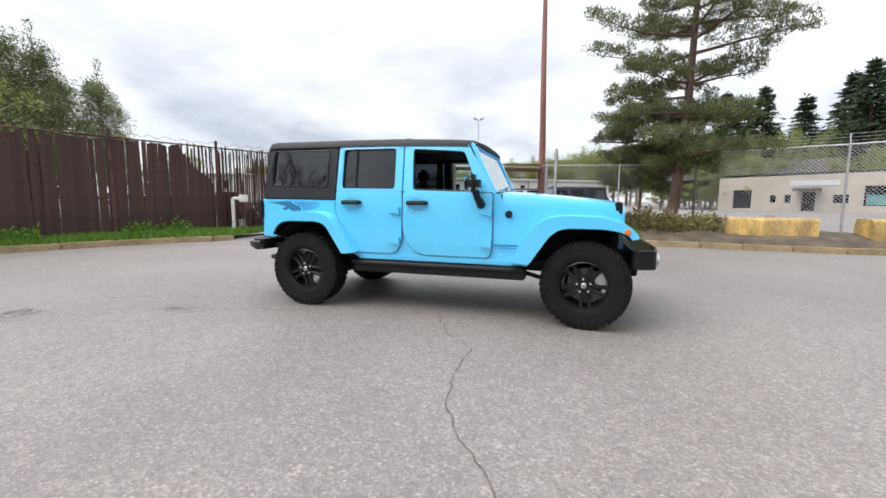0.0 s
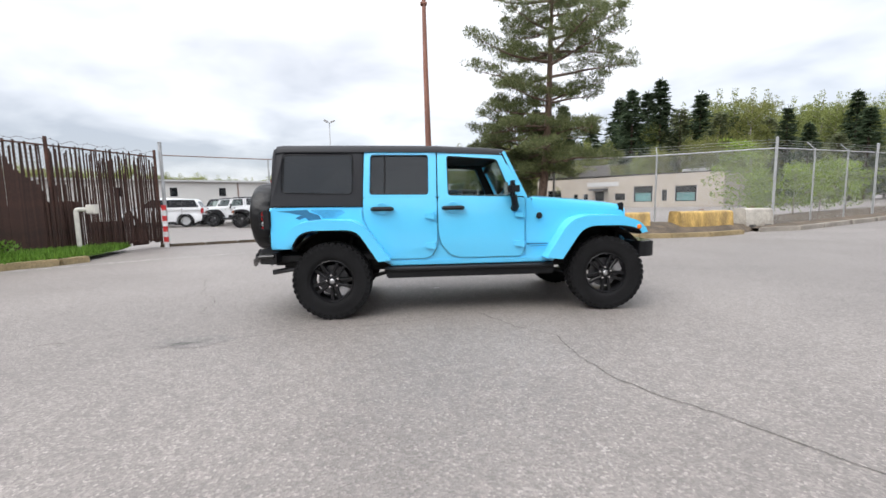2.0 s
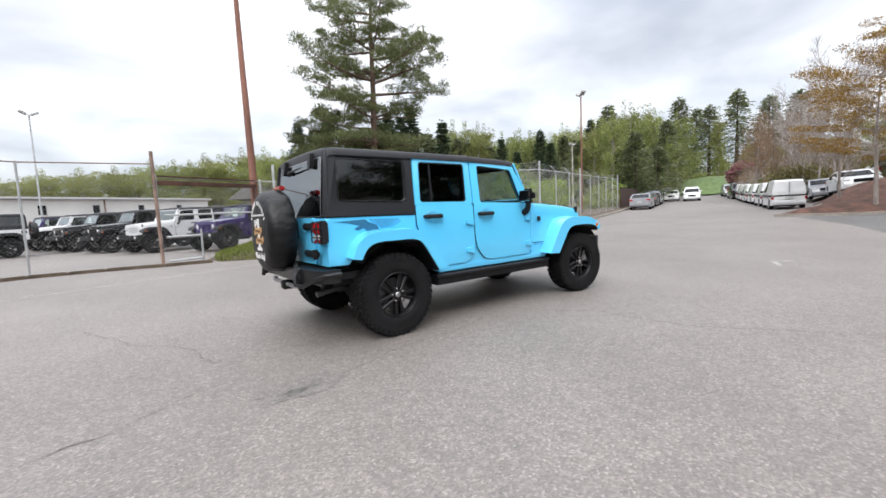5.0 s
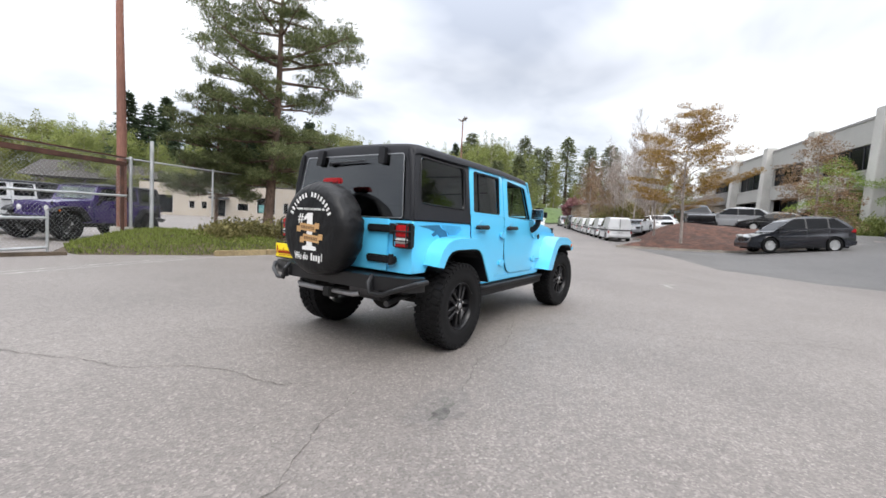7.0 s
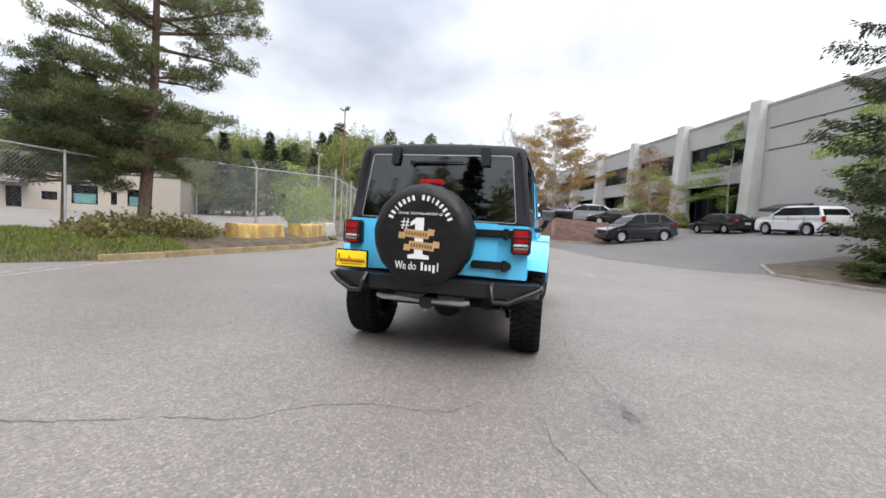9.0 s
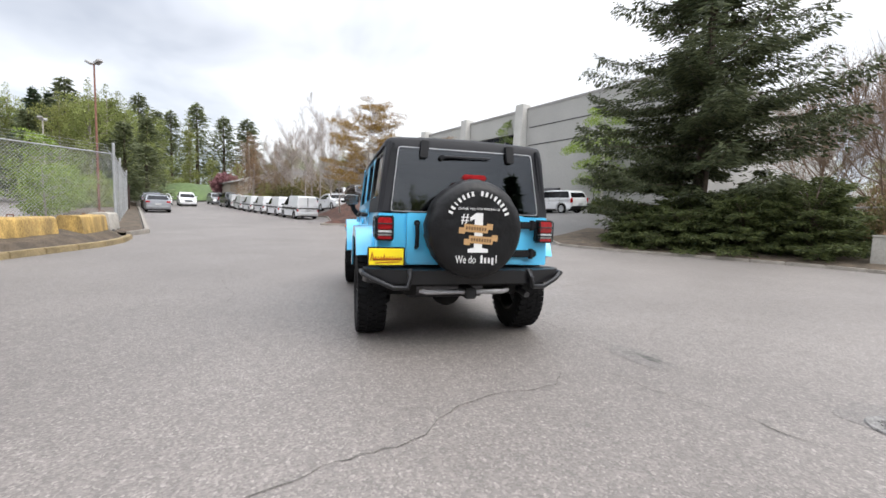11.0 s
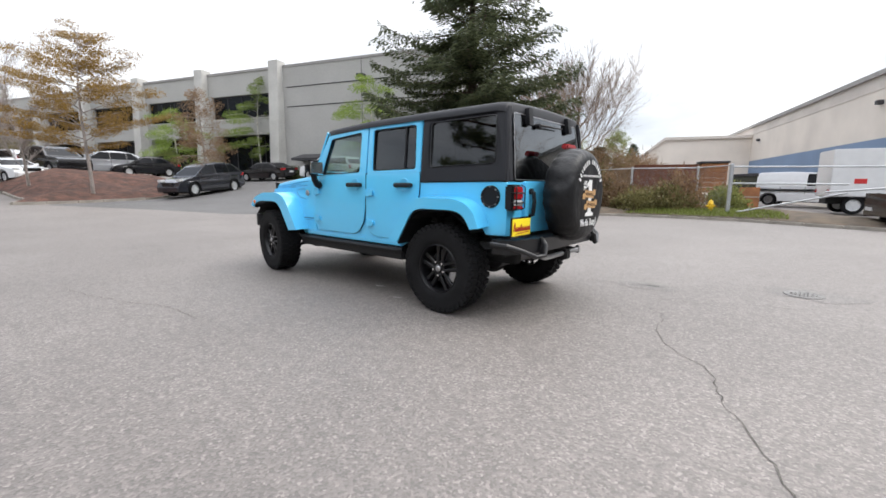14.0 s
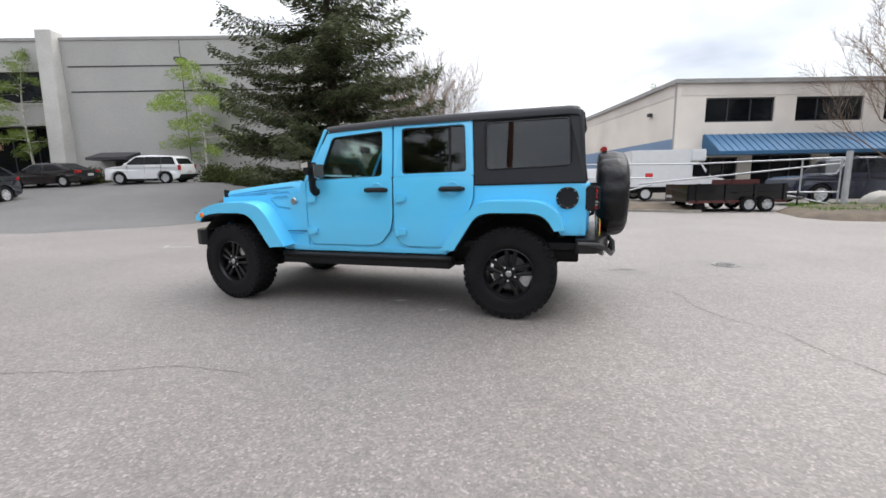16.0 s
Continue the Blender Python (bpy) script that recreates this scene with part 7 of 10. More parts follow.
run = 0.0
for p, q in zip(bars, bars[1:]):
    d = (q - p).normalized()
    L = (q - p).length
    yaw = math.atan2(d.y, d.x)
    s = 0.05
    while s < L:
        far = run + s
        at = p + d * s
        z0 = 0.18 + rng.uniform(-0.04, 0.04)
        twist = rng.uniform(-0.07, 0.07)
        if far > 4.1:
            slat(at, yaw + twist * 0.3, 0.104, 2.55, z0)
        elif far > 3.0:
            slat(at, yaw + twist, 0.100, 1.45 + (far - 3.0) + rng.uniform(-0.1, 0.1), z0)
            slat(at + d * 0.03, yaw + twist, 0.050, rng.choice([2.5, 2.6]), z0)
        else:
            # narrow slats with gaps as wide as themselves
            slat(at, yaw + twist, 0.036, rng.choice([2.5, 2.6, 2.6, 2.4]), z0)
            if rng.random() < 0.85:
                slat(at + Vector((-d.y, d.x)) * 0.05 + d * 0.025, yaw + twist, 0.036, rng.choice([0.9, 1.3, 1.6, 2.0, 2.3]), z0)
        s += (0.093 if far > 3.0 else 0.054) * rng.uniform(0.92, 1.12)
    run += L
v, f = [], []
for p, q in zip(bars, bars[1:]):
    L = (q - p).length
    d = (q - p) / L
    for sgn in (1, -1):
        k = -2.7
        while k < L + 2.7:
            s0, s1 = (k, k + 2.7) if sgn > 0 else (k + 2.7, k)
            ds = s1 - s0
            t0, t1 = sorted(((0 - s0) / ds, (L - s0) / ds))
            lo, hi = max(0, t0), min(1, t1)
            if hi > lo:
                for tt in (lo, hi):
                    ss = s0 + ds * tt
                    for dz in (-0.003, 0.003):
                        v.append((p.x + d.x * ss + d.y * 0.012, p.y + d.y * ss - d.x * 0.012, 0.15 + 2.6 * tt + dz))
                n = len(v)
                f.append((n - 4, n - 3, n - 1, n - 2))
            k += 0.10
sm = raw("wire_mesh", v, f, M["rust_dark"], sf, "rusty woven wire")
sm["kind"] = "stuff"
bm = bmesh.new()
rng = random.Random(2)
for p, q in zip(bars, bars[1:]):
    last = None
    n = 24
    for i in range(n + 1):
        at = p.lerp(q, i / n)
        pt = Vector((at.x + rng.uniform(-0.02, 0.02), at.y + rng.uniform(-0.02, 0.02), 2.86 + 0.04 * math.sin(i * 1.7) + rng.uniform(-0.02, 0.02)))
        if last is not None:
            cyl(bm, last, pt, 0.004, n=4, caps=False)
            cyl(bm, pt + Vector((0, 0, -0.02)), pt + Vector((0.01, 0.0, 0.02)), 0.003, n=4, caps=False)
        last = pt
bw = part("barbed_wire", bm, M["rust_dark"], sf, "rusty barbed wire")
bw["kind"] = "stuff"
# brown sheets leaning inside the fence
for x, y, w, hgt, a in ((-9.62, 4.55, 1.5, 1.15, 70), (-9.05, 6.1, 0.7, 1.3, 70), (-8.72, 7.1, 0.9, 0.75, 70), (-8.45, 8.0, 0.5, 0.55, 70), (-11.4, 1.2, 2.4, 2.2, 69)):
    bm = bmesh.new()
    bx(bm, -w / 2, w / 2, -0.02, 0.02, 0, hgt, 0.006)
    ob = tagged(part("brown_sheet", bm, M["slat"]), "dark brown sheet standing behind the fence", "panel", "brown sheets behind the fence")
    ob.matrix_basis = pose(x - 0.25, y, 0.1, 0, 0, a)

# tall red-brown pole with a double lamp
lp = thing("lamp_pole", "tall red-brown painted pole with a lamp on top", "lamp post", pose(0.17, 11.3, 0.2))
bm = bmesh.new()
tube(bm, [(0, 0, -0.4), (0, 0, 3), (-0.05, 0, 6), (-0.08, 0, 9.6)], [0.13, 0.118, 0.092, 0.068], 14)
part("shaft", bm, M["rust_pole"], lp)
for z in (8.35, 8.7):
    bm = bmesh.new()
    bx(bm, -0.20, 0.05, -0.10, 0.10, z, z + 0.10, 0.02)
    part("clamp", bm, M["rust_pole"], lp)
bm = bmesh.new()
bx(bm, -0.1, 0.55, -0.16, 0.16, 9.55, 9.72, 0.04)
part("lamp_head", bm, M["rust_pole"], lp, "brown box lamp head")
bm = bmesh.new()
cyl(bm, (0, 0, -0.3), (0, 0, 0.35), 0.30, 0.26, n=18)
part("footing", bm, M["concrete"], lp, "round concrete footing")
bm = bmesh.new()
cyl(bm, (0.35, -0.55, -0.1), (0.35, -0.55, 2.9), 0.05, n=10)
tagged(part("fence_post", bm, M["galv"]), "galvanised post beside the pole", "post").matrix_basis = pose(0.35, 11.3, 0.1)


def yard_lamp(m, h, label, mat_key="galv"):
    t = thing("yard_lamp", label, "lamp post", m, "yard lamps")
    bm = bmesh.new()
    tube(bm, [(0, 0, -0.3), (0, 0, h)], [0.075, 0.045], 10)
    part("shaft", bm, M[mat_key], t)
    for s in (-1, 1):
        bm = bmesh.new()
        q = Matrix.Translation((s * 0.34, 0, h + 0.10)) @ Matrix.Rotation(s * -0.45, 4, "Y")
        bmesh.ops.create_cube(bm, size=1.0, matrix=q @ Matrix.Diagonal((0.42, 0.30, 0.12, 1)))
        cyl(bm, (0, 0, h - 0.05), (s * 0.3, 0, h + 0.06), 0.03, n=6)
        part("floodlight", bm, M["roof_edge"], t, "grey floodlight")
    return t


yard_lamp(pose(-8.4, 39.0, 0.0, 0, 0, 20), 9.5, "grey steel lamp post with two floodlights in the lot")
yard_lamp(pose(24.9, 15.2, 0.3, 0, 0, 60), 9.1, "red-brown lamp post with two floodlights behind the fence", "rust_pole")
yard_lamp(pose(36.0, 24.0, 0.4, 0, 0, 10), 7.2, "pale weathered lamp post with two floodlights far along the fence", "barrier_white")

# manhole covers and marks on the asphalt
mh = thing("manhole_cover", "worn round cast iron manhole cover in the asphalt", "manhole cover", pose(-4.02, -2.13, 0.004) @ Matrix.Diagonal((0.68, 0.68, 1, 1)), kind="structure")
bm = bmesh.new()
lathe(bm, [(0.0, 0.006), (0.20, 0.006), (0.21, 0.004), (0.225, 0.009), (0.25, 0.009), (0.26, 0.0)], None, 36)
part("cover", bm, M["iron"], mh)
bm = bmesh.new()
for i in range(-3, 4):
    for j in range(-3, 4):
        if i * i + j * j < 11:
            bx(bm, i * 0.05 - 0.014, i * 0.05 + 0.014, j * 0.05 - 0.014, j * 0.05 + 0.014, 0.005, 0.012)
st = part("cover_studs", bm, M["iron"], mh)
st["kind"] = "stuff"
for i, (x, y, rx, ry, t) in enumerate([(-0.33, 0.57, 0.09, 0.03, 0.2), (-0.83, 0.78, 0.06, 0.022, 0.4), (5.6, -2.05, 0.34, 0.05, 0.45), (6.0, -2.0, 0.26, 0.04, 2.3)]):
    splat("white_mark", x, y, rx, ry, M["line_white"], "worn white paint mark on the asphalt", "mark", seed=50 + i, turn=t)

# ---- trees beside the road
pine_tree(pose(4.45, 10.85, 0.38), 11.6, [(1.8, 1.5), (2.4, 2.4), (3.6, 2.6), (4.4, 2.3), (5.2, 2.9), (6.2, 3.0), (7.2, 2.5), (8.2, 2.1), (9.4, 1.6), (10.6, 0.9), (11.6, 0.2)], "tall irregular pine with gaps between dark green boughs", 0.185)
pine_tree(pose(3.75, 13.0, 0.25), 5.4, [(1.4, 1.8), (2.2, 2.4), (3.4, 2.1), (4.6, 1.1), (5.4, 0.3)], "small bushy pine with a thin stem behind the tall pine", 0.075, 0.0, 17, 1.5, 0.0)
cn = thing("traffic_cone", "faded red traffic cone behind the barriers", "cone", pose(4.9, 12.4, 0.1))
bm = bmesh.new()
lathe(bm, [(0.16, 0.0), (0.16, 0.03), (0.12, 0.04), (0.03, 0.55), (0.0, 0.55)], None, 16)
part("body", bm, M["cone"], cn)
for i, (x, y, h, s) in enumerate([(13.4, 11.6, 2.6, 1.0), (15.6, 13.2, 1.7, 0.5), (18.0, 13.8, 1.9, 1.0), (20.5, 14.9, 2.0, 1.3), (23.0, 15.8, 2.1, 1.3)]):
    layered_tree(pose(x, y, h_at(x, y) + 0.05), h * 1.3, s * 1.05, "green_sapling", "bright green young sapling behind the chain-link fence", M["spring_bright"], 80 + i, M["bark_grey"], 0.08, 20, 0.7, 0.05, 1.5, (0.11, 0.065), 0.035, "green saplings behind the fence")

# ---- south side: fir island, hedge, verge, fence
S_KERB = [(19.5, -6.9), (15.5, -7.6), (12.4, -8.6), (9.9, -7.9), (7.4, -8.9), (5.2, -10.8), (3.0, -12.2), (0.6, -13.1), (-2.4, -13.2), (-4.9, -12.3), (-6.2, -12.0)]
kerb_run(S_KERB[2:], M["kerb"], "low grey concrete kerb below the fir", 0.16, 0.09)
s_soil = [(x, y - 0.1) for x, y in S_KERB[2:]] + [(-7.0, -14.0), (-4.0, -19.0), (4.0, -21.0), (12.0, -17.5), (14.2, -12.0)]
patch("verge_south", s_soil, 0.07, M["soil"], "leaf-strewn soil verge under the fir", "soil", mound=0.22, rough=0.06, seed=5)
s_grass = [(1.2, -13.05), (-2.4, -13.35), (-4.9, -12.5), (-6.0, -12.3), (-5.4, -14.6), (-2.4, -16.2), (1.0, -15.4)]
s_bed = patch("turf_south", s_grass, 0.10, M["soil"], "patchy soil and turf by the hydrant", "soil", mound=0.16, rough=0.04, seed=6)
grass_tufts("grass", [(1.2, -13.1), (-2.4, -13.4), (-3.7, -13.1), (-3.4, -14.4), (-2.4, -16.0), (1.0, -15.3)], 7500, 0.12, "rough green grass by the hydrant", 6, 0.12, M["grass_dull"], s_bed)
fir_tree(pose(9.2, -14.0, 0.15))
for i, (x, y, r, h) in enumerate([(8.3, -10.4, 1.15, 1.3), (7.2, -11.2, 1.4, 1.7), (5.6, -12.3, 1.4, 2.1), (4.3, -13.4, 1.25, 2.6), (6.3, -13.7, 1.6, 2.6), (8.2, -12.3, 1.6, 2.3), (5.3, -14.9, 1.4, 2.9), (7.2, -15.2, 1.6, 3.2), (9.6, -12.0, 1.2, 1.7)]):
    juniper(pose(x, y, 0.12), r, h, 100 + i)
for i, (x, y, r, h, k) in enumerate([(1.2, -14.4, 0.8, 0.8, "bramble"), (0.0, -14.9, 0.8, 0.95, "bramble"), (-0.3, -15.5, 0.8, 1.45, "bud"), (1.9, -15.2, 0.8, 1.0, "bud"), (-1.7, -16.0, 0.6, 0.95, "olive"), (0.7, -15.9, 0.8, 1.1, "bud"), (2.9, -15.6, 0.9, 1.7, "bud"), (3.6, -15.9, 0.9, 2.2, "bramble")]):
    shrub(pose(x, y, 0.15), r, r, h, M[k], "tangled wild shrub against the fence", 60, (0.13, 0.06), 130 + i, "wild_shrub", 0.5, 46, "wild shrubs along the fence")
chain_fence("chain_link_fence", [(5.4, -17.0), (1.7, -15.4), (-0.65, -16.0), (-1.95, -14.3)], 1.75, "weathered low chain-link fence overgrown with shrubs", 3.2, barbed=False)
ub = thing("utility_box", "pale grey metal utility box on the verge", "box", pose(2.5, -13.4, 0.12, 0, 0, 25))
bm = bmesh.new()
bx(bm, -0.17, 0.17, -0.14, 0.14, 0, 0.80, 0.02)
part("body", bm, M["concrete"], ub)
bm = bmesh.new()
bx(bm, -0.19, 0.19, -0.16, 0.16, 0.80, 0.86, 0.015)
part("lid", bm, M["concrete"], ub)
hy = thing("fire_hydrant", "yellow fire hydrant standing in the grass", "hydrant", pose(-1.38, -14.6, 0.16, 0, 0, 30) @ Matrix.Scale(0.74, 4))
bm = bmesh.new()
lathe(bm, [(0.16, 0.0), (0.16, 0.04), (0.11, 0.05), (0.10, 0.42), (0.13, 0.44), (0.13, 0.48), (0.115, 0.50), (0.10, 0.58), (0.06, 0.63), (0.03, 0.64), (0.03, 0.69), (0.0, 0.69)], None, 20)
part("barrel", bm, M["hydrant"], hy)
for d, r in (((0.19, 0, 0.36), 0.055), ((-0.19, 0, 0.36), 0.055), ((0, 0.20, 0.34), 0.075)):
    bm = bmesh.new()
    cyl(bm, (0, 0, d[2]), d, r, n=12)
    cyl(bm, d, (d[0] * 1.18, d[1] * 1.18, d[2]), r * 0.5, n=6)
    part("outlet", bm, M["hydrant"], hy)
# pipe gate swung open towards the trailer
pg = thing("pipe_gate", "grey steel pipe gate hanging open between two posts", "gate")
bm = bmesh.new()
cyl(bm, (-11.1, -14.0, -0.1), (-11.1, -14.0, 2.02), 0.095, n=12)
part("post", bm, M["galv"], pg)
bm = bmesh.new()
cyl(bm, (-1.95, -14.3, -0.1), (-1.95, -14.3, 1.9), 0.065, n=12)
part("post", bm, M["galv"], pg)
for a, b in (((-10.9, -14.1, 1.6), (-4.45, -14.2, 0.98)), ((-10.95, -14.1, 0.12), (-7.4, -14.15, 1.0)), ((-10.95, -14.1, 0.6), (-9.0, -14.1, 0.61)), ((-2.0, -14.3, 1.82), (-6.5, -14.1, 1.72)), ((-6.5, -14.1, 1.72), (-11.0, -14.0, 1.80)), ((-9.8, -14.1, 0.6), (-9.8, -14.1, 1.78)), ((-10.95, -14.1, 0.12), (-10.95, -14.1, 1.80)), ((-2.0, -14.3, 1.25), (-5.0, -14.6, 1.22)), ((-2.2, -14.3, 0.25), (-5.0, -14.6, 0.95))):
    bm = bmesh.new()
    cyl(bm, a, b, 0.028, n=8)
    part("bar", bm, M["galv"], pg)
sw_verge = [(-8.5, -12.6), (-8.2, -10.2), (-8.6, -9.2), (-10.4, -8.9), (-13.0, -9.8), (-20.0, -12.0), (-20.0, -15.5), (-9.8, -15.0)]
patch("verge_south_west", sw_verge, 0.08, M["soil"], "bare brown soil verge by the gate post", "soil", mound=0.14, rough=0.05, seed=8, rim_lift=-0.005)
grass_tufts("grass", [(-9.0, -12.9), (-9.0, -10.6), (-12.5, -10.4), (-19.0, -12.4), (-19.0, -15.0), (-9.6, -14.6)], 4500, 0.13, "rough green grass by the gate post", 8, 0.12)
bm = bmesh.new()
bmesh.ops.create_icosphere(bm, subdivisions=2, radius=0.4)
for v in bm.verts:
    v.co = Vector((v.co.x * 1.3, v.co.y * 0.9, v.co.z * 0.9)) * (1 + 0.25 * noise.noise(v.co * 2.3))
tagged(part("boulder", bm, M["concrete"]), "grey boulder at the foot of the gate post", "rock").matrix_basis = pose(-11.9, -13.7, 0.3)
branching_tree(pose(-15.5, -14.5, 0.0), 7.0, 1.0, "bare_tree", "small tree with sparse pale spring leaves", M["birch_leaf"], 5, (0.08, 0.05), 23, M["bark_grey"], 4, 0.10)
bare_tree(pose(7.6, -23.0, 0.4), 7.9, 4.0, "wide leafless tree with fine brown twigs behind the hedge", 21, M["twig_brown"], "", 0.16, 25, 30)
bare_tree(pose(12.5, -25.5, 0.4), 7.8, 3.2, "wide leafless tree with fine brown twigs behind the hedge", 22, M["twig_brown"], "", 0.15, 20, 28)
for i, (x, y, r, h) in enumerate([(6.5, -25.5, 2.2, 3.7), (9.8, -27.0, 2.4, 3.5), (4.9, -27.5, 2.0, 3.2)]):
    shrub(pose(x, y, 0.2), r, r, h, M["bud"], "leafless brown thicket behind the fence", 260, (0.22, 0.028), 150 + i, "brown_thicket", 0.5, 60, "brown thickets")


# ---- buildings; the streets are laid out along U
UA = radians(18.6)
U, V = Vector((math.cos(UA), math.sin(UA), 0)), Vector((-math.sin(UA), math.cos(UA), 0))


def local(origin, yaw=18.6):
    return Matrix.Translation(origin) @ Matrix.Rotation(radians(yaw), 4, "Z")


def window_unit(parent, x0, x1, z0, z1, y, name="window", mullions=2, frame=None, depth=0.12, sill=True):
    """A window let into a wall whose outer face is at y (outside is +y): pane, frame bars, sill."""
    w = new(name)
    w.parent = parent
    bm = bmesh.new()
    bx(bm, x0, x1, y - depth - 0.02, y - depth, z0, z1)
    part("pane", bm, M["window"], w, "dark reflecting glass", smooth=False)
    fr = frame or M["frame_dark"]
    bm = bmesh.new()
    for a, b, c, d in ((x0, x1, z0, z0 + 0.07), (x0, x1, z1 - 0.07, z1), (x0, x0 + 0.07, z0 + 0.07, z1 - 0.07), (x1 - 0.07, x1, z0 + 0.07, z1 - 0.07)):
        bx(bm, a, b, y - depth, y - depth + 0.06, c, d)
    for k in range(1, mullions + 1):
        x = x0 + (x1 - x0) * k / (mullions + 1)
        bx(bm, x - 0.03, x + 0.03, y - depth, y - depth + 0.05, z0 + 0.07, z1 - 0.07)
    part("frame", bm, fr, w, smooth=False)
    if sill:
        bm = bmesh.new()
        bx(bm, x0 - 0.05, x1 + 0.05, y - depth, y + 0.05, z0 - 0.08, z0)
        part("sill", bm, M["fin"], w, smooth=False)
    return w


def wall_with_holes(parent, x0, x1, z0, z1, holes, y, thick, material, name="wall"):
    bm = bmesh.new()
    prism(bm, [[(x0, z0), (x1, z0), (x1, z1), (x0, z1)], *[[(a, c), (b, c), (b, d), (a, d)] for a, b, c, d in holes]], lambda u, v, d: Vector((u, y - thick * d, v)))
    return part(name, bm, material, parent, smooth=False)


# concrete office block: its front is on the local line y = 0, looking to +y
P2 = Vector((29.55, -15.03, 0.0))
ob_h, bay = 8.75, 7.95
office = thing("office_block", "long two-storey grey tilt-up concrete office block with pale fins", "building", local(P2 + Vector((0, 0, 1.25))) @ Matrix.Diagonal((1.05, 1.05, 1.09, 1)))
holes = []
for k in range(5):
    a, b = k * bay + 0.95, (k + 1) * bay - 0.75
    holes += [(a, b, 5.0, 6.75), (a, b, 0.25, 3.7)]
wall_with_holes(office, 0, 5 * bay, -1.5, ob_h - 0.35, holes, 0, 0.35, M["tiltup"])
for a, b, c, d in holes:
    window_unit(office, a, b, c, d, 0, mullions=3, depth=0.25 if c > 3 else 0.9)
wall_with_holes(office, -14, 0, -1.5, ob_h - 0.35, [], 0.02, 0.35, M["tiltup"])
for z in (5.55, 6.95):
    bm = bmesh.new()
    bx(bm, -14, -0.75, 0.02, 0.045, z, z + 0.06)
    part("panel_joint", bm, M["groove"], office, "dark horizontal joint", smooth=False)
bm = bmesh.new()
bx(bm, -7.52, -7.48, 0.018, 0.03, -1, ob_h - 0.4)
part("panel_joint", bm, M["groove"], office, smooth=False)
for k in range(6):
    bm = bmesh.new()
    prism(bm, [[(-0.35, -1.5), (0.95, -1.5), (0.55, ob_h + 0.10), (-0.35, ob_h + 0.10)]], lambda u, v, d, k=k: Vector((k * bay - 0.45 + 0.9 * d, u, v)), 0.03)
    part("fin", bm, M["fin"], office, "pale tapering concrete fin")
bm = bmesh.new()
bx(bm, -14, 5 * bay + 0.5, -0.5, 0.06, ob_h - 0.35, ob_h - 0.18)
part("parapet_cap", bm, M["roof_edge"], office, smooth=False)
bm = bmesh.new()
bx(bm, -14, 5 * bay, -24, -0.36, ob_h - 0.8, ob_h - 0.5)
part("roof", bm, M["roof_dark"], office, smooth=False)
for x in (-14, 5 * bay):
    bm = bmesh.new()
    bx(bm, x - 0.15, x + 0.15, -24, -0.36, -1.5, ob_h - 0.36)
    part("side_wall", bm, M["tiltup"], office, smooth=False)
bm = bmesh.new()
bx(bm, -14, 5 * bay, -24.2, -24, -1.5, ob_h - 0.36)
part("back_wall", bm, M["tiltup"], office, smooth=False)
bm = bmesh.new()
bx(bm, -7.9, -7.35, 0.02, 0.55, 7.15, 7.32, 0.03)
cyl(bm, (-7.6, 0.02, 7.1), (-7.6, 0.3, 7.2), 0.04, n=8)
part("wall_lamp", bm, M["frame_dark"], office, "dark wall-mounted lamp")
bm = bmesh.new()
prism(bm, [[(0.0, 1.60), (0.0, 2.10), (1.3, 1.75), (1.3, 1.60)]], lambda u, v, d: Vector((-4.4 + 2.4 * d, 0.02 + u, v)))
part("door_canopy", bm, M["frame_dark"], office, "small dark door canopy", smooth=False)
bm = bmesh.new()
bx(bm, -3.8, -2.8, 0.02, 0.05, -0.1, 1.58)
part("door", bm, M["frame_dark"], office, smooth=False)

# cream building with the blue awning: corner C, side wall runs back from it
cream = thing("cream_building", "cream stucco building with a blue metal awning and dark upper windows", "building", local(Vector((-7.45, -22.3, 0.0))))
front = [(-5.2, -1.35, 4.20, 5.50), (-10.2, -6.4, 4.20, 5.50), (-15.0, -11.4, 4.20, 5.50)]
low = [(-3.4, -1.2, 0.6, 2.3), (-7.6, -4.2, 0.2, 2.4), (-12.0, -8.6, 0.2, 2.4)]
wall_with_holes(cream, -16, 0, -0.3, 6.25, front + low, 0, 0.3, M["cream"])
for a, b, c, d in front + low:
    window_unit(cream, a, b, c, d, 0, mullions=2, depth=0.15, sill=False)
bm = bmesh.new()
bx(bm, 0.0, 0.30, -32, 0.0, -0.3, 6.25)
part("side_wall", bm, M["cream"], cream, smooth=False)
bm = bmesh.new()
bx(bm, 0.30, 0.325, -32, 0.0, 2.0, 3.35)
part("blue_band", bm, M["blue_band"], cream, "blue painted band", smooth=False)
bm = bmesh.new()
bx(bm, 0.30, 0.325, -32, 0.0, 5.62, 6.25)
part("parapet_band", bm, M["parapet"], cream, "grey-beige painted band", smooth=False)
bm = bmesh.new()
bx(bm, -16, 0.0, 0.0, 0.025, 5.62, 6.25)
part("parapet_band", bm, M["parapet"], cream, "grey-beige painted band", smooth=False)
# thin downpipe at the corner
bm = bmesh.new()
cyl(bm, (0.38, 0.06, 0.2), (0.38, 0.06, 6.2), 0.05, n=8)
part("downpipe", bm, M["roof_edge"], cream, "thin corner downpipe")
bm = bmesh.new()
bx(bm, -16, 0.45, -32, 0.15, 6.25, 6.48)
part("roof_edge", bm, M["roof_edge"], cream, smooth=False)
bm = bmesh.new()
bx(bm, -16.2, -16, -32, 0, -0.3, 6.25)
bx(bm, -16, 0, -32.2, -32, -0.3, 6.25)
part("back_wall", bm, M["cream"], cream, smooth=False)
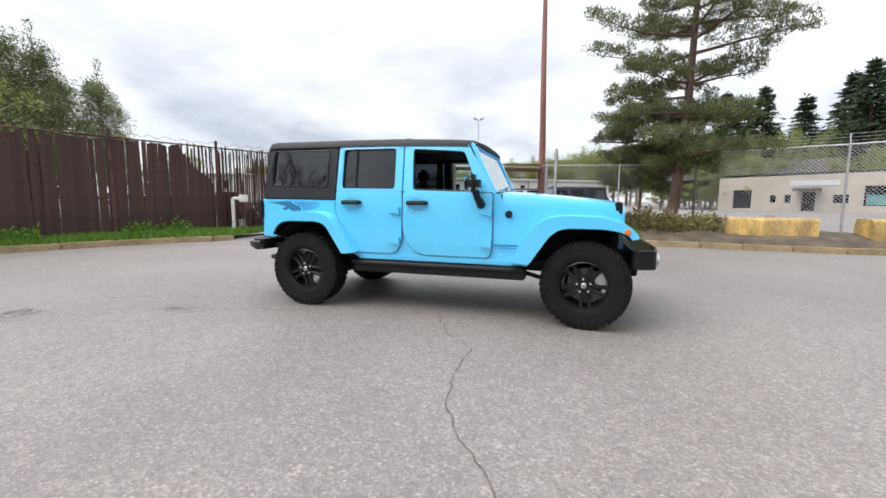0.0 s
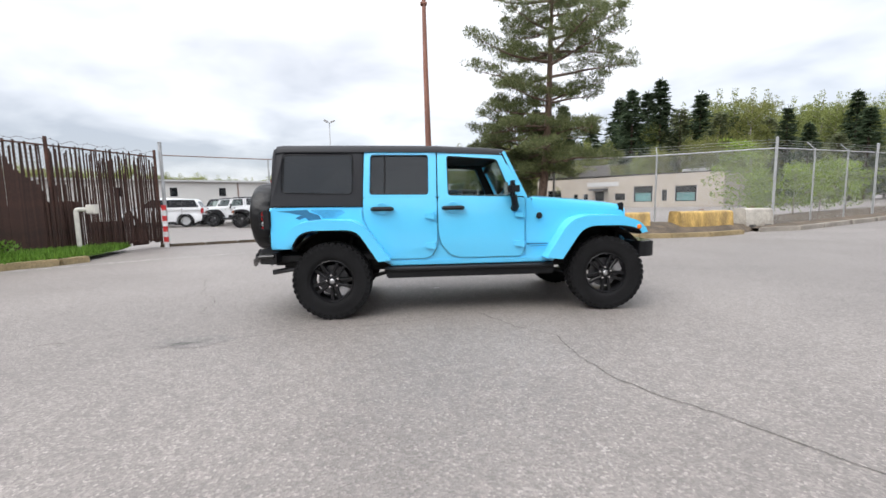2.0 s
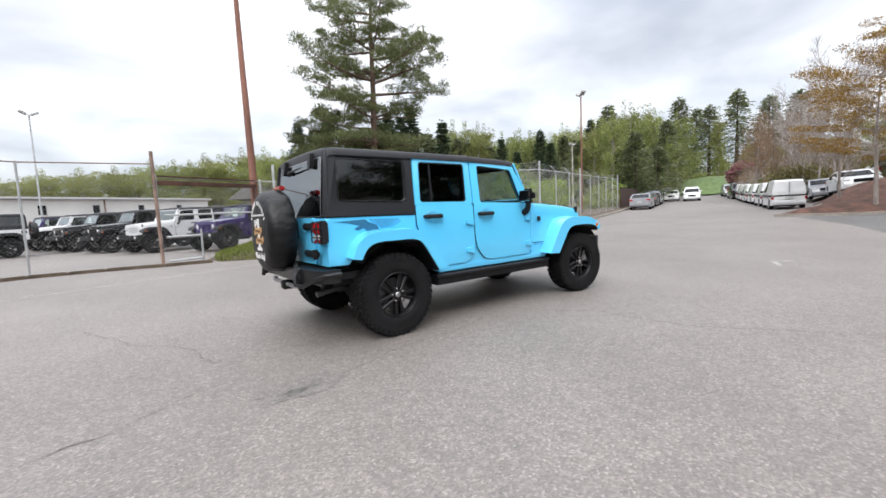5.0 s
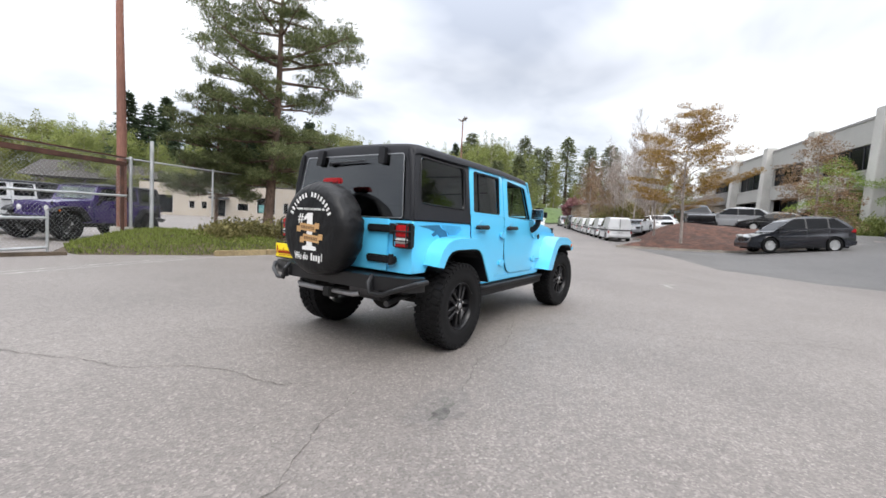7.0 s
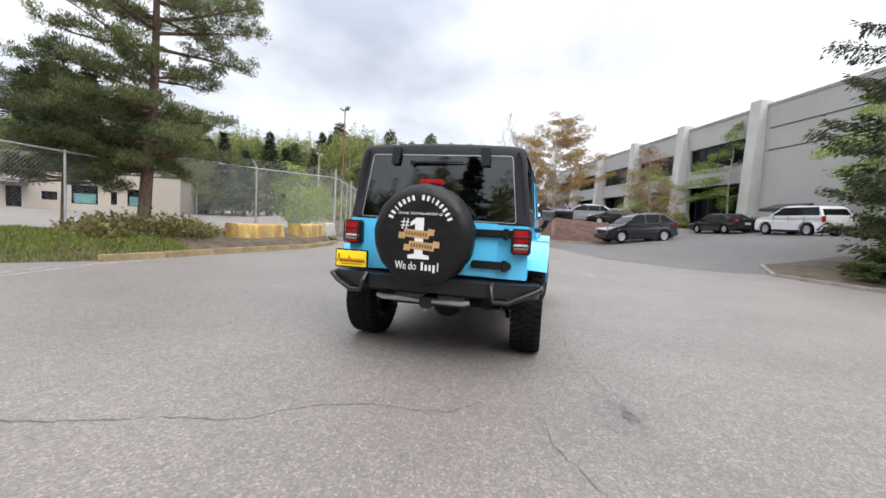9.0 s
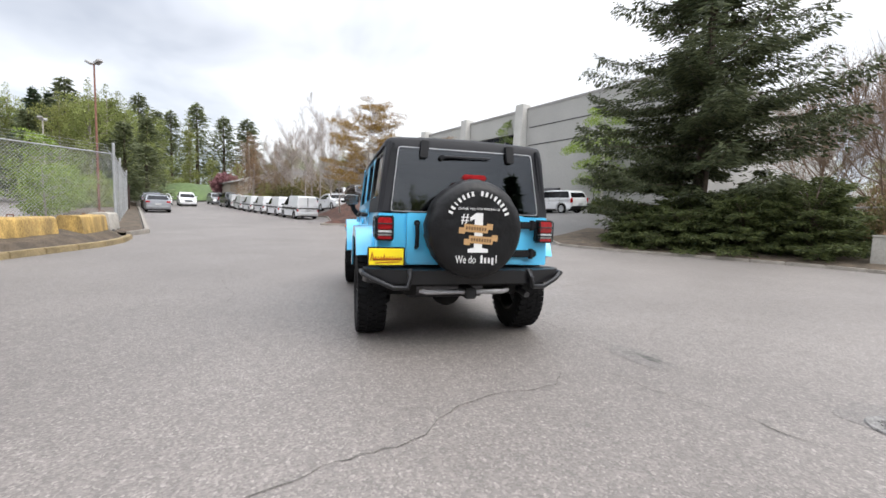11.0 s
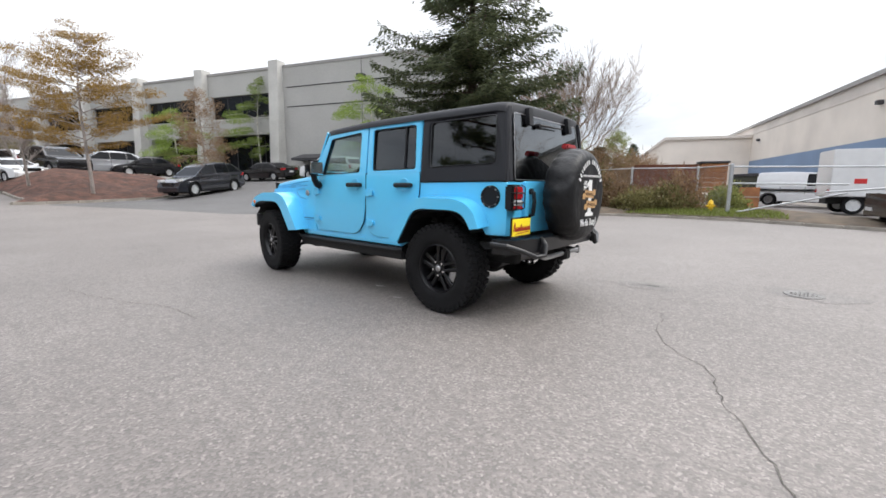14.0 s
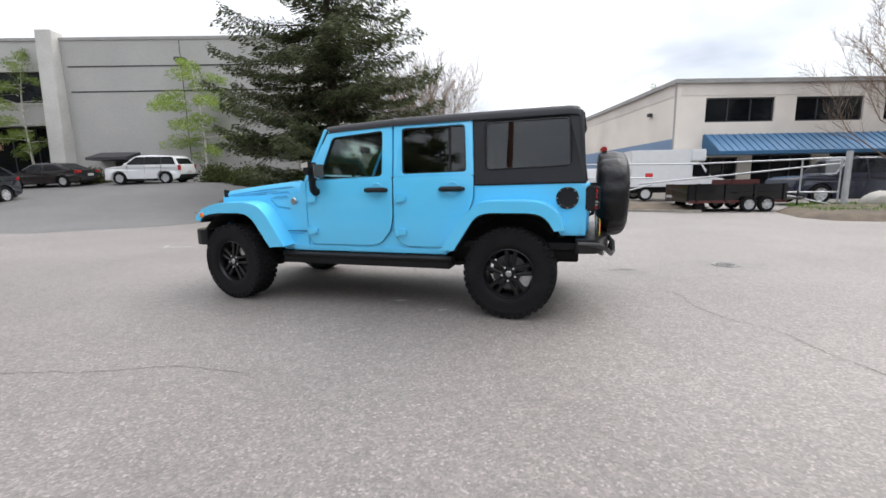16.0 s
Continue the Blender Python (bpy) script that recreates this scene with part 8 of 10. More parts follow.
bm = bmesh.new()
prism(bm, [[(0.0, 2.40), (0.0, 3.50), (0.10, 3.53), (1.45, 2.55), (1.45, 2.37)]], lambda u, v, d: Vector((-15.5 + 14.2 * d, 0.0 + u, v)))
aw = part("awning", bm, M["blue_metal"], cream, "blue metal awning", smooth=False)
for k in range(37):
    x = -15.4 + k * 0.39
    bm = bmesh.new()
    prism(bm, [[(0.06, 3.525), (1.43, 2.54), (1.45, 2.59), (0.10, 3.575)]], lambda u, v, d, x=x: Vector((x + 0.035 * d, u, v)))
    part("seam", bm, M["blue_metal"], aw, smooth=False)
for y in (-2.6, -20.0):
    bm = bmesh.new()
    bx(bm, 0.3, 0.55, y - 0.12, y + 0.12, 4.9, 5.1, 0.02)
    part("wall_lamp", bm, M["frame_dark"], cream, "small dark wall lamp")
bm = bmesh.new()
for y in (-6, -11, -17):
    bx(bm, -3, -2.2, y, y + 0.8, 6.45, 6.95)
part("roof_vents", bm, M["roof_edge"], cream)["kind"] = "stuff"

# a low cream shed farther off, left of it
shed = thing("far_shed", "low cream shed with a flat roof behind the yard", "building", local(Vector((-1.82, -43.83, 0.1))))
bm = bmesh.new()
prism(bm, [[(1.7, 0), (10, 0), (10, 4.3), (8.7, 5.3), (1.7, 5.3)]], lambda u, v, d: Vector((u, -10 * d, v)))
part("wall", bm, M["cream"], shed, smooth=False)
bm = bmesh.new()
prism(bm, [[(1.6, 5.3), (8.7, 5.3), (10.1, 4.22), (10.2, 4.35), (8.75, 5.55), (1.6, 5.55)]], lambda u, v, d: Vector((u, 0.2 - 10.4 * d, v)))
part("roof", bm, M["parapet"], shed, smooth=False)

# long white building behind the car lot
wb0, wb1 = Vector((-46, 34.5, 0)), Vector((6.5, 66, 0))
wb = thing("white_building", "long low white building with small dark windows behind the lot", "building", Matrix.Translation(wb0) @ Matrix.Rotation(math.atan2(wb1.y - wb0.y, wb1.x - wb0.x), 4, "Z"))
wl_ = (wb1 - wb0).length
wh = [(1.2 + k * 5.02, 1.95 + k * 5.02, 2.5, 3.5) for k in range(12)]
bm = bmesh.new()
prism(bm, [[(0, 0), (wl_, 0), (wl_, 4.1), (0, 4.1)], *[[(a, c), (b, c), (b, d), (a, d)] for a, b, c, d in wh]], lambda u, v, d: Vector((u, 0.3 * d, v)))
part("wall", bm, M["white_wall"], wb, smooth=False)
for a, b, c, d in wh:
    w = new("window")
    w.parent = wb
    bm = bmesh.new()
    bx(bm, a, b, 0.16, 0.18, c, d)
    part("pane", bm, M["window"], w, smooth=False)
    bm = bmesh.new()
    bx(bm, a - 0.05, b + 0.05, -0.05, 0.1, c - 0.1, c)
    part("sill", bm, M["frame_white"], w, smooth=False)
bm = bmesh.new()
bx(bm, -0.3, wl_ + 0.3, -0.3, 18, 4.1, 4.4)
part("roof", bm, M["roof_edge"], wb, smooth=False)
bm = bmesh.new()
bx(bm, 0, wl_, 17.5, 17.8, 0, 4.1)
bx(bm, -0.02, 0.28, 0.3, 17.5, 0, 4.1)
bx(bm, wl_ - 0.3, wl_, 0.3, 17.5, 0, 4.1)
part("back_wall", bm, M["white_wall"], wb, smooth=False)
# narrow bars added on the wall to draw dark upright lines
for x in (28.4, 9.0, 47.6):
    bm = bmesh.new()
    bx(bm, x - 0.07, x + 0.07, -0.14, 0.0, 0.0, 4.1, 0.02)
    part("downpipe", bm, M["weathered"], wb, "narrow dark upright bar on the wall")
bm = bmesh.new()
bx(bm, -0.3, wl_ + 0.3, -0.42, -0.3, 4.18, 4.36, 0.02)
part("gutter", bm, M["frame_white"], wb, "pale eaves gutter")

# beige warehouse beyond the side yard
wa, wb_ = Vector((9.0, 76.5, 0.0)), Vector((40.5, 50.0, 0.0))
whs = thing("warehouse", "beige single-storey warehouse with a dark roof and teal window posters", "building", Matrix.Translation(wb_) @ Matrix.Rotation(math.atan2(wa.y - wb_.y, wa.x - wb_.x), 4, "Z"))
WL = 24.8
wins = [(1.2, 4.0, 0.9, 3.1), (4.9, 5.7, 1.0, 2.6), (6.8, 9.5, 0.9, 3.2), (10.6, 12.2, 1.2, 2.2), (13.7, 15.2, 0.2, 2.6), (16.2, 17.0, 1.2, 2.2), (17.8, 18.6, 1.2, 2.2), (20.6, 23.0, 0.4, 2.9)]
bm = bmesh.new()
prism(bm, [[(-1.9, -0.5), (WL, -0.5), (WL, 4.6), (-1.9, 4.9)], *[[(a, c), (b, c), (b, d), (a, d)] for a, b, c, d in wins]], lambda u, v, d: Vector((u, -0.3 * d, v)))
part("wall", bm, M["cream_dark"], whs, smooth=False)
for i, (a, b, c, d) in enumerate(wins):
    w = new("window")
    w.parent = whs
    bm = bmesh.new()
    bx(bm, a, b, -0.2, -0.18, c, d)
    part("pane", bm, M["window"], w, smooth=False)
    if i in (0, 2):
        bm = bmesh.new()
        bx(bm, a + 0.3, b - 0.3, -0.17, -0.15, c + 0.1, c + (d - c) * 0.55)
        part("poster", bm, M["teal"], w, "teal poster", smooth=False)
    bm = bmesh.new()
    for x in (a, b - 0.08):
        bx(bm, x, x + 0.08, -0.17, -0.10, c, d)
    part("frame", bm, M["frame_white"], w, smooth=False)
bm = bmesh.new()
prism(bm, [[(-1.9, -0.3), (-9.7, -29.3), (-9.3, -29.3), (-1.5, -0.3)]], lambda u, v, d: Vector((u, v, -0.5 + 5.4 * d)))
bx(bm, WL - 0.3, WL, -22, -0.3, -0.5, 4.6)
part("side_wall", bm, M["cream_dark"], whs, smooth=False)
bm = bmesh.new()
prism(bm, [[(-2.0, 0.02), (WL, 0.02), (WL, -29.4), (-9.8, -29.4)]], lambda u, v, d: Vector((u, v, 4.9 + 0.12 * d)))
part("roof", bm, M["roof_dark"], whs, smooth=False)
bm = bmesh.new()
bx(bm, 14, WL + 16, -14, -3.5, 4.7, 7.4)
for v in bm.verts:
    if v.co.z > 6 and v.co.y > -5:
        v.co.y -= 6
part("raised_roof", bm, M["roof_dark"], whs, smooth=False)
bm = bmesh.new()
bx(bm, 11.6, 16.4, 0.0, 0.08, 3.35, 4.0)
part("sign_board", bm, M["frame_white"], whs, "pale blank sign board", smooth=False)
bm = bmesh.new()
bx(bm, 13.2, 15.7, 0.0, 1.6, 2.7, 3.0)
part("door_canopy", bm, M["frame_dark"], whs, smooth=False)
bm = bmesh.new()
bx(bm, 0.2, 3.6, -6, -4.5, 5.0, 5.7)
part("roof_unit", bm, M["frame_white"], whs, smooth=False)

# grey gabled houses far along the road
for i, (x, y, z, w, d, h, yaw) in enumerate([(64, 8.5, 1.4, 16, 10, 3.2, 25), (70, -4, 2.0, 18, 11, 3.4, 20)]):
    hs_ = thing("far_house", "grey house with a low gabled roof beyond the trees", "house", pose(x, y, z, 0, 0, yaw), "far houses")
    bm = bmesh.new()
    bx(bm, -d / 2, d / 2, -w / 2, w / 2, -3, h)
    part("wall", bm, M["cream_dark"], hs_, smooth=False)
    bm = bmesh.new()
    prism(bm, [[(-w / 2 - 0.5, h - 0.1), (w / 2 + 0.5, h - 0.1), (0, h + 2.4)]], lambda u, v, dd, d=d: Vector((-d / 2 - 0.4 + (d + 0.8) * dd, u, v)))
    part("roof", bm, M["roof_edge"], hs_, smooth=False)
    for yy in (-w / 3, 0.3, w / 3):
        bm = bmesh.new()
        bx(bm, -d / 2 - 0.03, -d / 2, yy - 0.7, yy + 0.7, 1.2, 2.6)
        part("window", bm, M["window"], hs_, smooth=False)


# ---- other vehicles
def plain_wheel(parent, m, R=0.34, W=0.21, rim="silver_paint"):
    w = new("wheel")
    w.parent = parent
    w.matrix_basis = m
    Q = Matrix.Rotation(-math.pi / 2, 4, "X")
    bm = bmesh.new()
    lathe(bm, [(R * 0.66, -W / 2), (R * 0.93, -W / 2), (R, -W * 0.36), (R, W * 0.36), (R * 0.93, W / 2), (R * 0.66, W / 2), (R * 0.64, W * 0.40)], Q, 28)
    part("tyre", bm, M["tyre"], w)
    bm = bmesh.new()
    lathe(bm, [(R * 0.70, W * 0.47), (R * 0.64, W * 0.42), (R * 0.60, W * 0.1), (0.0, W * 0.1)], Q, 24)
    for i in range(6):
        q = Matrix.Rotation(2 * math.pi * i / 6, 4, "Y") @ Q
        prism(bm, [[(0.03, -0.035), (R * 0.6, -0.028), (R * 0.6, 0.028), (0.03, 0.035)]], lambda u, v, d, q=q: q @ Vector((u, v, W * 0.42 - 0.03 * d)))
    lathe(bm, [(0.0, W * 0.46), (0.05, W * 0.45), (0.07, W * 0.3)], Q, 14)
    part("rim", bm, M[rim], w)
    return w


def road_car(m, kind, paint, label, group="", rim="rim_silver", size=1.0):
    """A car from its side outline; front is +x, the origin lies on the ground at its middle."""
    S = {
        "sedan": dict(L=4.7, W=1.80, H=1.44, wb=2.75, R=0.33, belt=0.92, low=[(-2.33, 0.30), (-2.36, 0.62), (-2.30, 0.96), (-1.75, 1.03), (-0.4, 0.97), (0.85, 0.95), (1.65, 0.84), (2.20, 0.70), (2.34, 0.52), (2.30, 0.26)], roof=[(-1.80, 1.00), (-1.05, 1.38), (-0.55, 1.43), (0.10, 1.42), (0.40, 1.36), (1.15, 0.94)], posts=(-0.28,)),
        "suv": dict(L=4.7, W=1.88, H=1.70, wb=2.85, R=0.36, belt=1.08, low=[(-2.30, 0.36), (-2.38, 0.66), (-2.34, 1.00), (-2.16, 1.12), (-0.9, 1.09), (0.5, 1.03), (1.25, 0.99), (1.90, 0.88), (2.24, 0.74), (2.37, 0.54), (2.30, 0.30)], roof=[(-2.24, 1.10), (-1.96, 1.40), (-1.62, 1.58), (-0.95, 1.68), (-0.35, 1.70), (0.15, 1.64), (0.42, 1.54), (1.30, 1.00)], posts=(-1.18, -0.20)),
        "boxsuv": dict(L=4.8, W=1.98, H=1.80, wb=2.85, R=0.39, belt=1.16, low=[(-2.36, 0.42), (-2.42, 0.80), (-2.36, 1.18), (-0.4, 1.17), (0.95, 1.16), (1.90, 1.10), (2.28, 1.0), (2.38, 0.66), (2.30, 0.38)], roof=[(-2.32, 1.16), (-2.06, 1.62), (-1.85, 1.73), (-0.5, 1.80), (0.15, 1.77), (0.42, 1.70), (1.15, 1.16)], posts=(-1.25, -0.22)),
        "van": dict(L=4.5, W=1.80, H=1.84, wb=2.92, R=0.33, belt=1.02, low=[(-2.22, 0.30), (-2.25, 0.72), (-2.22, 1.12), (-0.4, 1.10), (0.95, 1.04), (1.65, 0.98), (2.12, 0.80), (2.24, 0.55), (2.20, 0.26)], roof=[(-2.18, 1.10), (-2.10, 1.72), (-1.95, 1.82), (-0.5, 1.84), (0.30, 1.80), (0.70, 1.68), (1.52, 1.00)], posts=(-0.95, 0.12)),
        "pickup": dict(L=5.6, W=1.98, H=1.88, wb=3.5, R=0.40, belt=1.18, low=[(-2.80, 0.48), (-2.84, 0.80), (-2.80, 1.18), (-0.9, 1.18), (1.15, 1.18), (2.35, 1.12), (2.68, 1.0), (2.76, 0.66), (2.70, 0.42)], roof=[(-0.95, 1.16), (-0.80, 1.76), (-0.55, 1.86), (0.25, 1.88), (0.62, 1.80), (1.25, 1.18)], posts=(0.02,)),
    }[kind]
    m = m @ Matrix.Scale(size, 4)
    t = thing("parked_car" if kind != "van" else "parked_van", label, "van" if kind == "van" else ("pickup" if kind == "pickup" else "car"), m, group)
    hw, wb, R = S["W"] / 2, S["wb"] / 2, S["R"]
    body = M[paint]

    def arch(cx, left_to_right):
        pts = [(cx + (R + 0.07) * math.cos(math.pi * k / 10), R + (R + 0.05) * math.sin(math.pi * k / 10)) for k in range(11)]
        pts = [(x, max(z, 0.20)) for x, z in pts]
        return pts

    sill = 0.24
    outline = list(S["low"])
    outline += [(wb + R + 0.07, sill)] + arch(wb, False) + [(wb - R - 0.07, sill), (-wb + R + 0.07, sill)] + arch(-wb, False) + [(-wb - R - 0.07, sill)]
    bm = bmesh.new()
    half = lambda x, z: hw * (1 - 0.10 * max(0.0, (abs(x) - S["L"] * 0.32) / (S["L"] * 0.18)) ** 2) * (1 - 0.05 * max(0.0, z - 0.6))  # noqa: E731
    prism(bm, [outline], lambda x, z, d: Vector((x, half(x, z) * (1 - 2 * d), z)))
    bmesh.ops.recalc_face_normals(bm, faces=bm.faces)
    long = [e for e in bm.edges if abs(e.verts[0].co.y) > 0.3 and e.verts[0].co.y * e.verts[1].co.y > 0 and len(e.link_faces) == 2 and e.calc_face_angle(0) > 0.8]
    bmesh.ops.bevel(bm, geom=long, offset=0.08, segments=3, affect="EDGES", clamp_overlap=True)
    part("body", bm, body, t)
    # glasshouse: painted roof and pillars, glass set into it
    roof = S["roof"]
    tuck = lambda z: hw * (0.955 - 0.20 * max(0.0, (z - S["belt"]) / (S["H"] - S["belt"])))  # noqa: E731
    bm = bmesh.new()
    prism(bm, [roof + [(roof[-1][0] - 0.1, roof[-1][1] - 0.12), (roof[0][0] + 0.1, roof[0][1] - 0.12)]], lambda x, z, d: Vector((x, tuck(z) * (1 - 2 * d), z)))
    bmesh.ops.recalc_face_normals(bm, faces=bm.faces)
    long = [e for e in bm.edges if e.verts[0].co.y * e.verts[1].co.y > 0 and min(v.co.z for v in e.verts) > S["belt"] + 0.1 and len(e.link_faces) == 2 and e.calc_face_angle(0) > 0.6]
    bmesh.ops.bevel(bm, geom=long, offset=0.06, segments=3, affect="EDGES", clamp_overlap=True)
    cab = part("cabin", bm, body, t)
    zb, zt = S["belt"] + 0.05, S["H"] - 0.12
    side = [(x, z) for x, z in roof]
    lo_x0, lo_x1 = side[0][0] + 0.14, side[-1][0] - 0.16
    hi = [p for p in side if p[1] > S["H"] - 0.2]
    hi_x0, hi_x1 = hi[0][0] + 0.10, hi[-1][0] - 0.06
    cuts = [lo_x0] + [p for p in S["posts"]] + [lo_x1]
    tops = [hi_x0] + [p for p in S["posts"]] + [hi_x1]
    for s in (1, -1):
        for k in range(len(cuts) - 1):
            if kind == "van" and k < len(cuts) - 2:
                continue
            gap = 0.018 if kind == "boxsuv" else 0.035
            a0, a1, b0, b1 = cuts[k] + gap, cuts[k + 1] - gap, tops[k] + gap, tops[k + 1] - gap
            bm = bmesh.new()
            prism(bm, [rounded([(a0, zb), (a1, zb), (b1, zt), (b0, zt)], 0.06)], lambda x, z, d, s=s: Vector((x, s * (tuck(z) + 0.006 - 0.02 * d), z)))
            part("side_window", bm, M["window"], cab, "dark side window")
    f0, f1 = roof[-2], roof[-1]
    r0, r1 = roof[0], roof[1]
    for (xa, za), (xb, zb_), nm, sg in ((f0, f1, "windscreen", 1), (r1, r0, "rear_window", -1)):
        if kind in ("pickup", "van") and sg < 0:
            continue
        bm = bmesh.new()
        n = Vector((zb_ - za, 0, xa - xb)).normalized() * (-1)
        n = n if n.x * sg > 0 else -n
        pts = [(0.12, 0.90), (0.90, 0.94)]
        q = []
        for k, wd in pts:
            x, z = xa + (xb - xa) * k, za + (zb_ - za) * k
            q.append((x, z, tuck(z) * 0.88))
        vs = [bm.verts.new(Vector((x, y, z)) + n * 0.006) for (x, z, wdt) in q for y in (wdt, -wdt)]
        bm.faces.new((vs[0], vs[1], vs[3], vs[2]))
        part(nm, bm, M["window"], cab, "dark glass")
    # lamps, bumpers, plates, door lines, mirrors
    xf, xr = max(x for x, _ in S["low"]), min(x for x, _ in S["low"])
    lz = 0.70 if kind in ("sedan",) else 0.84
    for s in (1, -1):
        bm = bmesh.new()
        bx(bm, xf - 0.34, xf - 0.085, s * hw * 0.58, s * hw * 0.90, lz - 0.06, lz + 0.07, 0.03)
        part("headlight", bm, M["white_lens"], t, "clear headlight")
        bm = bmesh.new()
        if kind == "van":
            bx(bm, xr + 0.0, xr + 0.16, s * hw * 0.80, s * hw * 0.945, 0.62, 0.80, 0.02)
        elif kind in ("boxsuv", "pickup"):
            bx(bm, xr + 0.0, xr + 0.16, s * hw * 0.80, s * hw * 0.945, lz, lz + 0.34, 0.02)
        else:
            bx(bm, xr + 0.02, xr + 0.26, s * hw * 0.58, s * hw * 0.94, lz + 0.08, lz + 0.24, 0.03)
        part("tail_light", bm, M["red_lens"], t, "red tail light")
        bm = bmesh.new()
        mx = roof[-1][0] - 0.28
        bx(bm, mx - 0.08, mx + 0.06, s * (hw * 0.97), s * (hw * 0.97 + 0.18), S["belt"] + 0.02, S["belt"] + 0.16, 0.03)
        part("mirror", bm, body if kind != "van" else M["black"], t)
        for x in list(S["posts"]) + [roof[-1][0] - 0.30]:
            bm = bmesh.new()
            bx(bm, x - 0.006, x + 0.006, s * (half(x, 0.7) + 0.001), s * (half(x, 0.7) - 0.02), 0.34, S["belt"])
            part("door_gap", bm, M["groove"], t)
        for x in S["posts"]:
            bm = bmesh.new()
            bx(bm, x - 0.30, x - 0.10, s * half(x, 0.9), s * (half(x, 0.9) + 0.025), S["belt"] - 0.14, S["belt"] - 0.10, 0.008)
            part("door_handle", bm, body, t)
        if kind == "van":
            bm = bmesh.new()
            bx(bm, -2.02, 1.75, s * (half(1.75, 0.8) - 0.03), s * (half(0, 0.6) + 0.014), 0.80, 0.90, 0.008)
            part("side_strip", bm, M["black"], t, "black rubbing strip")
    if kind == "van":
        bm = bmesh.new()
        bx(bm, xr - 0.012, xr + 0.1, -hw * 0.88, hw * 0.88, 0.82, 0.90, 0.006)
        part("rear_strip", bm, M["black"], t, "black strip across the rear doors")
        bm = bmesh.new()
        bx(bm, xr - 0.012, xr + 0.1, -0.006, 0.006, 0.60, 1.70)
        part("door_gap", bm, M["groove"], t)
    if kind in ("boxsuv", "suv"):
        for s in (1, -1):
            for x in S["posts"]:
                bm = bmesh.new()
                prism(bm, [[(x - 0.07, zb), (x + 0.07, zb), (x + 0.07, zt), (x - 0.07, zt)]], lambda x, z, d, s=s: Vector((x, s * (tuck(z) + 0.004 - 0.02 * d), z)))
                part("pillar_trim", bm, M["black_gloss"], cab, "glossy black door pillar")
            bm = bmesh.new()
            bx(bm, -wb + R + 0.1, wb - R - 0.1, s * (half(0, 0.4) - 0.05), s * (half(0, 0.4) + 0.008), 0.23, 0.36, 0.01)
            part("sill_trim", bm, M["black"], t, "black sill trim")
    bm = bmesh.new()
    bx(bm, xr - 0.05, xr + 0.20, -hw * 0.90, hw * 0.90, 0.34, 0.58, 0.05, 3)
    part("rear_bumper", bm, body if kind in ("sedan", "suv", "van") else M["black"], t)
    bm = bmesh.new()
    bx(bm, xf - 0.20, xf + 0.04, -hw * 0.86, hw * 0.86, 0.28, 0.56, 0.05, 3)
    part("front_bumper", bm, body if kind in ("sedan", "suv", "boxsuv") else M["black"], t)
    bm = bmesh.new()
    bx(bm, xf - 0.10, xf + 0.015, -hw * 0.45, hw * 0.45, 0.58, 0.76, 0.03)
    part("grille", bm, M["black_gloss"], t)
    bm = bmesh.new()
    bx(bm, xr - 0.065, xr - 0.03, -0.20, 0.20, 0.60 if kind == "sedan" else 0.66, 0.74 if kind == "sedan" else 0.80, 0.004, 1)
    part("plate", bm, M["frame_white"], t, "blank pale plate")
    bm = bmesh.new()
    bx(bm, -S["L"] * 0.45, S["L"] * 0.45, -hw * 0.82, hw * 0.82, 0.20, 0.42)
    part("underbody", bm, M["under"], t)
    for x in (wb, -wb):
        for s in (1, -1):
            plain_wheel(t, Matrix.Translation((x, s * (hw - 0.13), R)) @ Matrix.Rotation(0 if s > 0 else math.pi, 4, "Z"), R, 0.22, rim)
    if kind == "pickup":
        bm = bmesh.new()
        bx(bm, -2.70, -1.05, -hw * 0.80, hw * 0.80, 1.12, 1.215)
        part("bed_cover", bm, M["black"], t)
    return t


def on_ground(x, y, yaw, lift=0.0):
    """A pose on the paving, tilted with it."""
    c, s = math.cos(radians(yaw)), math.sin(radians(yaw))
    pf, pr = h_at(x + 1.4 * c, y + 1.4 * s), h_at(x - 1.4 * c, y - 1.4 * s)
    pl, pr_ = h_at(x - 0.8 * s, y + 0.8 * c), h_at(x + 0.8 * s, y - 0.8 * c)
    return Matrix.Translation((x, y, (pf + pr + pl + pr_) / 4 + lift)) @ Matrix.Rotation(radians(yaw), 4, "Z") @ Matrix.Rotation(-max(-0.07, min(0.07, math.atan2(pf - pr, 2.8))), 4, "Y") @ Matrix.Rotation(max(-0.05, min(0.05, math.atan2(pl - pr_, 1.6))), 4, "X")


# south-east drive
road_car(on_ground(21.9, -5.95, 111) @ Matrix.Diagonal((1, 1, 1.1, 1)), "suv", "grey_paint", "dark grey crossover parked across the drive", size=0.93)
road_car(on_ground(26.4, -12.05, 18.6), "sedan", "black_paint", "black sedan parked beside the office block", size=0.93)
road_car(on_ground(21.2, -13.95, 18.6), "boxsuv", "white_paint", "white boxy four-wheel-drive car by the wall", size=0.88)
# row of white vans along the road
van = road_car(on_ground(29.4, 3.85, 22), "van", "white_paint", "white cargo van parked in a row along the road", "white vans", "steel", 0.95)
for k in range(1, 6):
    copy_thing(van, on_ground(29.4 + k * 5.1 * math.cos(radians(22)), 3.85 + k * 5.1 * math.sin(radians(22)), 22) @ Matrix.Scale(0.95, 4))
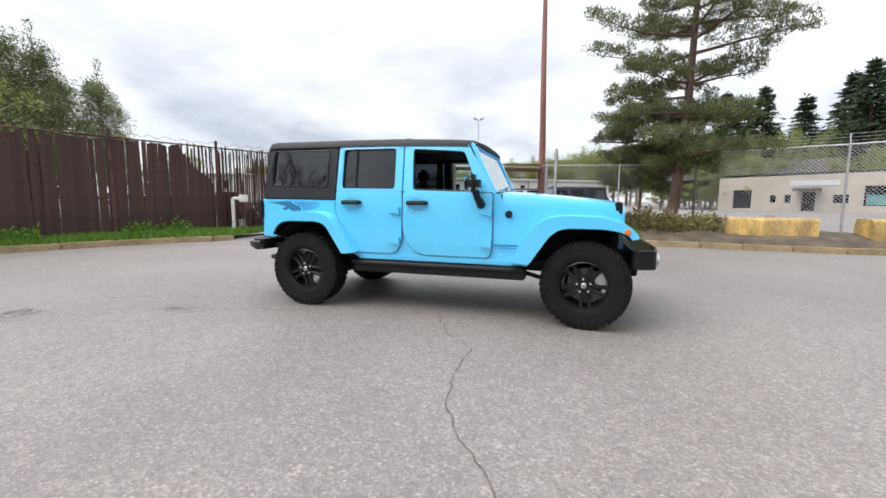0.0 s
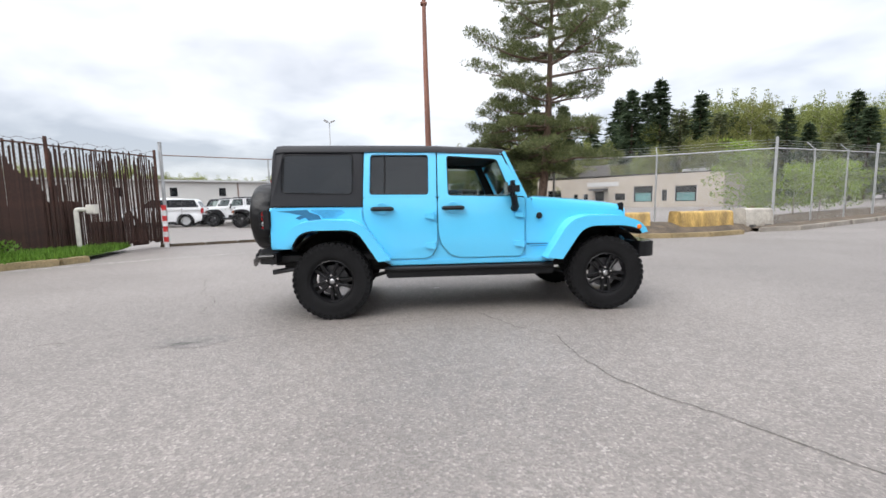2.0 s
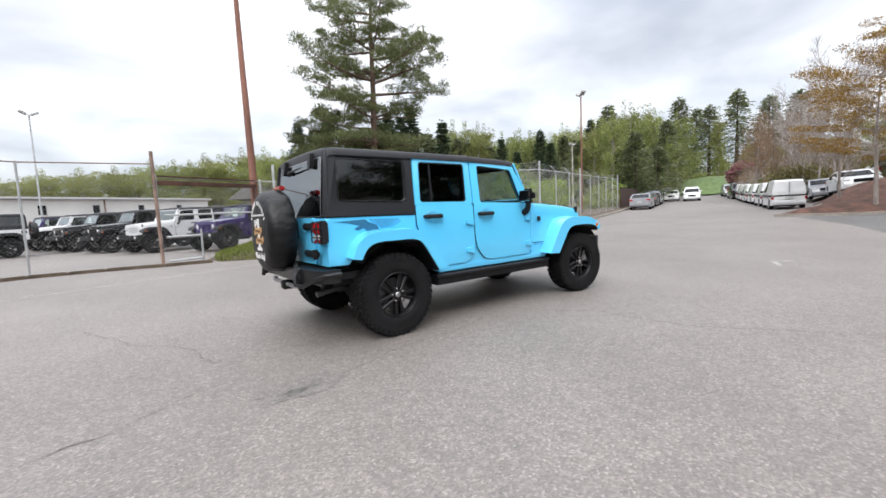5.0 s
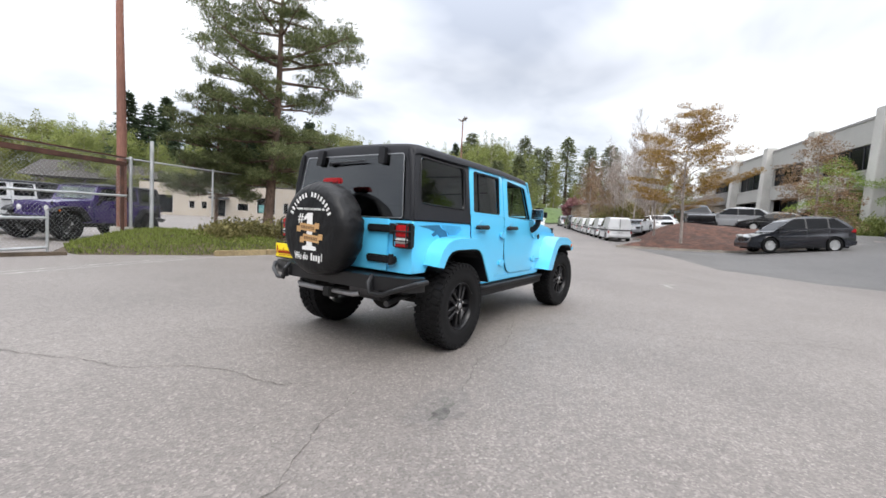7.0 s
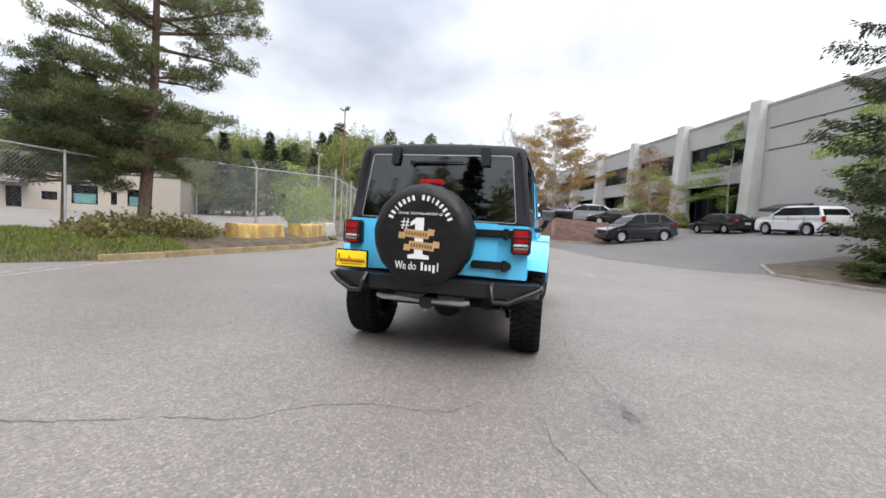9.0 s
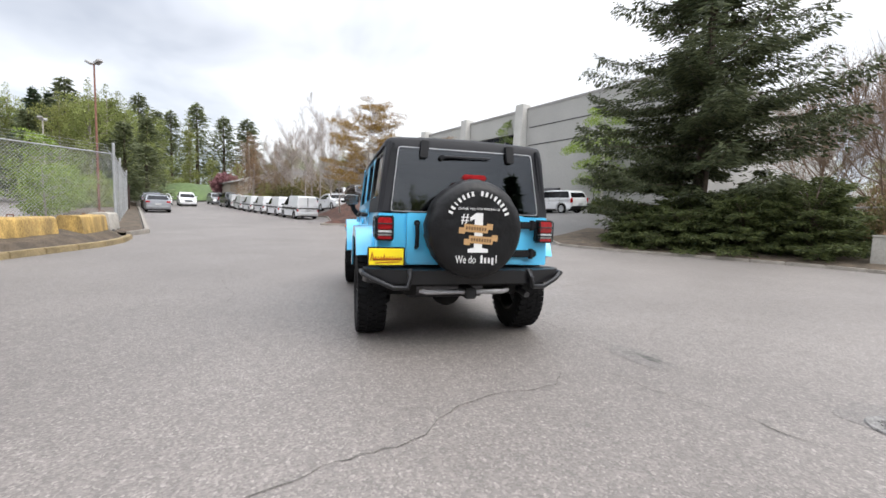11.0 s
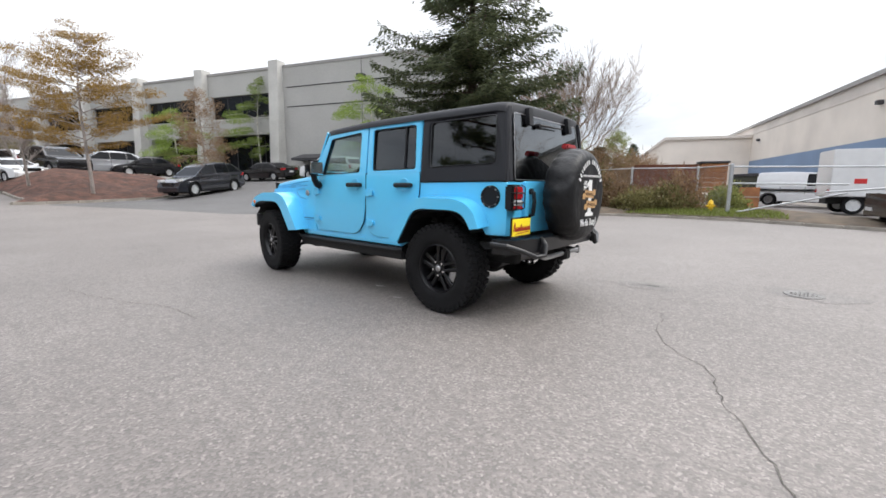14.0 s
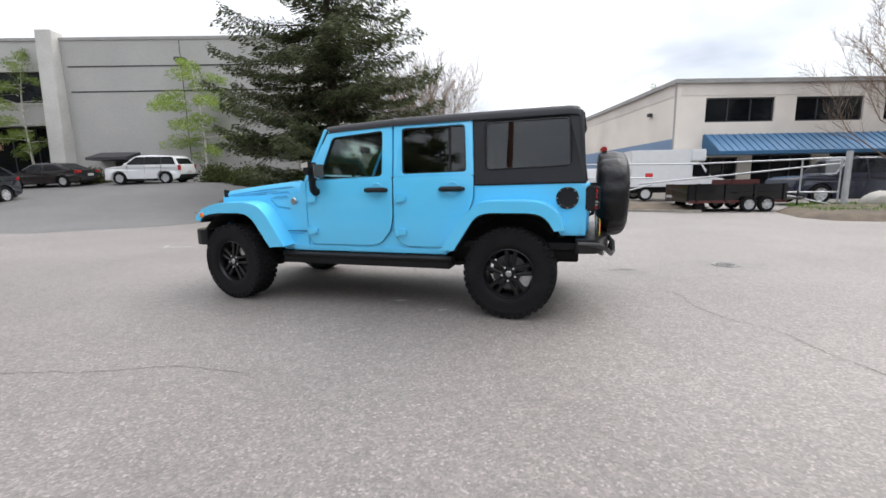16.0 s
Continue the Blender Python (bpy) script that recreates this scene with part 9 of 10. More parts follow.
# cars on the raised parking behind the mulch bed
for x, y, yaw, kind, paint, lab in ((31.5, 1.0, 200, "sedan", "white_paint", "white car parked behind the mulch bed"), (32.5, -1.2, 195, "boxsuv", "black_paint", "black four-wheel-drive car parked behind the mulch bed"), (33.0, -3.6, 100, "suv", "silver_paint", "silver car parked behind the mulch bed"), (33.2, -6.0, 105, "sedan", "black_paint", "black sedan parked behind the mulch bed"), (38.5, -8.4, 105, "suv", "black_paint", "black crossover parked by the office block"), (36.5, 3.4, 200, "sedan", "silver_paint", "silver sedan among bare trees"), (39.0, 0.2, 20, "suv", "white_paint", "white crossover in the far parking row"), (43.0, -3.0, 20, "sedan", "grey_paint", "grey sedan in the far parking row")):
    road_car(on_ground(x, y, yaw), kind, paint, lab)
# along the road
road_car(on_ground(34.8, 15.6, 22), "sedan", "silver_paint", "silver sedan parked at the kerb by the fence")
road_car(on_ground(40.6, 17.95, 22), "sedan", "black_paint", "black sedan parked at the kerb by the fence")
road_car(on_ground(46.2, 20.2, 22), "suv", "grey_paint", "grey crossover parked at the kerb by the fence")
road_car(on_ground(55.5, 22.3, 202), "sedan", "white_paint", "white sedan parked far along the road")
road_car(on_ground(62.5, 26.2, 202), "suv", "silver_paint", "silver car parked far along the road")
road_car(on_ground(54.0, 19.2, 202), "suv", "white_paint", "white crossover standing on the far road")
road_car(on_ground(54.5, 14.2, 205), "pickup", "black_paint", "black pickup parked on the far road")
road_car(on_ground(63.0, 18.0, 205), "suv", "silver_paint", "silver car parked on the far road")
# yard behind the pipe gate
road_car(pose(-12.8, -17.4, 0.05, 0, 0, 14), "pickup", "navy", "navy pickup behind the pipe gate")
road_car(pose(-4.1, -27.0, 0.1, 0, 0, 168), "van", "white_paint", "white van parked beside the box truck", "", "steel")


def box_truck(m):
    t = thing("box_truck", "white box truck with a cab and overhanging box", "truck", m)
    bm = bmesh.new()
    bx(bm, -1.95, 1.15, -1.05, 1.05, 0.75, 2.75, 0.03)
    bx(bm, 1.15, 1.95, -1.05, 1.05, 2.10, 2.75, 0.06)
    part("box", bm, M["white_paint"], t)
    bm = bmesh.new()
    prism(bm, [[(1.18, 0.45), (2.95, 0.45), (3.05, 0.75), (2.95, 1.15), (2.30, 1.30), (1.75, 2.02), (1.18, 2.05)]], lambda x, z, d: Vector((x, 0.95 * (1 - 2 * d), z)), 0.05)
    cab = part("cab", bm, M["white_paint"], t)
    for s in (1, -1):
        bm = bmesh.new()
        prism(bm, [[(1.32, 1.28), (2.12, 1.28), (1.72, 1.92), (1.32, 1.92)]], lambda x, z, d, s=s: Vector((x, s * (0.956 - 0.02 * d), z)))
        part("side_window", bm, M["window"], cab)
        bm = bmesh.new()
        bx(bm, 2.80, 3.02, s * 0.62, s * 0.88, 0.82, 1.02, 0.02)
        part("headlight", bm, M["white_lens"], cab)
        bm = bmesh.new()
        bx(bm, 2.0, 2.12, s * 0.98, s * 1.20, 1.3, 1.6, 0.02)
        part("mirror", bm, M["black"], cab)
        bm = bmesh.new()
        bx(bm, -2.0, -1.94, s * 0.8, s * 1.0, 0.9, 1.05, 0.01)
        part("tail_light", bm, M["red_lens"], t)
    bm = bmesh.new()
    vs = [bm.verts.new(p) for p in ((2.262, 0.8, 1.36), (2.262, -0.8, 1.36), (1.80, -0.78, 1.96), (1.80, 0.78, 1.96))]
    bm.faces.new(vs)
    part("windscreen", bm, M["window"], cab)
    bm = bmesh.new()
    bx(bm, -1.9, 2.9, -0.45, 0.45, 0.42, 0.74)
    part("chassis", bm, M["under"], t)
    bm = bmesh.new()
    bx(bm, -1.2, -0.8, -1.062, -1.05, 1.3, 1.5)
    bx(bm, -1.6, -1.1, 1.05, 1.062, 1.15, 1.32)
    part("box_mark", bm, M["red_stripe"], t, "small red mark")["kind"] = "stuff"
    for x in (-1.1, 2.2):
        for s in (1, -1):
            plain_wheel(t, Matrix.Translation((x, s * 0.86, 0.38)) @ Matrix.Rotation(0 if s > 0 else math.pi, 4, "Z"), 0.38, 0.24, "white_paint")
    return t


box_truck(pose(-6.35, -20.9, 0.05, 0, 0, 192) @ Matrix.Scale(0.94, 4))


def trailer(m):
    t = thing("flatbed_trailer", "black and dark red flatbed trailer with tandem wheels", "trailer", m)
    bm = bmesh.new()
    bx(bm, -2.9, 1.35, -1.0, 1.0, 0.55, 0.70, 0.01)
    part("bed", bm, M["black_paint"], t)
    for s in (1, -1):
        bm = bmesh.new()
        bx(bm, -2.9, 1.35, s * 1.0, s * 1.05, 0.42, 1.22, 0.01)
        part("side_board", bm, M["black_paint"], t, "black side board")
        bm = bmesh.new()
        bx(bm, -2.9, 1.35, s * 1.05, s * 1.075, 0.40, 0.52, 0.008)
        part("side_rail", bm, M["red_far"], t, "dark red lower rail")
        bm = bmesh.new()
        bx(bm, -0.95, 0.95, s * 1.02, s * 1.28, 0.82, 0.88, 0.01)
        part("mudguard", bm, M["black_paint"], t)
        for k in range(4):
            bm = bmesh.new()
            bx(bm, -2.6 + k * 1.25, -2.52 + k * 1.25, s * 1.05, s * 1.11, 0.45, 1.25)
            part("stake", bm, M["black_paint"], t)
        for x in (-0.38, 0.38):
            plain_wheel(t, Matrix.Translation((x, s * 1.16, 0.34)) @ Matrix.Rotation(0 if s > 0 else math.pi, 4, "Z"), 0.34, 0.2, "rim_silver")
    bm = bmesh.new()
    bx(bm, -2.95, -2.88, -1.0, 1.0, 0.45, 1.24, 0.01)
    part("tailboard", bm, M["black_paint"], t)
    bm = bmesh.new()
    bx(bm, -2.97, -2.95, 0.35, 0.85, 0.62, 0.74)
    part("plate", bm, M["frame_white"], t, "pale blank plate")
    bm = bmesh.new()
    cyl(bm, (1.35, -0.9, 0.55), (2.9, 0, 0.52), 0.05, n=8)
    cyl(bm, (1.35, 0.9, 0.55), (2.9, 0, 0.52), 0.05, n=8)
    cyl(bm, (2.6, 0.0, 0.05), (2.6, 0.0, 0.85), 0.04, n=8)
    part("drawbar", bm, M["black_paint"], t)
    bm = bmesh.new()
    bx(bm, -0.9, 0.3, -0.8, 0.8, 0.70, 1.42, 0.03)
    part("tool_box", bm, M["red_far"], t, "dark red tool box")
    for s in (1, -1):
        plain_wheel(t, Matrix.Translation((-2.3, s * 0.8, 0.25)) @ Matrix.Rotation(0 if s > 0 else math.pi, 4, "Z"), 0.25, 0.18, "under")
    return t


trailer(pose(-7.75, -13.45, 0.0, 0, 0, 195) @ Matrix.Scale(0.78, 4))

# bin and carton beside the van
bn = thing("waste_bin", "tall dark green steel bin behind the pipe gate", "bin", pose(-1.35, -25.2, 0.06, 0, 0, 12))
bm = bmesh.new()
prism(bm, [[(-0.50, 0.12), (0.50, 0.12), (0.58, 1.62), (-0.58, 1.62)]], lambda u, v, d: Vector((u, 0.5 - d, v)), 0.02)
part("body", bm, M["bin_green"], bn)
bm = bmesh.new()
prism(bm, [[(-0.62, 1.625), (0.62, 1.625), (0.60, 1.72), (-0.60, 1.80)]], lambda u, v, d: Vector((u, 0.55 - 1.1 * d, v)), 0.01)
part("lid", bm, M["frame_dark"], bn, "dark lid")
for x in (-0.4, 0.4):
    for y in (-0.38, 0.38):
        bm = bmesh.new()
        cyl(bm, (x - 0.02, y, 0.06), (x + 0.02, y, 0.06), 0.06, n=12)
        part("castor", bm, M["under"], bn)
ct = thing("carton", "large brown carton on the ground beside the bin", "box", pose(-1.75, -24.2, 0.04, 0, 0, 8))
bm = bmesh.new()
bx(bm, -0.45, 0.45, -0.4, 0.4, 0.0, 1.05, 0.015)
part("body", bm, M["wood_crate"], ct)
for y in (-0.40, 0.40):
    bm = bmesh.new()
    bx(bm, -0.44, 0.44, y - 0.006, y + 0.006, 0.52, 0.58)
    part("tape", bm, M["cream_dark"], ct, "pale tape")

# rusty container and a board crate behind the shrubs
ct = thing("rusty_container", "rust-brown open-top steel container behind the shrubs", "container", pose(1.45, -19.75, 0.2, 0, 0, 198.6) @ Matrix.Diagonal((0.5, 1, 1, 1)))
for x0, x1, y0, y1 in ((-2.8, 2.8, -1.0, -0.94), (-2.8, 2.8, 0.94, 1.0), (-2.8, -2.74, -0.94, 0.94), (2.74, 2.8, -0.94, 0.94)):
    bm = bmesh.new()
    bx(bm, x0, x1, y0, y1, 0.1, 1.95)
    part("side", bm, M["rust"], ct, smooth=False)
for k in range(12):
    bm = bmesh.new()
    bx(bm, -2.7 + k * 0.49, -2.62 + k * 0.49, -1.05, -1.0, 0.1, 1.95)
    part("rib", bm, M["rust"], ct, smooth=False)
bm = bmesh.new()
bx(bm, -2.78, 2.78, -0.93, 0.93, 0.05, 0.12)
part("floor", bm, M["rust"], ct, smooth=False)
cr = thing("board_crate", "orange-brown board crate with a dark lid on legs", "crate", pose(-0.9, -17.6, 0.15, 0, 0, 20) @ Matrix.Diagonal((0.55, 0.8, 1, 1)))
for k in range(6):
    for s in (1, -1):
        bm = bmesh.new()
        bx(bm, -0.85, 0.85, s * 0.5 - 0.02, s * 0.5 + 0.02, 0.75 + k * 0.2, 0.93 + k * 0.2, 0.006)
        part("board", bm, M["wood_crate"], cr, smooth=False)
        bm = bmesh.new()
        bx(bm, s * 0.85 - 0.02, s * 0.85 + 0.02, -0.48, 0.48, 0.75 + k * 0.2, 0.93 + k * 0.2, 0.006)
        part("board", bm, M["wood_crate"], cr, smooth=False)
for x in (-0.8, 0.8):
    for y in (-0.45, 0.45):
        bm = bmesh.new()
        bx(bm, x - 0.05, x + 0.05, y - 0.05, y + 0.05, -0.1, 1.95)
        part("leg", bm, M["wood_crate"], cr, smooth=False)
bm = bmesh.new()
bx(bm, -0.95, 0.95, -0.6, 0.6, 1.95, 2.02)
part("lid", bm, M["frame_dark"], cr, smooth=False)

# ---- the car lot: repeats of the off-road car in other colours
DROP = ("arch_bar", "small_line", "hash_sign", "numeral", "ribbon", "word", "slogan_bar", "plate_holder", "side_graphic", "badge", "wheel_nut", "bolt")


def lot_car(x, y, yaw, paint, label, black_flares=True):
    c = copy_thing(jeep, pose(x, y, 0.0, 0, 0, yaw) )
    c["label"], c["group"] = label, "cars in the lot"
    gone = [o for o in c.children_recursive if o.name.split(".")[0] in DROP]
    for o in set(gone) | {k for o in gone for k in o.children_recursive}:
        bpy.data.objects.remove(o)
    for o in c.children_recursive:
        if o.type == "MESH" and o.data.materials and o.data.materials[0] == M["blue"]:
            o.material_slots[0].link = "OBJECT"
            o.material_slots[0].material = M["black"] if black_flares and "flare" in o.name else M[paint]
            if "label" in o.keys():
                del o["label"]
    return c


W_, B_, P_ = "white_paint", "black_paint", "purple_paint"
for x, y, yaw, paint, col in ((-9.0, 20.7, 194, W_, "white"), (-11.5, 23.0, 194, W_, "white"), (-13.4, 25.7, 195, W_, "white"), (-2.97, 19.8, 202, B_, "black"), (-4.35, 22.7, 202, B_, "black"), (-1.62, 17.3, 204, W_, "white"), (0.55, 14.9, 206, P_, "deep purple"), (-5.6, 25.6, 202, W_, "white"), (-7.0, 28.6, 202, P_, "deep purple"), (-15.4, 28.6, 196, B_, "black")):
    lot_car(x, y, yaw, paint, f"{col} four-door off-road car parked in a row in the lot")
for x, y, yaw, kind, paint, lab in ((-16.0, 22.4, 196, "boxsuv", "white_paint", "white four-wheel-drive car in the lot"), (-18.2, 25.6, 196, "suv", "silver_paint", "silver crossover in the lot"), (-20.6, 28.8, 196, "sedan", "white_paint", "white sedan in the lot"), (-20.0, 16.0, 200, "sedan", "red_far", "dark red sedan behind the slatted fence"), (-18.5, 7.5, 190, "suv", "silver_paint", "silver crossover behind the slatted fence"), (-17.5, 3.5, 190, "sedan", "white_paint", "white sedan behind the slatted fence")):
    road_car(pose(x, y, 0, 0, 0, yaw), kind, paint, lab, "cars in the lot")


# ---- the drive to the office, in darker asphalt
drive = [(20.4, 1.2), (15.5, -1.4), (11.8, -2.9), (10.1, -5.2), (9.8, -7.0), (10.8, -9.2), (13.2, -12.5), (15.5, -17.0), (30.0, -17.2), (36.0, -11.0), (30.0, -7.0), (25.6, -8.1), (23.2, -6.1), (21.8, -2.3), (20.7, -0.2)]
patch("drive", drive, 0.03, M["asphalt_drive"], "darker grey asphalt drive up to the office", "road", seed=15, step=0.7, rim_lift=-0.004)

# ---- mulch bed with the orange tree
bed = [(20.6, 1.9), (23.2, 1.2), (27.5, 1.6), (32.0, 2.8), (31.5, 0.4), (30.2, -2.6), (29.6, -5.6), (25.6, -7.9), (23.4, -6.0), (22.0, -2.2), (20.9, -0.2)]
patch("mulch_bed", bed, 0.12, M["mulch"], "raised bed of red-brown bark mulch", "mulch", mound=0.42, rough=0.1, seed=9, step=0.8)
kerb_run(bed[7:] + bed[:4], M["kerb"], "pale concrete kerb round the mulch bed", 0.15, 0.12)
layered_tree(pose(22.65, -1.11, 0.5), 8.0, 3.0, "orange_tree", "slender tree with thin orange-brown and olive leaves", M["orange"], 5, M["bark_grey"], 0.24, 44, 0.44, 0.05, 8.5, (0.062, 0.036), 0.09)
for i, (x, y, h, r) in enumerate([(26.6, 0.75, 4.6, 1.7), (30.6, 1.4, 8.0, 2.6), (34.6, 2.4, 9.2, 3.0), (38.6, 4.0, 9.0, 3.0), (41.5, 5.6, 8.6, 2.8)]):
    bare_tree(pose(x, y, h_at(x, y) + 0.3), h, r, "slender leafless tree with fine grey upswept twigs", 200 + i, M["bark_grey"], "bare trees by the road", 0.075, 11, 26)
for i, (x, y, h, s, lf) in enumerate([(31.4, -14.1, 8.4, 1, "birch_leaf"), (24.75, -7.1, 6.2, 3, "bud"), (20.24, -16.86, 7.4, 2, "birch_leaf"), (38.9, -10.2, 6.0, 4, "birch_leaf")]):
    layered_tree(pose(x, y, h_at(x, y) + 0.1), h, 2.8 if lf != "bud" else 2.0, "young_birch", "young white-stemmed tree with yellow-green leaves before the office" if lf != "bud" else "slender young tree in brown bud before the office", M[lf], 222 + s, M["bark_white" if lf != "bud" else "bark_grey"], 0.20, 24, 0.34, 0.42, 6.0 if lf != "bud" else 4.0, (0.085, 0.05), 0.085, "young trees along the office")
for i, (x, y, r, h) in enumerate([(34.5, -11.6, 0.6, 1.3), (36.6, -10.9, 0.6, 1.2), (38.6, -9.4, 0.9, 2.4), (25.0, -13.4, 0.5, 0.7), (18.2, -15.8, 1.0, 1.1), (16.4, -16.2, 1.1, 1.0)]):
    shrub(pose(x, y, h_at(x, y)), r, r, h, M["juniper"] if i > 2 else M["spring"], "green shrub against the office wall", 60, (0.16, 0.08), 240 + i, "office_shrub", 0.5, 50, "shrubs along the office")

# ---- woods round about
kinds = [far_broadleaf("broadleaf_tree", "tall broad-leaved tree in thin spring leaf", M["spring"], 1, 14, 3.2), far_broadleaf("broadleaf_tree", "tall broad-leaved tree in thin spring leaf", M["spring"], 2, 15, 3.6, 1.0, 1.2), far_broadleaf("broadleaf_tree", "tall olive-green broad-leaved tree", M["olive"], 3, 14, 3.4), far_broadleaf("poplar_tree", "narrow tall tree in thin olive leaf", M["olive"], 4, 17, 2.4, 0.62, 0.8), far_conifer("conifer_tree", "tall dark conifer in the woods", 5, 17, 3.0), far_conifer("conifer_tree", "slim dark conifer in the woods", 6, 15, 2.2), far_broadleaf("poplar_tree", "tall tapering tree in fresh grey-green leaf beyond the fence", M["poplar"], 7, 14, 3.0, 0.85, 1.5, (0.12, 0.065), 150), far_conifer("conifer_tree", "slim airy conifer beyond the road, needles paled as by haze", 8, 16, 1.7, "far_fir", 10, 0.62), far_broadleaf("budding_tree", "rounded tree in brown bud beyond the vans", M["bud"], 9, 9, 2.6, 1.0, 0.8, (0.10, 0.05))]
rng = random.Random(12)


def plant(kind, az, d, top, eye=(-1.5, -3.0, 1.2), wide=1.0):
    """A far tree on the given bearing and distance whose top shows at that elevation in degrees."""
    src = kinds[kind]
    wide *= 1.6 if kind in (4, 5) else (2.1 if kind == 7 else 1.0)
    x, y = eye[0] + d * math.cos(radians(az)), eye[1] + d * math.sin(radians(az))
    tall = (14, 15, 14, 17, 17, 15, 14, 16, 9)[kind]
    z0 = max(0.0, h_at(x, y))
    z = eye[2] + d * math.tan(radians(top))
    k = (z - z0) / tall
    o = copy_thing(src, pose(x, y, z0, 0, 0, rng.uniform(0, 360)))
    o.scale = (max(0.7, k) * rng.uniform(0.9, 1.2) * wide,) * 2 + (k,)
    return o


# north-east woods: bearings in degrees, elevation of the tops
for az in np.arange(24, 76, 1.5).tolist():
    top = lerp_table([(20, 10.5), (28, 11.0), (36, 10.0), (44, 10.5), (52, 11.3), (58, 9.5), (63, 8.5), (76, 8.0)], az)
    plant(rng.choice([0, 1, 2, 0, 1]), az + rng.uniform(-0.8, 0.8), rng.uniform(82, 105), top * rng.uniform(0.9, 1.06))
    plant(rng.choice([0, 2, 2]), az + rng.uniform(-1, 1), rng.uniform(72, 82), top * rng.uniform(0.45, 0.72))
    plant(rng.choice([0, 2, 1]), az + rng.uniform(-1, 1), rng.uniform(106, 120), top * rng.uniform(0.75, 0.95))
# undergrowth at the edge of the wood
for az in np.arange(20, 78, 1.7).tolist():
    plant(rng.choice([0, 2, 2]), az + rng.uniform(-0.6, 0.6), rng.uniform(84, 92), rng.uniform(1.8, 3.6))
for az, d, top, k in ((57.2, 88, 14.0, 4), (58.6, 90, 12.8, 5), (60.3, 88, 13.3, 4), (61.8, 92, 12.4, 4), (65.2, 95, 10.8, 5), (68.5, 90, 12.2, 4), (70.2, 92, 11.2, 4), (72.0, 92, 12.0, 4), (49.5, 84, 9.0, 4), (38.5, 66, 8.4, 5), (35.0, 62, 8.6, 7), (29.3, 60, 7.2, 7), (28.0, 56, 8.8, 7), (25.5, 62, 6.6, 7), (43.0, 70, 7.5, 4), (53.0, 86, 12.0, 5)):
    plant(k, az, d, top)
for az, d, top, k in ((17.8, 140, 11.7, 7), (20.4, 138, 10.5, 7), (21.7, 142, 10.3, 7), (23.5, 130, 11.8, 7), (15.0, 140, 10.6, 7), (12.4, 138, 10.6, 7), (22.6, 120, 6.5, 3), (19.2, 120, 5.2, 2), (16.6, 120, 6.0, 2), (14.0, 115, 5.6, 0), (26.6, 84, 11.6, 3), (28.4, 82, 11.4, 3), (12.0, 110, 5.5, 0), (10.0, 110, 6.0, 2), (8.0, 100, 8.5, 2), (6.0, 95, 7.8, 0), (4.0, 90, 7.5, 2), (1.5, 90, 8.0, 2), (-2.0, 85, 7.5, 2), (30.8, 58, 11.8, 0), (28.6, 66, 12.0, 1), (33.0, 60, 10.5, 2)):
    plant(k, az, d, top)
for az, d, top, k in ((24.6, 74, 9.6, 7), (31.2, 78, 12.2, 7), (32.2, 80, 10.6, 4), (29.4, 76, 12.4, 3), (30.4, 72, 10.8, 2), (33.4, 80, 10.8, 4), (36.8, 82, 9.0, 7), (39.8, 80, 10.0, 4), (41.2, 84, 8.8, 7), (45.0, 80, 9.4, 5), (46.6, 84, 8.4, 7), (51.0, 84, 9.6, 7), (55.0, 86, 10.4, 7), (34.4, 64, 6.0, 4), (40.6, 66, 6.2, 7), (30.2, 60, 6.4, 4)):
    plant(k, az, d, top)
# low hill behind the lot
for az in np.arange(74, 132, 1.3).tolist():
    top = lerp_table([(74, 8.0), (84, 6.8), (91, 5.8), (103, 4.0), (115, 3.6), (132, 4.5)], az)
    plant(rng.choice([0, 1, 2, 2]), az + rng.uniform(-1, 1), rng.uniform(120, 150), top * rng.uniform(0.92, 1.15), wide=1.7)
plant(0, 122, 75, 5.5)
# tall trees beyond the slatted fence
for az, d, top, k in ((150.4, 46, 15.8, 6), (148.6, 52, 13.0, 6), (145.6, 47, 13.4, 6), (153.2, 44, 16.5, 6), (154.5, 50, 15.0, 4), (150.5, 56, 10.0, 4), (144.2, 58, 7.6, 2), (155.8, 42, 18.0, 6), (158, 34, 20.0, 1), (162, 32, 21.0, 4), (167, 33, 19.0, 1), (141.0, 60, 5.6, 2), (138.0, 62, 5.4, 2), (172, 34, 15.0, 4), (180, 32, 16.0, 1), (187, 33, 15.0, 1), (194, 30, 18.0, 5), (201, 32, 16.0, 4), (209, 34, 14.0, 1), (217, 33, 15.0, 4), (226, 38, 13.0, 0)):
    plant(k, az, d, top, (1.35, -4.87, 1.2))
# beyond the yard to the south
for az, d, top, k in ((-97, 70, 10.8, 0), (-71.5, 62, 7.2, 0), (-73.5, 70, 5.0, 4), (-69.5, 48, 4.8, 5), (-68.0, 46, 4.4, 5), (-66.5, 60, 6.0, 2), (-78, 85, 5.2, 4), (-63.5, 55, 6.8, 2), (-58, 60, 8.0, 0), (-54, 60, 8.0, 2), (-110, 80, 9.0, 1), (-122, 60, 9.0, 2), (-133, 55, 10.0, 0)):
    plant(k, az, d, top, (-4.0, 3.4, 1.2))
bare_tree(pose(-17.2, -22.2, 0.1), 9.6, 3.4, "leafless tree with brown twigs beyond the pipe gate", 271, M["twig_brown"], "bare trees beyond the gate", 0.14, 16, 24)
bare_tree(pose(-17.5, -13.0, 0.1), 10.5, 4.2, "leafless tree with brown twigs beyond the pipe gate", 272, M["twig_brown"], "bare trees beyond the gate", 0.16, 16, 24)
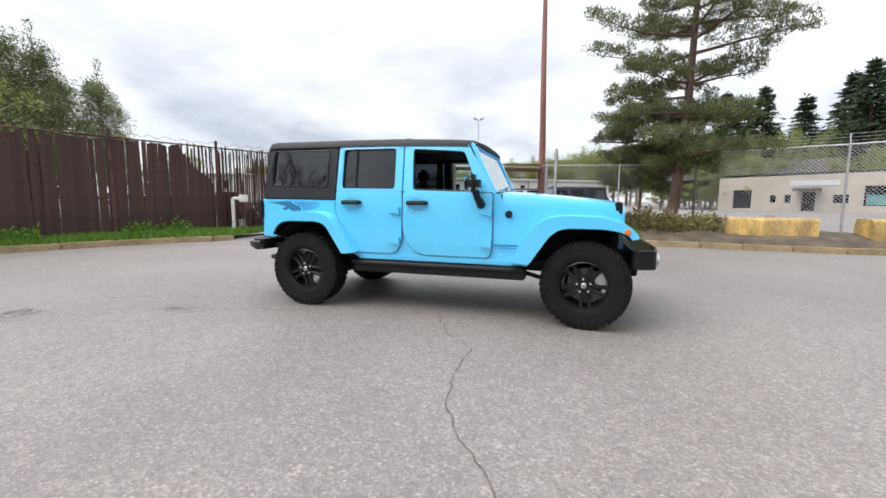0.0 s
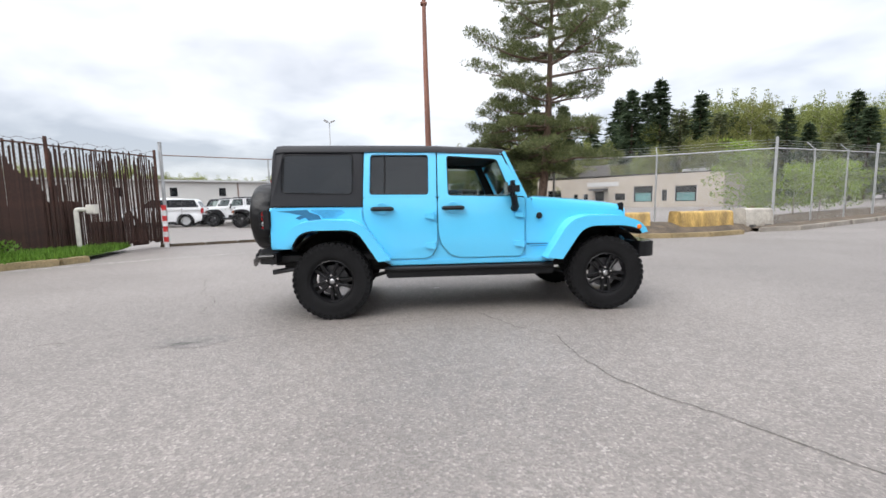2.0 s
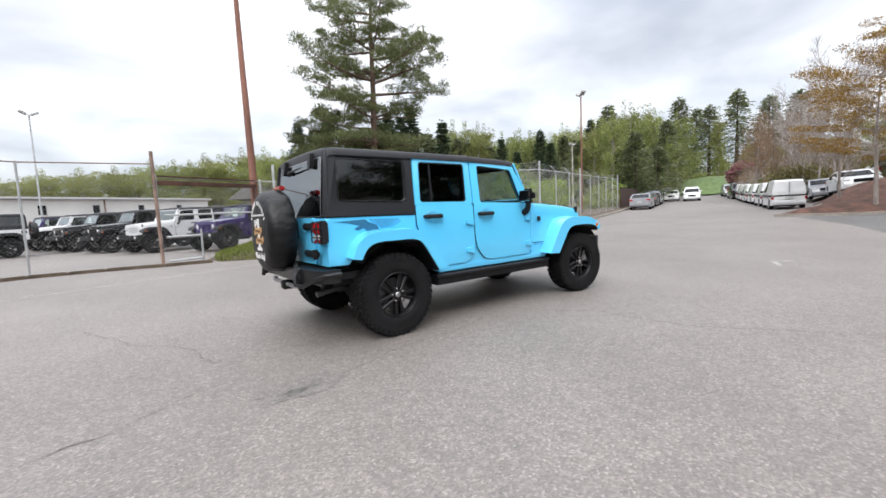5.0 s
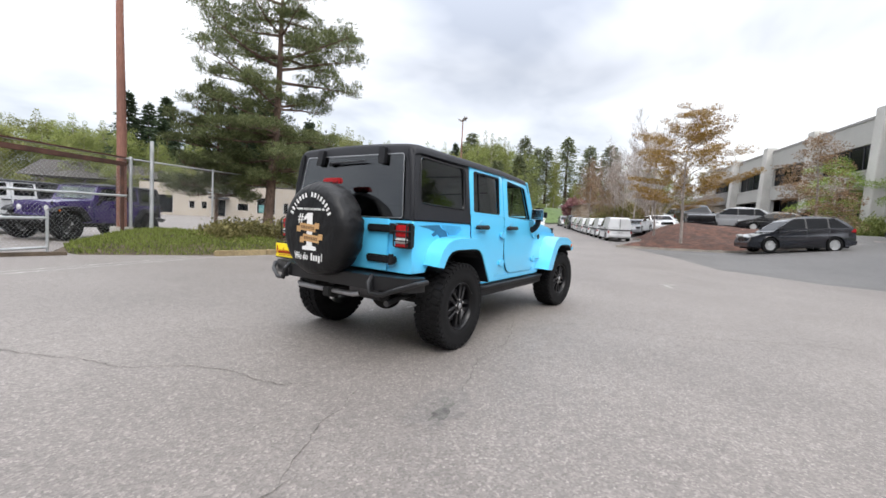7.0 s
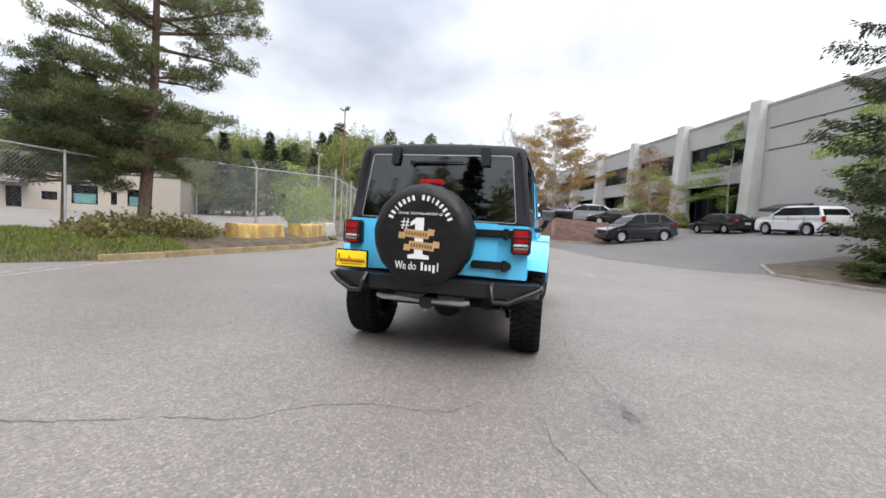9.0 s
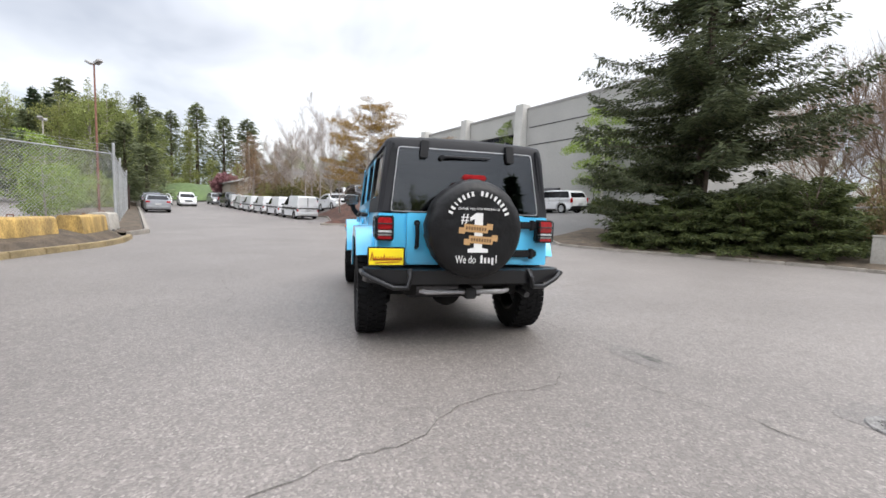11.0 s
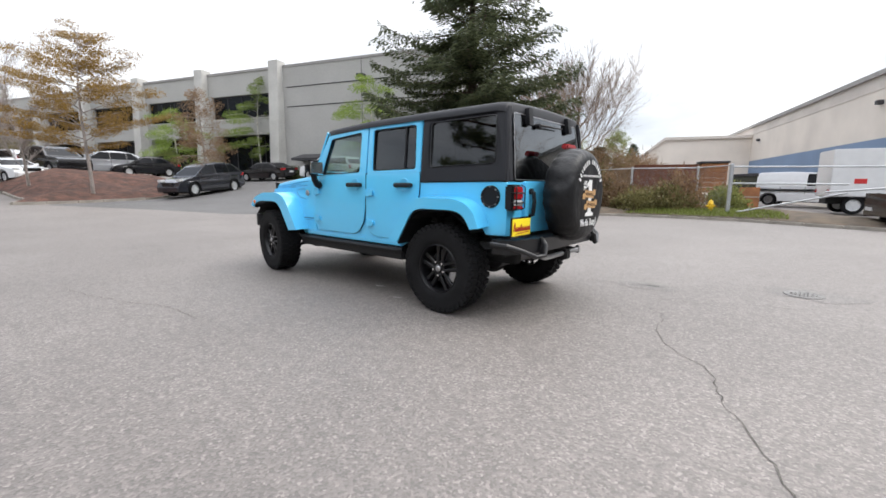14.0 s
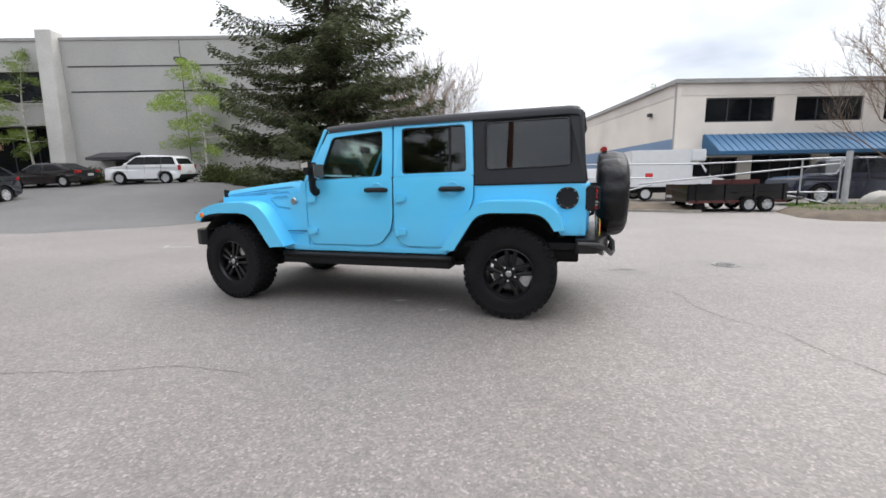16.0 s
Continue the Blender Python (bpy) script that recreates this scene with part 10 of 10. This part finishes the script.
for az in np.arange(-182, -108, 2.6).tolist():
    plant(rng.choice([0, 2, 2, 4]), az + rng.uniform(-1, 1), rng.uniform(62, 90), rng.uniform(5.0, 10.5), wide=1.4)
for o in kinds:
    o.matrix_basis = pose(*{0: (70, 62, 2), 1: (76, 55, 2), 2: (60, 70, 2), 3: (92, 30, 2), 4: (50, 76, 2), 5: (45, 80, 2), 6: (-51.5, 23.5, 0), 7: (118, 45, 3), 8: (52, 11.5, 1.0)}[kinds.index(o)], 0, 0, 0)
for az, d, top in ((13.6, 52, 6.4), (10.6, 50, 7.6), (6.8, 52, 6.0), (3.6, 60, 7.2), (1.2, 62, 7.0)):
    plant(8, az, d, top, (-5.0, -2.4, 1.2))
branching_tree(pose(66, 17.2, 1.8), 3.6, 1.0, "blossom_tree", "low tree covered in pink blossom beside the road", M["pink"], 26, (0.30, 0.22), 31, M["bark_grey"], 3, 0.1, 0.25, 0.5, leaf_from=2, puff_r=0.5)
# green bank at the end of the road, brown thickets along it
bank = [(70, 23), (84, 20), (120, 24), (130, 60), (96, 52), (76, 34)]
patch("far_bank", bank, 0.2, M["far_grass"], "green grass bank at the end of the road", "grass", mound=3.0, rough=0.2, seed=11, step=6)
for i in range(6):
    az, d = 2 + i * 1.9, 60 + (i % 3) * 5
    x, y = -3 + d * math.cos(radians(az)), d * math.sin(radians(az))
    shrub(pose(x, y, h_at(x, y)), 2.4, 2.0, 2.2 + 0.6 * (i % 2), M[("bud", "olive", "bramble")[i % 3]], "tangled brown and olive thicket along the road", 70, (0.30, 0.14), 300 + i, "thicket", 0.5, 50, "thickets along the road")
for i in range(10):
    x = 36 + i * 3.4
    y = 18.6 + (x - 33.4) * 0.40 + 1.2
    shrub(pose(x, y, h_at(x, y)), 1.8, 1.5, 2.4 + 0.5 * (i % 3), M[("spring", "olive", "spring_bright")[i % 3]], "green thicket along the fence line", 60, (0.24, 0.13), 330 + i, "green_thicket", 0.5, 46, "thickets along the fence line")
bm = bmesh.new()
bx(bm, 0, 16, -0.04, 0.04, 0, 2.2)
tagged(part("board_fence", bm, M["slat"], smooth=False), "dark brown board fence beyond the chain-link fence", "fence").matrix_basis = pose(34.2, 17.4, 0.45, 0, 0, 22)

# flag on a tall pole far beyond the warehouse
fp = thing("flag_pole", "tall thin pole with a red and white striped flag", "flag", pose(54.35, 96.1, 0.0))
bm = bmesh.new()
tube(bm, [(0, 0, -0.2), (0, 0, 12.2)], [0.09, 0.04], 8)
part("pole", bm, M["galv"], fp)
for k in range(5):
    bm = bmesh.new()
    pts = [(0.1 + 0.28 * i, 0.12 * math.sin(i * 0.9)) for i in range(11)]
    z = 12.0 - 0.34 * k
    for (xa, ya), (xb, yb) in zip(pts, pts[1:]):
        q = [bm.verts.new(v) for v in ((xa, ya, z - 0.06 * xa), (xb, yb, z - 0.06 * xb), (xb, yb, z - 0.34 - 0.06 * xb), (xa, ya, z - 0.34 - 0.06 * xa))]
        bm.faces.new(q)
    part("stripe", bm, M["white_stripe"] if k % 2 else M["cloth_dark"], fp)

# yellow-green bushes between the vans and the grey house
for i, (x, y, r, h) in enumerate([(46.5, 7.4, 2.2, 3.2), (50.5, 9.3, 2.2, 3.2), (42.0, 5.6, 2.2, 3.0), (52.0, 6.5, 3.0, 4.0), (50.0, 2.0, 3.0, 3.6), (46.0, 0.0, 2.6, 3.0)]):
    shrub(pose(x, y, h_at(x, y)), r, r, h, M["olive" if i < 2 else "bramble"], "olive and brown spring bush before the grey house", 70, (0.22, 0.11), 340 + i, "spring_bush", 0.5, 60, "spring bushes by the house")
for i, (x, y, h, r) in enumerate([(43.5, 7.4, 8.4, 3.0), (46.5, 9.0, 7.8, 3.0)]):
    bare_tree(pose(x, y, h_at(x, y)), h, r, "slender leafless tree with fine grey upswept twigs", 260 + i, M["twig_brown"], "bare trees by the road", 0.075, 11, 26)
